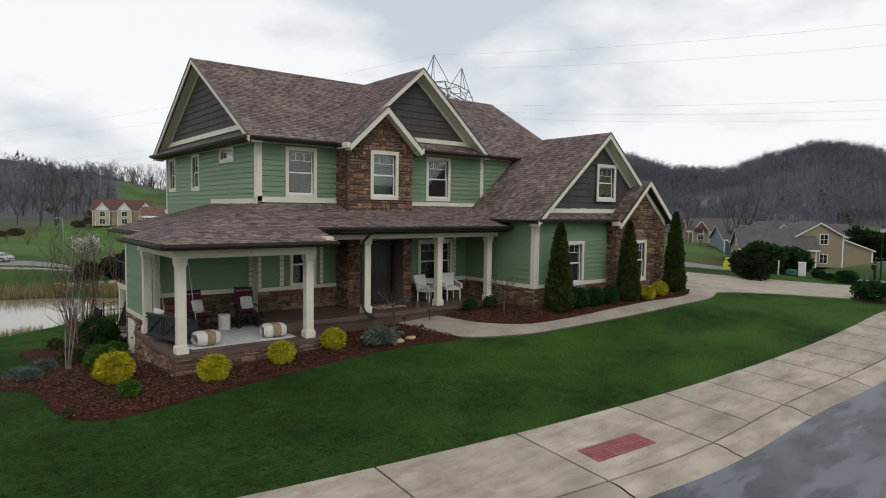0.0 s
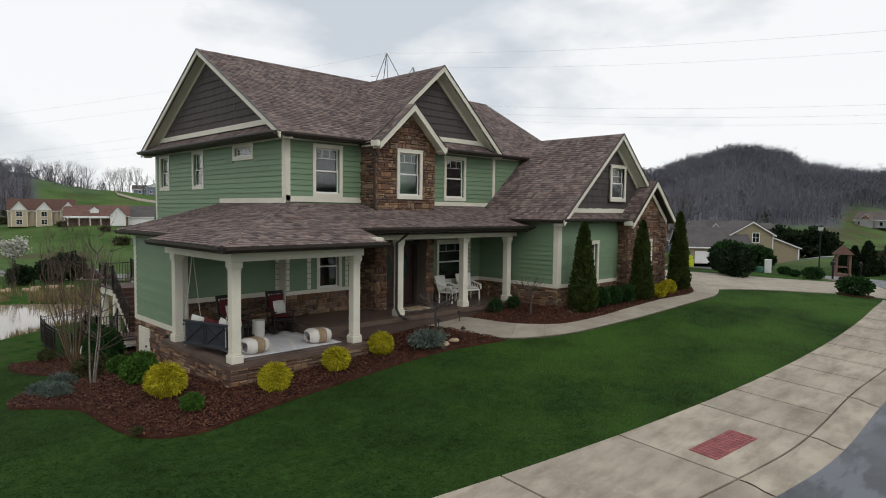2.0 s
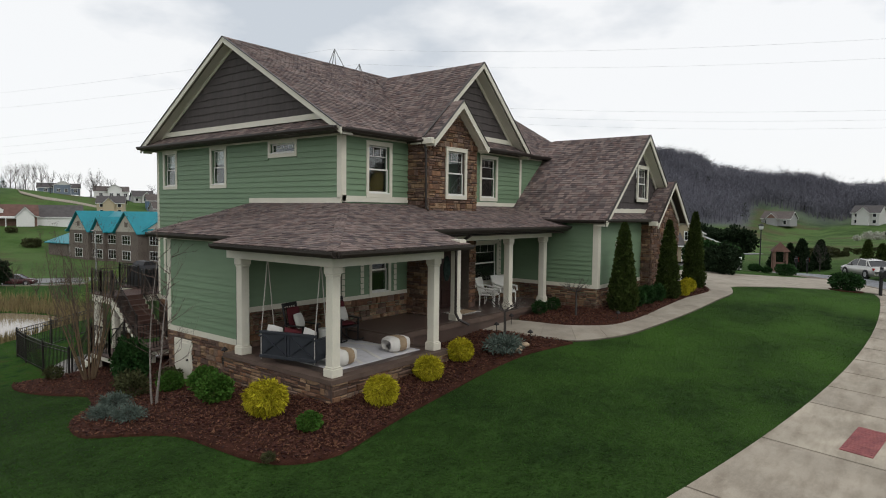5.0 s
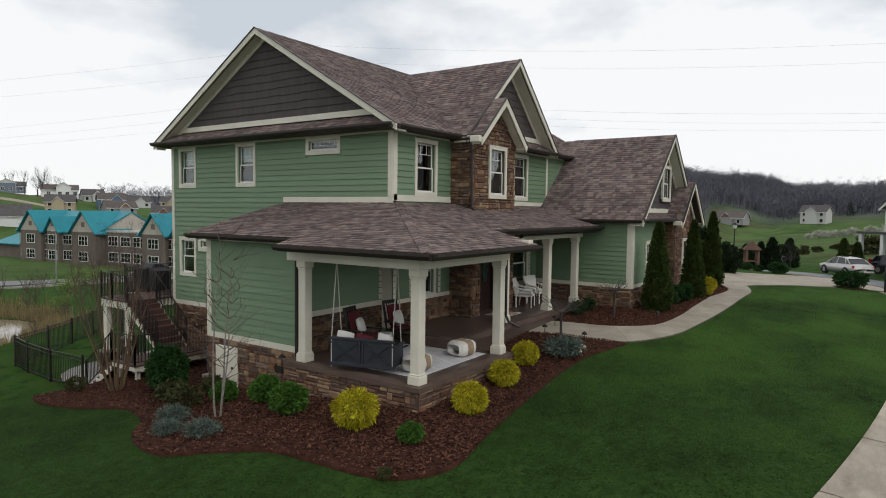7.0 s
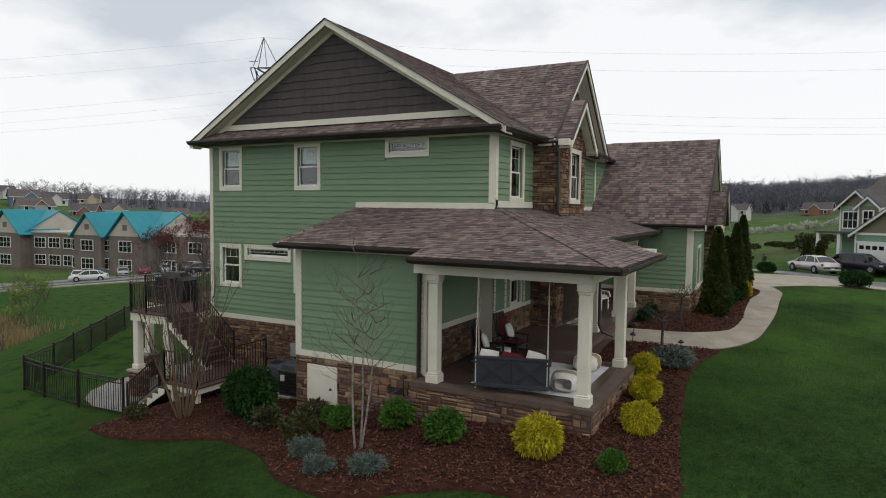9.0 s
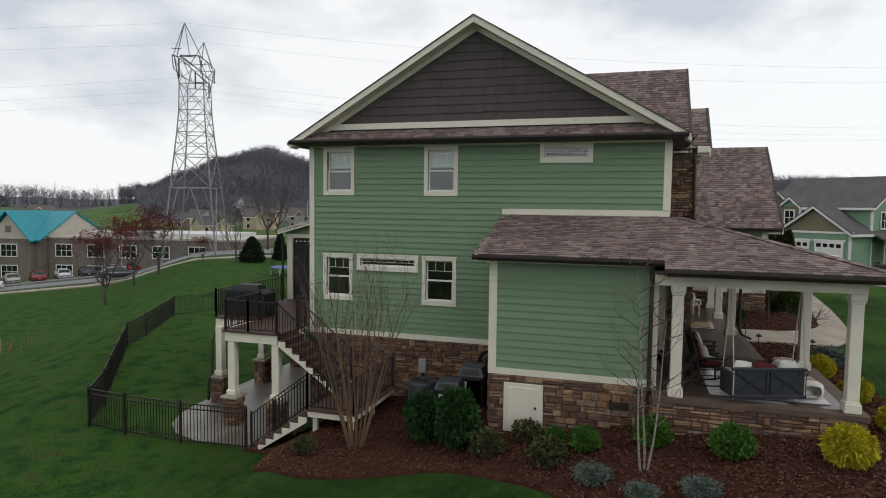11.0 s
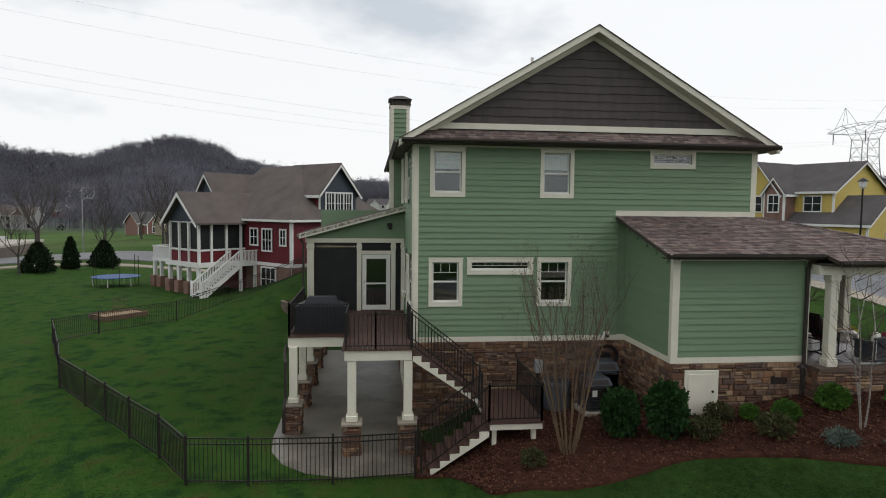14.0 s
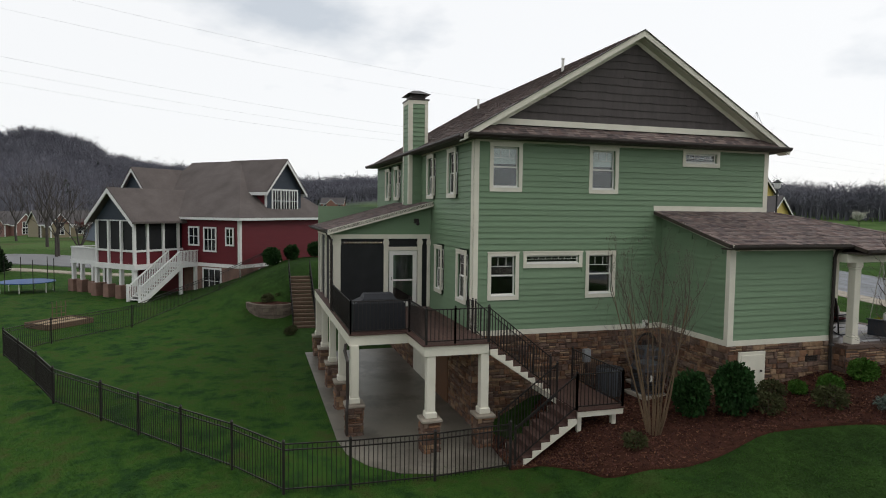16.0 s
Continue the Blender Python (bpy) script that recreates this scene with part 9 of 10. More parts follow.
# tall bare trees beyond the pond
rngb = random.Random(21)
talls = [bare_tree("bare_tree", "tall bare hardwood on the bank beyond the pond", 18, 60 + i, 5 if i < 3 else 4, 0.42, trunk=0.34, r0=0.015) for i in range(5)]
n = 0
for i in range(84):
    if i < 50:
        a, r, s = rngb.uniform(79, 100), rngb.uniform(245, 310), rngb.uniform(0.6, 1.05)
    else:
        a, r, s = rngb.uniform(67, 80), rngb.uniform(335, 380), rngb.uniform(0.5, 0.85)
    x, y = -10 + r * math.cos(radians(a)), -18 + r * math.sin(radians(a))
    if n < 5:
        put(talls[n], x, y, s, i * 50)
    else:
        plant(talls[n % 5], x, y, s, i * 50, -0.3)
    n += 1
bpy.context.view_layer.update()
# trees in the middle distance, between the pylon and the red house
for i in range(14):
    a, r = radians(rngb.uniform(14, 36)), rngb.uniform(95, 165)
    plant(talls[i % 5], -19 + r * math.cos(a), 6.6 + r * math.sin(a), rngb.uniform(0.45, 0.8), i * 47, -0.3)

# red-budded maples and evergreens down the bank
RM = [put(bare_tree("red_maple", "young maple with a haze of dark red buds", 6.2, 31 + i, 5, 0.55, crown=REDBUD, leaf=0.085, dens=9, trunk=0.2), *p) for i, p in enumerate(((24.2, 43.8, 1.2), (33.5, 49.5, 1.35), (38, 50.5, 1.4)))]
plant(RM[0], 112, 47, 0.8, 30, -0.2)
plant(RM[1], 45.2, 50.4, 0.62, 80, -0.1)
for i, (x, y, h, r) in enumerate(((48.3, 45.6, 3.0, 1.7), (53.2, 44.7, 3.5, 1.0), (58.2, 43.3, 3.1, 1.8), (71.6, -1.6, 3.9, 1.35), (71.2, -0.4, 3.5, 1.1), (73.3, -3.3, 3.6, 1.25), (83, 3, 3.0, 1.4), (50.5, -10.6, 2.6, 0.6), (50.2, -9.6, 2.9, 0.6))):
    t = columnar("evergreen_tree", "dense dark green evergreen on the grass", h, r, 70 + i, CONIF if r > 0.8 else ARB, 3000, 0.2 + 0.06 * r)
    t.matrix_world = pose(x, y, land(x, y))
for i, (x, y, h) in enumerate(((45.7, 46.1, 8.5), (63.8, 45.6, 9.5), (68.5, -3.9, 4.2), (120, 32, 7))):
    put(bare_tree("bare_tree", "bare spreading tree on the grass", h, 81 + i, 5, 0.5, trunk=0.22, r0=0.011), x, y, 1.0, i * 70)
put(bare_tree("blossom_tree", "round tree covered in white blossom", 7.5, 90, 4, 0.5, crown=BLOSSOM, leaf=0.4, dens=14, trunk=0.2), 8.2, 88.4, 0.8)
plant(bpy.data.objects["blossom_tree"], 138, -172, 0.85, 50, -0.1)
for i, (x, y, s) in enumerate(((150, -48, 1.0), (156, -54, 1.2), (143, -44, 0.7), (170, -60, 1.4))):
    if i == 0:
        SPT = put(bare_tree("spring_tree", "round tree in pale fresh green leaf", 7, 95, 4, 0.55, crown=SPRING, leaf=0.5, dens=16, trunk=0.18), x, y, s)
    else:
        plant(SPT, x, y, s, i * 60, -0.2)
DIST = bush("hedge_clump", "clump of dull brown-green scrub along the field", DULL, 2.2, 1.2, 900, 0.55, 14, 1.0, lumps=0.5)
DIST.matrix_world = pose(96, -12, land(96, -12))
for i in range(34):
    x = 92 + 30 * rngb.random() + i * 0.5
    y = -22 + i * 0.9 + rngb.uniform(-2, 2)
    plant(DIST, x, y, rngb.uniform(0.25, 0.48), i * 33)
WSC = bush("blossom_scrub", "grey-white blossoming scrub along the field", BLOSSOM, 2.4, 1.6, 800, 0.6, 15, 0.8, lumps=0.5, shell=0.4)
WSC.matrix_world = pose(196, -42, land(196, -42))
for i in range(30):
    plant(WSC, 212 + rngb.uniform(-9, 9), -62 + i * 2.3, rngb.uniform(0.35, 0.85), i * 33)
BIGD = bush("evergreen_clump", "broad dark clump of tall evergreens", CONIF, 5.0, 4.2, 4200, 0.9, 16, 1.0, lumps=0.5)
BIGD.matrix_world = pose(150, 24, land(150, 24) - 0.3)
BIGD.scale = (0.8, 0.8, 0.8)
for x, y, s in ((152, 30, 0.65), (156, 33, 0.75), (26.3, -4.2, 0.19), (27.6, -3.3, 0.17), (25.3, -4.6, 0.14)):
    plant(BIGD, x, y, s, x * 7)

# pond with a muddy rim and dry reeds
WATER = mat("muddy_pond_water", (0.20, 0.165, 0.115), 0.06, var=0.12, scale=0.15, fine=1.2, bump=0.04, spec=0.5, bdist=0.05)
PZ = -4.75
pw = Geo()
ring = [(-7 + 15.6 * math.cos(i * 0.0982), 42 + 11.7 * math.sin(i * 0.0982), PZ) for i in range(64)]
pw.add(ring, [tuple(range(64))])
tagged(part("pond", pw, WATER, None), "still muddy pond below the back yard", "pond", kind="structure")
rg = Geo()
rngr = random.Random(8)
for i in range(15000):
    a = rngr.uniform(0, 6.283)
    k = 1.0 + abs(rngr.gauss(0.0, 0.09 + 0.22 * max(0.0, math.sin(a))))
    x, y = -7 + 14.8 * k * math.cos(a), 42 + 11 * k * math.sin(a)
    if noise.noise(Vector((x / 4, y / 4, 2))) < -0.3:
        continue
    z, h = land(x, y), rngr.uniform(0.3, 0.9) * (1.7 if y > 48 else 1)
    b = rngr.uniform(0, 6.283)
    rg.add([(x - 0.03 * math.cos(b), y - 0.03 * math.sin(b), z), (x + 0.03 * math.cos(b), y + 0.03 * math.sin(b), z), (x + rngr.uniform(-.2, .2), y + rngr.uniform(-.2, .2), z + h)], [(0, 1, 2)])
REED = mat("dry_reed", (0.20, 0.155, 0.075), 0.9, var=0.3, scale=1, bump=0.0, island=0.35)
tagged(part("reeds", rg, REED, None), "dry tan reeds round the pond", "reeds", kind="stuff")
POND_BUSH = bare_tree("pond_shrub", "bare twiggy shrub on the pond bank", 2.6, 99, 4, 0.5, bark=TWIG, trunk=0.08, r0=0.012)
put(POND_BUSH, 3.5, 31.5)
for x, y, s in ((8.5, 38, 1.1), (9.5, 47, 1.5), (-2, 63.5, 1.6), (12, 52, 1.7), (-15, 64, 1.4), (3, 59.5, 2.0), (7, 61, 2.2), (11, 57, 2.1), (14.5, 60, 1.8), (9, 66, 2.2), (17, 62, 1.7), (0, 66, 1.8), (12.5, 68, 2.0), (16, 54, 1.6), (19, 58, 1.8)):
    plant(POND_BUSH, x, y, s, x * 40, -0.1)
for i, (x, y, s) in enumerate(((11.5, 45, 1.0), (14.5, 48.5, 1.15), (9.6, 41.5, 0.7), (17.5, 52, 0.9))):
    if i == 0:
        SPS = put(bare_tree("spring_shrub", "twiggy shrub in a haze of yellow-green new leaf", 4.0, 101, 4, 0.55, bark=TWIG, crown=SPRING, leaf=0.10, dens=7, trunk=0.1, r0=0.012), x, y, s)
    else:
        plant(SPS, x, y, s, i * 70, -0.1)
for x, y, s in ((8.6, 68.5, 0.33), (11.5, 73, 0.40), (5.0, 66, 0.26)):
    plant(BIGD, x, y, s, x * 30)
for i in range(16):
    x, y = 4.0 + rngr.gauss(0, 2.2), 60.5 + rngr.gauss(0, 0.9)
    rk = Geo().lathe([(0.4, -0.3), (0.95, 0.0), (1.0, 0.25), (0.7, 0.5), (0.0, 0.55)], 7, Matrix.Diagonal((0.5, 0.36, 0.45, 1)))
    rk.v = [(a + rngr.uniform(-.07, .07), b + rngr.uniform(-.07, .07), c) for a, b, c in rk.v]
    o = tagged(part("boulder", rk, ROCK, None), "tan rock stacked on the pond bank", "boulder", group="rocks on the pond bank")
    o.matrix_world = pose(x, y, max(land(x, y), PZ) + 0.05, rngr.uniform(-15, 15), rngr.uniform(-15, 15), i * 47)

# scrub and small bare trees among the far houses
for i in range(70):
    a, r = radians(rngb.uniform(57, 86)), rngb.uniform(165, 300)
    x, y = -12 + r * math.cos(a), -14 + r * math.sin(a)
    if i % 3:
        plant(POND_BUSH, x, y, rngb.uniform(1.3, 2.6), i * 41, -0.1)
    else:
        plant(DIST, x, y, rngb.uniform(0.5, 1.1), i * 29, -0.1)

# far road past the building, with traffic furniture
dr, dn = Vector((0.826, -0.565)), Vector((0.565, 0.826))
GREYROAD = mat("pale_worn_asphalt", (0.15, 0.15, 0.155), 0.6, var=0.15, scale=0.3, fine=20, bump=0.05)


def strip(name, label, centre, a0, a1, half, lift, m, step=4):
    k = [a0 + (a1 - a0) * i / int((a1 - a0) / step) for i in range(int((a1 - a0) / step) + 1)]
    pa = [tuple(Vector(centre) + dr * t - dn * half) for t in k]
    pb = [tuple(Vector(centre) + dr * t + dn * half) for t in k]
    return tagged(part(name, drape(pa, pb, lift, 0.3, 4), m, None), label, "road", kind="structure")


strip("road", "pale grey road passing the brown building", (28, 77), -90, 110, 4.2, 0.12, GREYROAD)
strip("pavement", "pale concrete path along the far road", (24.5, 69), -60, 80, 0.9, 0.12, CONCRETE)
strip("road", "car park lane before the brown building", (38, 88), -20, 34, 4.5, 0.12, GREYROAD)

# ---- cars ----
TYRE = mat("black_rubber", (0.012, 0.012, 0.012), 0.85, var=0.2, bump=0.0)
RIM = mat("alloy_rim", (0.45, 0.45, 0.46), 0.3, 0.9, var=0.1, bump=0.0)
CARGLASS = mat("tinted_car_glass", (0.010, 0.012, 0.014), 0.05, var=0.1, bump=0.0, spec=0.6)
LAMPW = mat("clear_headlight", (0.5, 0.5, 0.5), 0.12, var=0.1, bump=0.0, spec=0.6)
LAMPR = mat("red_tail_light", (0.28, 0.008, 0.01), 0.2, var=0.1, bump=0.0, spec=0.6)
PLASTIC = mat("black_plastic", (0.015, 0.015, 0.016), 0.6, var=0.2, bump=0.0)


def car(name, label, colour, x, y, rz, L=4.7, W=1.84, H=1.46, suv=False, dz=0.0):
    """A car heading along its own x: lofted body, glasshouse, wheels, lamps."""
    e = thing(name, label, "car", (x, y, land(x, y) + dz), rz)
    CP = mat(colour[0], colour[1], 0.22, colour[2], var=0.05, scale=1, bump=0.0, spec=0.6)
    b0 = 0.2 if not suv else 0.26
    belt = 0.62 * H if suv else 0.64 * H
    side = [(-0.5, 0.33, 0.60), (-0.49, 0.22, belt * 0.97), (-0.42, 0.19, belt * 1.03), (-0.25, b0, belt * 1.02), (0.0, b0, belt), (0.2, b0, belt * 0.97), (0.33, b0, belt * 0.93), (0.44, 0.2, belt * 0.84), (0.49, 0.22, belt * 0.68), (0.5, 0.34, belt * 0.58)]
    g = Geo()
    v, f = [], []
    for s, z0, z1 in side:
        w = W / 2 * (1 - 2.6 * max(0, abs(s) - 0.4) ** 1.3)
        for q, z in ((w * 0.94, z0), (w, z0 + (z1 - z0) * 0.35), (w * 0.985, z0 + (z1 - z0) * 0.75), (w * 0.88, z1), (0, z1 + 0.03), (-w * 0.88, z1), (-w * 0.985, z0 + (z1 - z0) * 0.75), (-w, z0 + (z1 - z0) * 0.35), (-w * 0.94, z0)):
            v.append((s * L, q, z))
    k = 9
    for i in range(len(side) - 1):
        for j in range(k):
            f.append((i * k + j, i * k + (j + 1) % k, (i + 1) * k + (j + 1) % k, (i + 1) * k + j))
    f += [tuple(range(k)), tuple(range((len(side) - 1) * k, len(side) * k))[::-1]]
    g.add(v, f)
    part("body", g, CP, e, smooth=True)
    top = [(-0.44, belt), (-0.36, H * 0.93), (-0.24, H * 0.985), (-0.02, H), (0.10, H * 0.97), (0.27, belt * 0.96)] if suv else [(-0.40, belt), (-0.26, H * 0.93), (-0.14, H * 0.985), (0.0, H), (0.10, H * 0.96), (0.27, belt * 0.95)]
    gg, rf = Geo(), Geo()
    v, f = [], []
    for s, z in top:
        t = (z - belt) / (H - belt)
        w = W / 2 * (0.90 - 0.2 * max(0, t))
        v += [(s * L, W / 2 * 0.89, belt - 0.03), (s * L, w, z - 0.02), (s * L, -w, z - 0.02), (s * L, -W / 2 * 0.89, belt - 0.03)]
    for i in range(len(top) - 1):
        f += [(4 * i + j, 4 * i + 4 + j, 4 * i + 5 + j, 4 * i + 1 + j) for j in range(3)]
    gg.add(v, f)
    part("window_band", gg, CARGLASS, e, smooth=False)
    v, f = [], []
    for s, z in top[1:5]:
        w = W / 2 * 0.71
        v += [(s * L, w, z - 0.035), (s * L, w * 0.8, z + 0.012), (s * L, -w * 0.8, z + 0.012), (s * L, -w, z - 0.035)]
    for i in range(3):
        f += [(4 * i + j, 4 * i + 4 + j, 4 * i + 5 + j, 4 * i + 1 + j) for j in range(3)]
    rf.add(v, f)
    part("roof", rf, CP, e)
    for s in (-1, 1):
        for (s0, z0), (s1, z1) in ((top[1], top[0]), (top[4], top[5]), ((-0.03, H - 0.04), (-0.03, belt)), ((-0.27 if suv else -0.22, H * 0.95), (-0.29, belt))):
            part("pillar", Geo().tube([(s0 * L, s * W / 2 * 0.715, z0 - 0.02), (s1 * L, s * W / 2 * 0.90, z1 + 0.0)], 0.04, 5), CP, e)
        part("mirror", Geo().cbox(0.17 * L, 0.2 * L, s * W / 2 * 0.93 - 0.09, s * W / 2 * 0.93 + 0.09, belt, belt + 0.13, 0.03), CP, e)
        part("headlight", Geo().cbox(0.445 * L, 0.487 * L, s * W * 0.36 - 0.19, s * W * 0.36 + 0.15, belt * 0.63, belt * 0.76, 0.02), LAMPW, e)
        part("tail_light", Geo().cbox(-0.492 * L, -0.44 * L, s * W * 0.38 - 0.14, s * W * 0.38 + 0.14, belt * 0.72, belt * (1.2 if suv else 0.93), 0.02), LAMPR, e)
        part("sill", Geo().cbox(-0.3 * L, 0.3 * L, s * W / 2 * 0.9 - 0.05, s * W / 2 * 0.9 + 0.05, b0 - 0.03, b0 + 0.1, 0.01), PLASTIC, e)
        for wx in (-0.295, 0.30):
            R = 0.33 if not suv else 0.36
            m = pose(wx * L, s * (W / 2 - 0.09), R, 90, 0, 0)
            wl_ = part("wheel", Geo().lathe([(R * 0.62, -0.11), (R * 0.95, -0.11), (R, -0.06), (R, 0.06), (R * 0.95, 0.11), (R * 0.62, 0.11)], 20, m), TYRE, e)
            part("rim", Geo().lathe([(R * 0.6, -0.115), (R * 0.56, -0.118), (R * 0.2, -0.09), (R * 0.2, 0.09), (R * 0.56, 0.118), (R * 0.6, 0.115)], 10, m), RIM, wl_)
            part("wheel_arch", Geo().lathe([(R * 1.0, -0.108), (R * 1.14, -0.108), (R * 1.14, 0.103), (R * 1.0, 0.103)], 20, m), PLASTIC, e)
    part("grille", Geo().cbox(0.475 * L, 0.5 * L, -0.42, 0.42, belt * 0.36, belt * 0.66, 0.01), PLASTIC, e)
    part("number_plate", Geo().cbox(-0.505 * L, -0.493 * L, -0.2, 0.2, belt * 0.5, belt * 0.63, 0.005), RIM, e)
    return e


car("sedan", "silver sedan parked on the street", ("silver_paint", (0.50, 0.49, 0.46), 0.6), 46.4, -9.9, 34, 4.6, 1.82, 1.45)
car("suv", "dark navy sport utility car before the green house's garage", ("navy_paint", (0.012, 0.014, 0.022), 0.2), 50.4, -13.7, -125, 4.5, 1.82, 1.66, True)
for i, (t, o, c, nm) in enumerate(((-38, 1.7, (0.4, 0.4, 0.4), "silver"), (-12, -1.8, (0.05, 0.012, 0.012), "dark red"), (8, 1.8, (0.5, 0.5, 0.5), "white"), (22, -1.8, (0.03, 0.035, 0.04), "black"), (-46, -1.7, (0.02, 0.02, 0.022), "black"))):
    p = Vector((28, 77)) + dr * t + dn * o
    car("car", nm + " car on the far road", ("far_car_paint", c, 0.2), p.x, p.y, -34.4 + (180 if o > 0 else 0), dz=0.12)
for i in range(9):
    p = Vector((38, 88)) + dr * (4 + i * 3.1) + dn * 3.0
    c = ((0.5, 0.5, 0.5), (0.05, 0.05, 0.055), (0.35, 0.34, 0.32), (0.2, 0.03, 0.03))[i % 4]
    car("car", ("white", "black", "silver", "red")[i % 4] + " car parked by the brown building", ("lot_car_paint", c, 0.2), p.x, p.y, 55.6, dz=0.12)

# string of small lit bulbs in the screened porch
BULB = bpy.data.materials.new("warm_bulb")
BULB.use_nodes = True
BULB.node_tree.nodes["Principled BSDF"].inputs["Emission Color"].default_value = (1, 0.72, 0.4, 1)
BULB.node_tree.nodes["Principled BSDF"].inputs["Emission Strength"].default_value = 2.5
sl = thing("string_lights", "string of small warm bulbs under the porch ceiling", "string lights")
part("cord", Geo().tube([(-14.1 + i * 0.1, 3.33 - 0.035 * math.sin(i * 0.785) ** 2, -0.06) for i in range(15)], 0.006, 4, NM), PLASTIC, sl)
for i in range(8):
    part("bulb", Geo().lathe([(0.0, -0.03), (0.016, -0.012), (0.012, 0.008), (0.0, 0.015)], 6, NM @ Matrix.Translation((-14.05 + i * 0.19, 3.28, -0.055))), BULB, sl)

# ---- street furniture ----
BLACKM = mat("black_painted_metal", (0.012, 0.012, 0.013), 0.45, var=0.2, bump=0.0)
LAMPGL = mat("frosted_lamp_glass", (0.6, 0.6, 0.58), 0.4, var=0.05, bump=0.0)


def street_lamp(x, y, h):
    e = thing("street_lamp", "black post street lamp with a lantern head", "street lamp", (x, y, land(x, y) - 0.05))
    part("base", Geo().lathe([(0.17, 0), (0.17, 0.5), (0.1, 0.6), (0.08, 0.9)], 12), BLACKM, e)
    part("pole", Geo().lathe([(0.075, 0.6), (0.06, h - 0.7)], 10), BLACKM, e)
    part("lantern", Geo().lathe([(0.08, h - 0.7), (0.22, h - 0.6), (0.26, h - 0.22), (0.2, h - 0.2)], 10), LAMPGL, e)
    part("cap", Geo().lathe([(0.34, h - 0.22), (0.34, h - 0.17), (0.12, h - 0.02), (0.0, h + 0.05)], 12), BLACKM, e)


street_lamp(66.7, 1.9, 5.9)
street_lamp(21.4, -21.9, 6.6)
for i, t in enumerate((-58, -30, -4, 24, 52)):
    p = Vector((28, 77)) + dr * t + dn * 6
    e = thing("street_lamp", "tall pale pole with a single lamp arm by the far road", "street lamp", (p.x, p.y, land(p.x, p.y) - 0.1), -34)
    part("pole", Geo().lathe([(0.11, 0), (0.06, 7.6)], 8), RIM, e)
    part("lamp_arm", Geo().tube([(0, 0, 7.5), (0, -0.7, 7.75), (0, -1.6, 7.75)], 0.05, 6), RIM, e)
    part("lamp_head", Geo().cbox(-0.14, 0.14, -2.2, -1.5, 7.68, 7.82, 0.03), RIM, e)
SIGNY = mat("lime_yellow_sign", (0.55, 0.62, 0.03), 0.5, var=0.05, bump=0.0)
p = Vector((28, 77)) - dr * 66 + dn * 5.4
sg = thing("road_sign", "lime yellow diamond road sign on a post", "road sign", (p.x, p.y, land(p.x, p.y)), -34)
part("post", Geo().tube([(0, 0, -0.2), (0, 0, 3.0)], 0.05, 6), RIM, sg)
part("plate", Geo().prism([(-0.55, 2.4), (0, 1.85), (0.55, 2.4), (0, 2.95)], 0.05, 0.08, wallframe((0, 0, 0), (1, 0, 0), (0, -1, 0))), SIGNY, sg)
sg = thing("caution_marker", "lime yellow caution figure-board by the drive", "road sign", (40.5, 4.6, land(40.5, 4.6)), -70)
part("board", Geo().cbox(-0.25, 0.25, -0.05, 0.05, 0.1, 0.75, 0.03).cbox(-0.15, 0.15, -0.05, 0.05, 0.75, 1.05, 0.06), SIGNY, sg)


def mailbox(x, y, rz, label):
    e = thing("mailbox", label, "mailbox", (x, y, land(x, y)), rz)
    part("post", Geo().cbox(-0.06, 0.06, -0.06, 0.06, -0.2, 1.35, 0.01), BLACKM, e)
    part("arm", Geo().cbox(-0.05, 0.7, -0.05, 0.05, 0.86, 0.96, 0.01), BLACKM, e)
    pts = [(-0.13, 0.96), (0.13, 0.96), (0.13, 1.12)] + [(0.13 * math.cos(radians(a)), 1.12 + 0.13 * math.sin(radians(a))) for a in range(30, 180, 30)] + [(-0.13, 1.12)]
    part("box", Geo().prism(pts, 0.1, 0.66, wallframe((0, 0, 0), (0, 1, 0), (1, 0, 0))), BLACKM, e)
    part("flag", Geo().cbox(0.5, 0.54, 0.135, 0.15, 1.0, 1.3, 0.003), LAMPR, e)


mailbox(22.1, -12.2, 200, "black mailbox on a post beside the sidewalk")
mailbox(38.4, -6.2, 190, "black mailbox on a post beside the drive")
mailbox(52.0, -5.0, 190, "black mailbox on a post across the street")
ebx = thing("utility_box", "small white utility pedestal on the grass", "utility box", (35.5, -3.0, land(35.5, -3.0)), 12)
part("cabinet", Geo().cbox(-0.22, 0.22, -0.2, 0.2, 0, 0.85, 0.03), WHITET, ebx)
part("lid", Geo().cbox(-0.24, 0.24, -0.22, 0.22, 0.85, 0.92, 0.02), WHITET, ebx)
for x, y in ((34.9, -2.6), (36.6, -3.9)):
    vb = thing("utility_box", "low green utility cover on the grass", "utility box", (x, y, land(x, y)))
    part("cover", Geo().cbox(-0.3, 0.3, -0.25, 0.25, 0, 0.4, 0.06), mat("utility_green", (0.03, 0.10, 0.07), 0.6, bump=0.0), vb)
mk = thing("marker_post", "thin white marker post beside a utility box", "marker", (34.4, -2.0, land(34.4, -2.0)))
part("post", Geo().tube([(0, 0, -0.1), (0, 0, 0.95)], 0.045, 6), WHITET, mk)
HED = bush("hedge_shrub", "large dark green evergreen hedge shrub beside the drive", DARKL, 1.35, 1.05, 4200, 0.24, 17, 1.0, lumps=0.25)
HED.matrix_world = pose(35.2, -0.6, land(35.2, -0.6) - 0.1)
for x, y, s in ((37.2, -1.6, 0.92),):
    plant(HED, x, y, s, x * 40, -0.1)
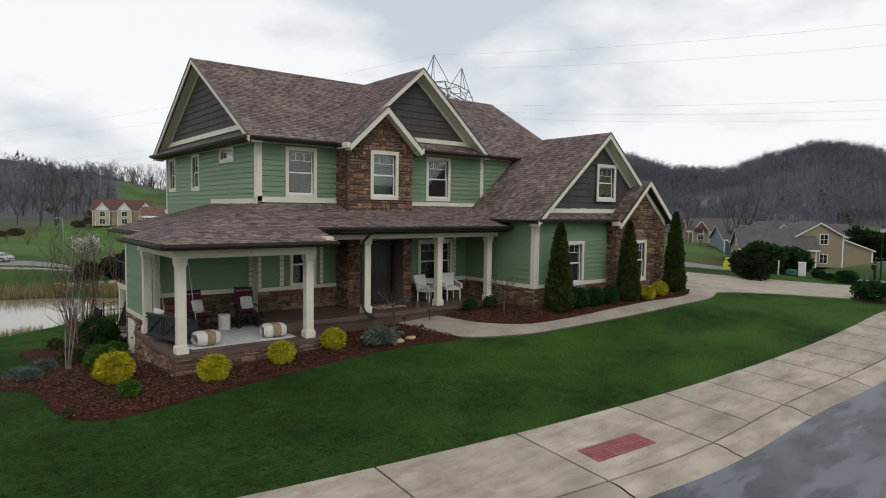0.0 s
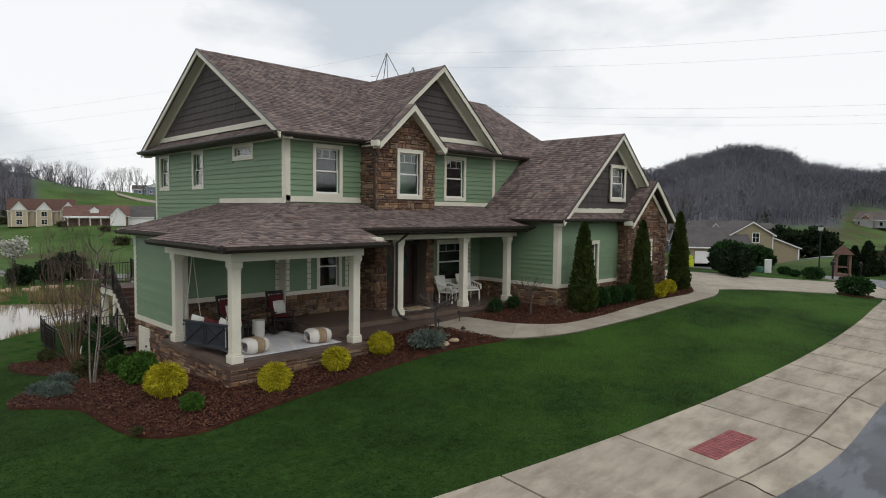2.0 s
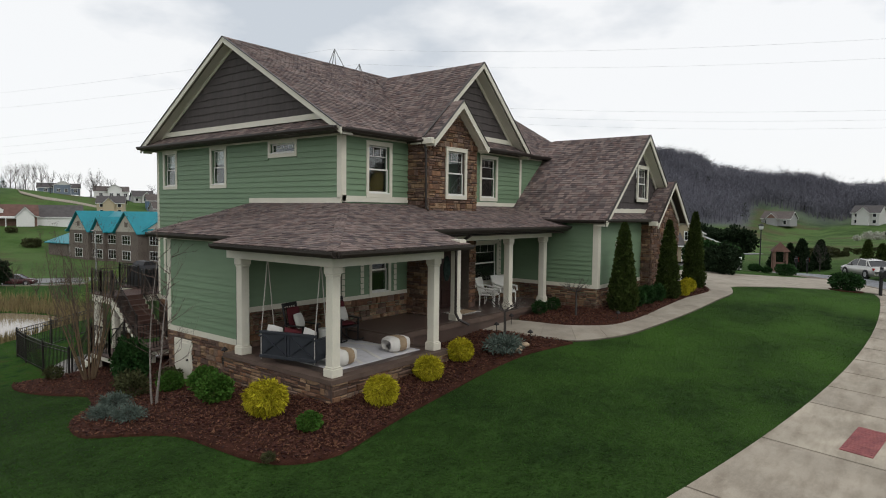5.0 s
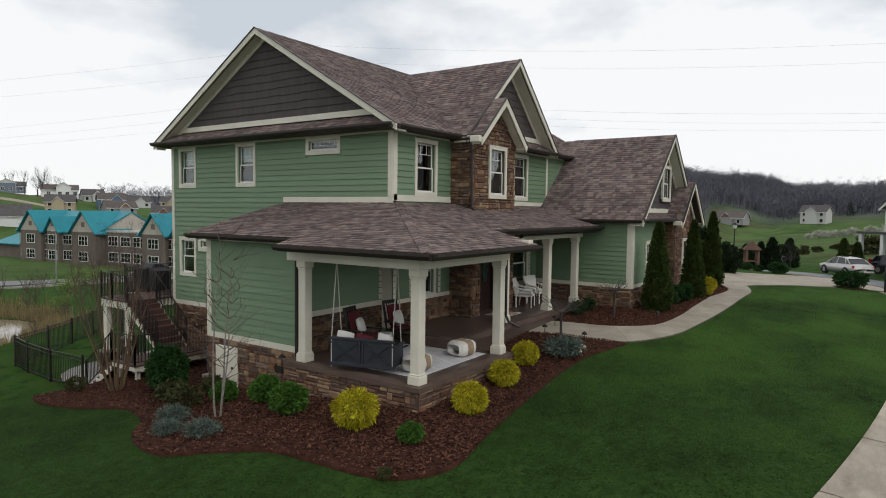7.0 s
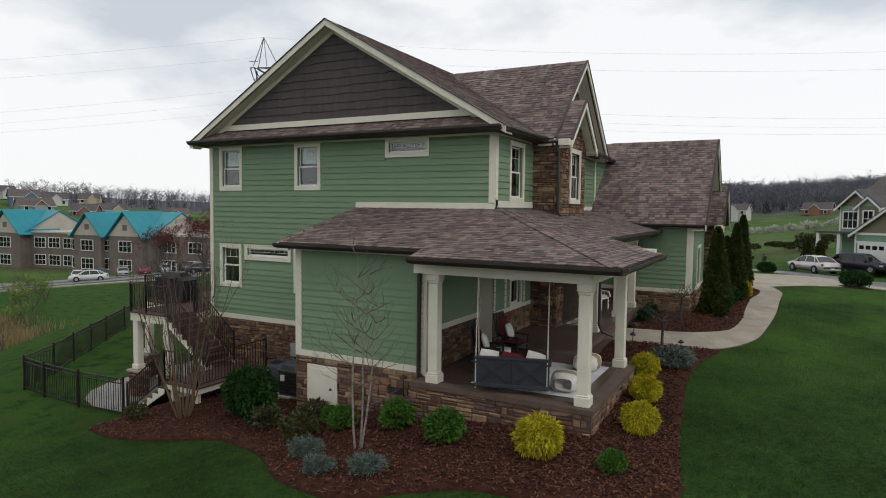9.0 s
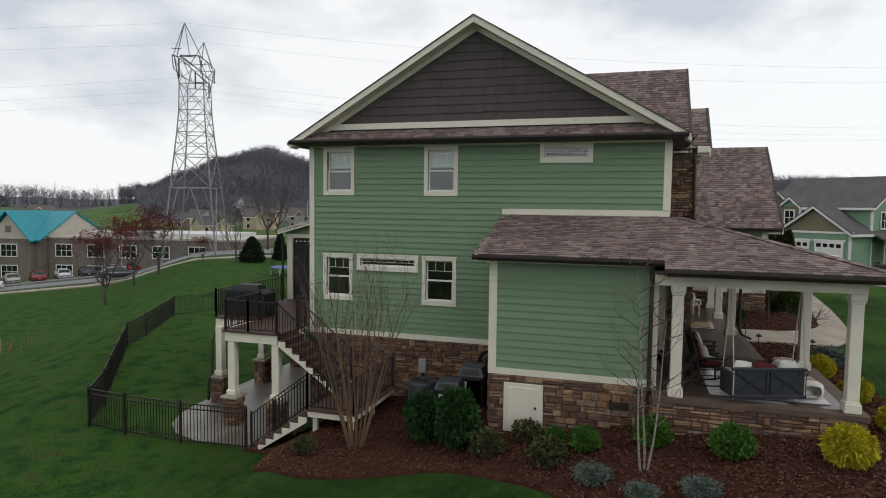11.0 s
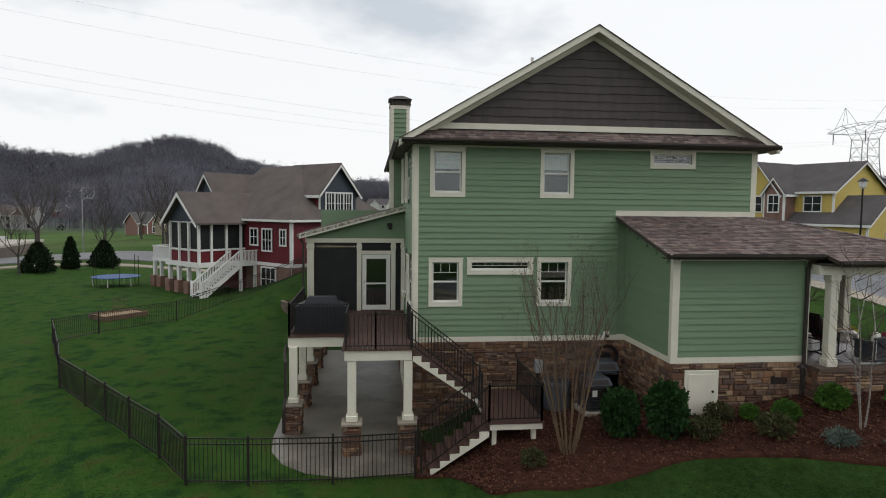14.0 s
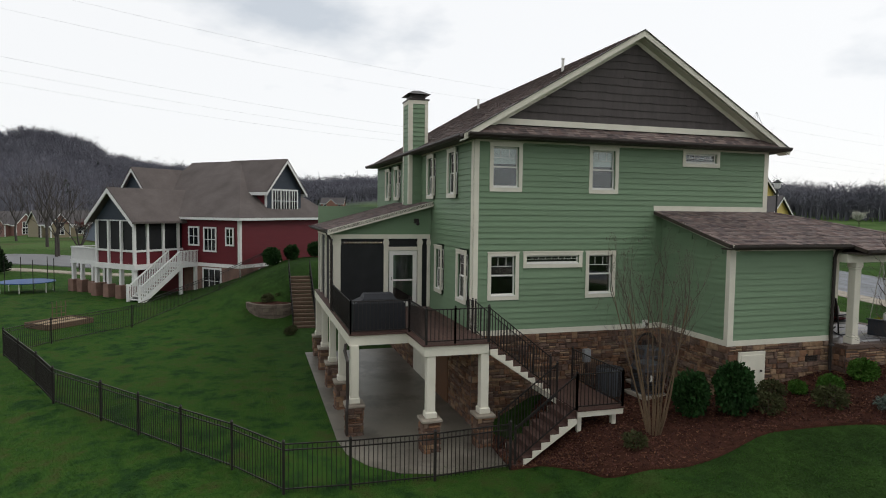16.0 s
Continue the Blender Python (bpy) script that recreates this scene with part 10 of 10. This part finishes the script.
RND = bush("round_shrub", "rounded dark green shrub in a mulch ring", DARKL, 0.72, 0.45, 2600, 0.12, 18, 1.0, lumps=0.12)
RND.matrix_world = pose(23.2, -10.75, land(23.2, -10.75) - 0.03)
for x, y, s in ((32.8, -6.5, 0.85), (33.7, -5.2, 0.5), (35.0, -4.2, 0.6)):
    plant(RND, x, y, s, x * 50, -0.02)
mring = drape([(23.2 + 1.0 * math.cos(a * 0.3142), -10.75 + 0.75 * math.sin(a * 0.3142)) for a in range(21)], [(23.2, -10.75)] * 21, 0.04, 0.1, 2)
tagged(part("mulch_ring", mring, MULCH, None), "ring of brown mulch under a round shrub", "mulch bed", kind="structure")

# basketball hoop on the drive
hp = thing("basketball_hoop", "portable basketball hoop on a black pole by the drive", "basketball hoop", (27.5, 3.2, land(27.5, 3.2)), 160)
part("base", Geo().cbox(-0.4, 0.6, -0.4, 0.4, 0, 0.22, 0.06), BLACKM, hp)
part("pole", Geo().tube([(0, 0, 0.1), (0, 0, 2.5), (0.5, 0, 3.1)], 0.06, 8), BLACKM, hp)
part("backboard", Geo().cbox(0.5, 0.55, -0.68, 0.68, 2.9, 3.8, 0.01), WHITET, hp)
part("rim", Geo().tube([(0.8 + 0.23 * math.cos(a * 0.524), 0.23 * math.sin(a * 0.524), 3.05) for a in range(13)], 0.015, 5), LAMPR, hp)

# gazebo on the lower lawn
gz = thing("gazebo", "small square gazebo with a brown shingled roof", "gazebo", (69.8, 0.4, land(69.8, 0.4)), 20)
zt = 0.1 - land(69.8, 0.4)
part("plinth", Geo().box(-0.8, 0.8, -0.8, 0.8, -0.3, 0.5), BRICKT, gz)
for a in (-1, 1):
    for b in (-1, 1):
        part("post", Geo().cbox(a * 0.64 - 0.11, a * 0.64 + 0.11, b * 0.64 - 0.11, b * 0.64 + 0.11, 0.5, zt, 0.02), BRICKT, gz)
    part("rail", Geo().box(a * 0.64 - 0.05, a * 0.64 + 0.05, -0.53, 0.53, 1.2, 1.32), BRICKT, gz)
RBR = mat("red_brown_shingle", (0.095, 0.052, 0.040), 0.9, var=0.25, scale=2, fine=10, bump=0.2)
part("roof", Geo().add([(-0.98, -0.98, zt), (0.98, -0.98, zt), (0.98, 0.98, zt), (-0.98, 0.98, zt), (0, 0, zt + 1.1)], [(0, 1, 4), (1, 2, 4), (2, 3, 4), (3, 0, 4), (3, 2, 1, 0)]), RBR, gz)

# cream houses beyond the pond
ch = thing("cream_house", "cream house with several red-brown gables", "house", (38, 212, land(38, 212) - 0.4), -14)
gable_block(ch, -9, 9, 0, 9, 0, 5.2, 3.4, FARW[2], FARW[2], "x", 0.4, RBR)
for x in (-8, -1.5, 5):
    gable_block(ch, x, x + 4.2, -2.4, 3, 0, 5.2, 2.6, FARW[2], WHITET, "y", 0.4, RBR)
    far_window(at(wallframe((0, -2.4, 0), (1, 0, 0), (0, -1, 0)), 0.04), x + 2.1, 3.2, 1.5, 1.5, ch, 2)
    far_window(at(wallframe((0, -2.4, 0), (1, 0, 0), (0, -1, 0)), 0.04), x + 2.1, 0.7, 1.5, 1.5, ch, 2)

# ---- power line ----
STEEL = mat("galvanised_steel", (0.20, 0.205, 0.21), 0.5, 0.3, var=0.2, bump=0.0)


def pylon(x, y, rz, z0, bw, thin=1.0):
    """A lattice tower: four battered legs, cross-braced faces, a bridge and two peaks."""
    e = thing("transmission_tower", "tall galvanised steel lattice transmission tower", "transmission tower", (x, y, z0), rz)

    def bar(a, b, r=0.055):
        r *= thin
        part("strut", Geo().tube([a, b], r, 3, close=False), STEEL, e)
    lv = [(0, bw), (11.0, bw * 0.72), (15.5, bw * 0.60), (18.5, bw * 0.52), (21.5, bw * 0.46), (25.0, bw * 0.44)]
    sg_ = ((-1, -1), (1, -1), (1, 1), (-1, 1))
    for (a, b) in sg_:
        part("leg", Geo().tube([(a * w, b * w * 0.8, z) for z, w in lv], [0.13, 0.12, 0.11, 0.1, 0.09, 0.08], 4), STEEL, e)
    for (z, w), (z2, w2) in zip(lv, lv[1:]):
        for i in range(4):
            (a, b), (c, d) = sg_[i], sg_[(i + 1) % 4]
            p, q = (a * w, b * w * 0.8, z), (c * w, d * w * 0.8, z)
            r, s = (a * w2, b * w2 * 0.8, z2), (c * w2, d * w2 * 0.8, z2)
            bar(r, s, 0.07)
            if z > 0:
                bar(p, s)
                bar(q, r)
                m1 = tuple((u + v) / 2 for u, v in zip(p, r))
                m2 = tuple((u + v) / 2 for u, v in zip(q, s))
                bar(m1, m2, 0.04)
            else:
                mid = tuple((u + v) / 2 for u, v in zip(r, s))
                bar(tuple(u + (v - u) * 0.1 for u, v in zip(p, r)), mid, 0.07)
                bar(tuple(u + (v - u) * 0.1 for u, v in zip(q, s)), mid, 0.07)
    wt = bw * 0.44
    # bridge and peaks along the tower's own x
    for b in (-wt * 0.8, wt * 0.8):
        top = [(-8.7, b * 0.3, 27.2), (-4.5, b, 28.2), (0, b, 28.4), (4.5, b, 28.2), (8.7, b * 0.3, 27.2)]
        low = [(-8.7, b * 0.3, 27.0), (-4.5, b, 26.4), (0, b, 26.2), (4.5, b, 26.4), (8.7, b * 0.3, 27.0)]
        for p, q, r, s in zip(top, top[1:], low, low[1:]):
            bar(p, q, 0.075)
            bar(r, s, 0.075)
            bar(p, s)
            bar(r, q)
        for x_ in (-wt, wt):
            bar((x_, b, 25.0), (x_ * 2.1, b, 28.2), 0.09)
            bar((x_, b, 25.0), (x_ * 0.3, b, 26.3))
        for s in (-1, 1):
            bar((s * 6.4, b * 0.6, 27.9), (s * 4.9, 0, 32.2), 0.07)
            bar((s * 2.9, b, 28.3), (s * 4.9, 0, 32.2), 0.07)
    for x_ in (-8.7, -4.5, 0, 4.5, 8.7):
        bar((x_, -wt * (0.3 if abs(x_) > 8 else 0.8), 28.0), (x_, wt * (0.3 if abs(x_) > 8 else 0.8), 28.0))
    for x_ in (-7.6, 0, 7.6):
        part("insulator", Geo().tube([(x_, 0, 27.0), (x_, 0, 24.6)], 0.09, 6), PLASTIC, e)
    return e


T1, T2, A1 = Vector((55.5, 59.3, -4.0)), Vector((101, -89, -5.3)), 24
pylon(T1.x, T1.y, A1, T1.z, 4.5)
pylon(T2.x, T2.y, 10, T2.z, 4.2, 0.62)
WIRE = mat("aluminium_cable", (0.35, 0.355, 0.36), 0.5, 0.3, bump=0.0)


def cable(a, b, sag, r=0.009):
    g = Geo().tube([Vector(a).lerp(Vector(b), i / 28) - Vector((0, 0, sag * 4 * (i / 28) * (1 - i / 28))) for i in range(29)], r, 4)
    tagged(part("power_cable", g, WIRE, None), "thin sagging overhead power cable", "cable", group="power cables")


u1 = Vector((math.cos(radians(A1)), math.sin(radians(A1)), 0))
u2 = Vector((math.cos(radians(10)), math.sin(radians(10)), 0))
T3 = Vector((-90, 330, -6))
for k, z, sag in ((-7.6, 24.6, 4.5), (0, 24.6, 4.5), (7.6, 24.6, 4.5), (-4.9, 32.2, 4), (4.9, 32.2, 4)):
    cable(T1 + u1 * k + Vector((0, 0, z)), T2 + u2 * k + Vector((0, 0, z)), sag)
    cable(T1 + u1 * k + Vector((0, 0, z)), T3 + u1 * k + Vector((0, 0, z)), sag + 4)
    cable(T2 + u2 * k + Vector((0, 0, z)), T2 + Vector((60, -260, 4)) + u2 * k + Vector((0, 0, z)), sag)

# ---- grass ----


def inside(px, py, poly):
    """Which points lie within an outline."""
    hit = np.zeros(len(px), dtype=bool)
    for (ax, ay), (bx, by) in zip(poly, poly[1:] + poly[:1]):
        c = ((ay > py) != (by > py)) & (px < (bx - ax) * (py - ay) / (by - ay + 1e-12) + ax)
        hit ^= c
    return hit


gr = np.random.default_rng(11)
N = 700000
gx, gy = gr.uniform(-24, 27, N), gr.uniform(-15.5, 34, N)
far_off = np.hypot(gx + 7, gy - 1)
near = gr.random(N) < np.clip((38 - far_off) / 18, 0, 1) ** 1.5
edge = np.interp(gx, np.arange(-25, 29), [y_in(c) for c in range(-25, 29)])
keep = near & (gy > edge + 0.03)
for poly in (bed_out + bed_in[::-1], wbed_out + wbed_in[::-1], path_a + path_b[::-1], drive_a + drive_b[::-1]):
    keep &= ~inside(gx, gy, smooth_line(poly[:len(poly) // 2], 60) + smooth_line(poly[len(poly) // 2:], 60) if len(poly) < 60 else poly)
for x0, x1, y0, y1 in ((-3.4, 17.2, -2.7, 9.0), (-0.4, 15.3, 8.0, 11.2), (-2.8, 16.5, 8.9, 16.3), (6, 16.5, -4.9, 0), (-4.2, 0, 6.3, 10.2)):
    keep &= ~((gx > x0) & (gx < x1) & (gy > y0) & (gy < y1))
gx, gy = gx[keep], gy[keep]
cx, cy = np.arange(-26, 29.5, 0.5), np.arange(-18, 36.5, 0.5)
hz = np.array([[height(a, b) for a in cx] for b in cy])
ix, iy = ((gx + 26) / 0.5).astype(int), ((gy + 18) / 0.5).astype(int)
fx, fy = (gx + 26) / 0.5 - ix, (gy + 18) / 0.5 - iy
gz_ = hz[iy, ix] * (1 - fx) * (1 - fy) + hz[iy, ix + 1] * fx * (1 - fy) + hz[iy + 1, ix] * (1 - fx) * fy + hz[iy + 1, ix + 1] * fx * fy
n = len(gx)
ga, gh_, gw = gr.uniform(0, 6.283, n), gr.uniform(0.012, 0.036, n), gr.uniform(0.010, 0.022, n)
base = np.stack([gx, gy, gz_ - 0.006], 1)
sd_ = np.stack([np.cos(ga) * gw, np.sin(ga) * gw, np.zeros(n)], 1)
lean = gr.uniform(0.03, 0.10, n)
tp = base + np.stack([-np.sin(ga) * lean, np.cos(ga) * lean, gh_], 1)
bv = np.stack([base - sd_, base + sd_, tp], 1).reshape(-1, 3)
GRASS = mat("grass_blade", (0.024, 0.060, 0.0130), 0.8, var=0.4, scale=6, fine=30, bump=0.0, island=0.5, tint=(0.046, 0.105, 0.0180), spec=0.05)
patches(GRASS, (0.070, 0.160, 0.024), 1.0, 0.33, 0.36, 0.6, (1, 1, 1), "fresh")
meadow(GRASS, 1.55)
gn, gl = GRASS.node_tree.nodes, GRASS.node_tree.links
thin_blade, both = gn.new("ShaderNodeBsdfTranslucent"), gn.new("ShaderNodeMixShader")
gl.new(gn["Principled BSDF"].inputs["Base Color"].links[0].from_socket, thin_blade.inputs["Color"])
both.inputs["Fac"].default_value = 0.5
gl.new(gn["Principled BSDF"].outputs["BSDF"], both.inputs[1])
gl.new(thin_blade.outputs["BSDF"], both.inputs[2])
gl.new(both.outputs["Shader"], gn["Material Output"].inputs["Surface"])
grass_mesh = bulk("grass", bv, np.arange(3 * n).reshape(-1, 3), GRASS)
grass_mesh.attributes.new("fresh", "FLOAT", "POINT").data.foreach_set("value", np.repeat([fresh_at(a, b) for a, b in zip(gx, gy)], 3).astype(np.float32))
grass_mesh.attributes.new("meadow", "FLOAT", "POINT").data.foreach_set("value", np.repeat([meadow_at(a, b) for a, b in zip(gx, gy)], 3).astype(np.float32))
tagged(part("grass", grass_mesh, None, None), "short green mown lawn grass", "grass", kind="stuff")
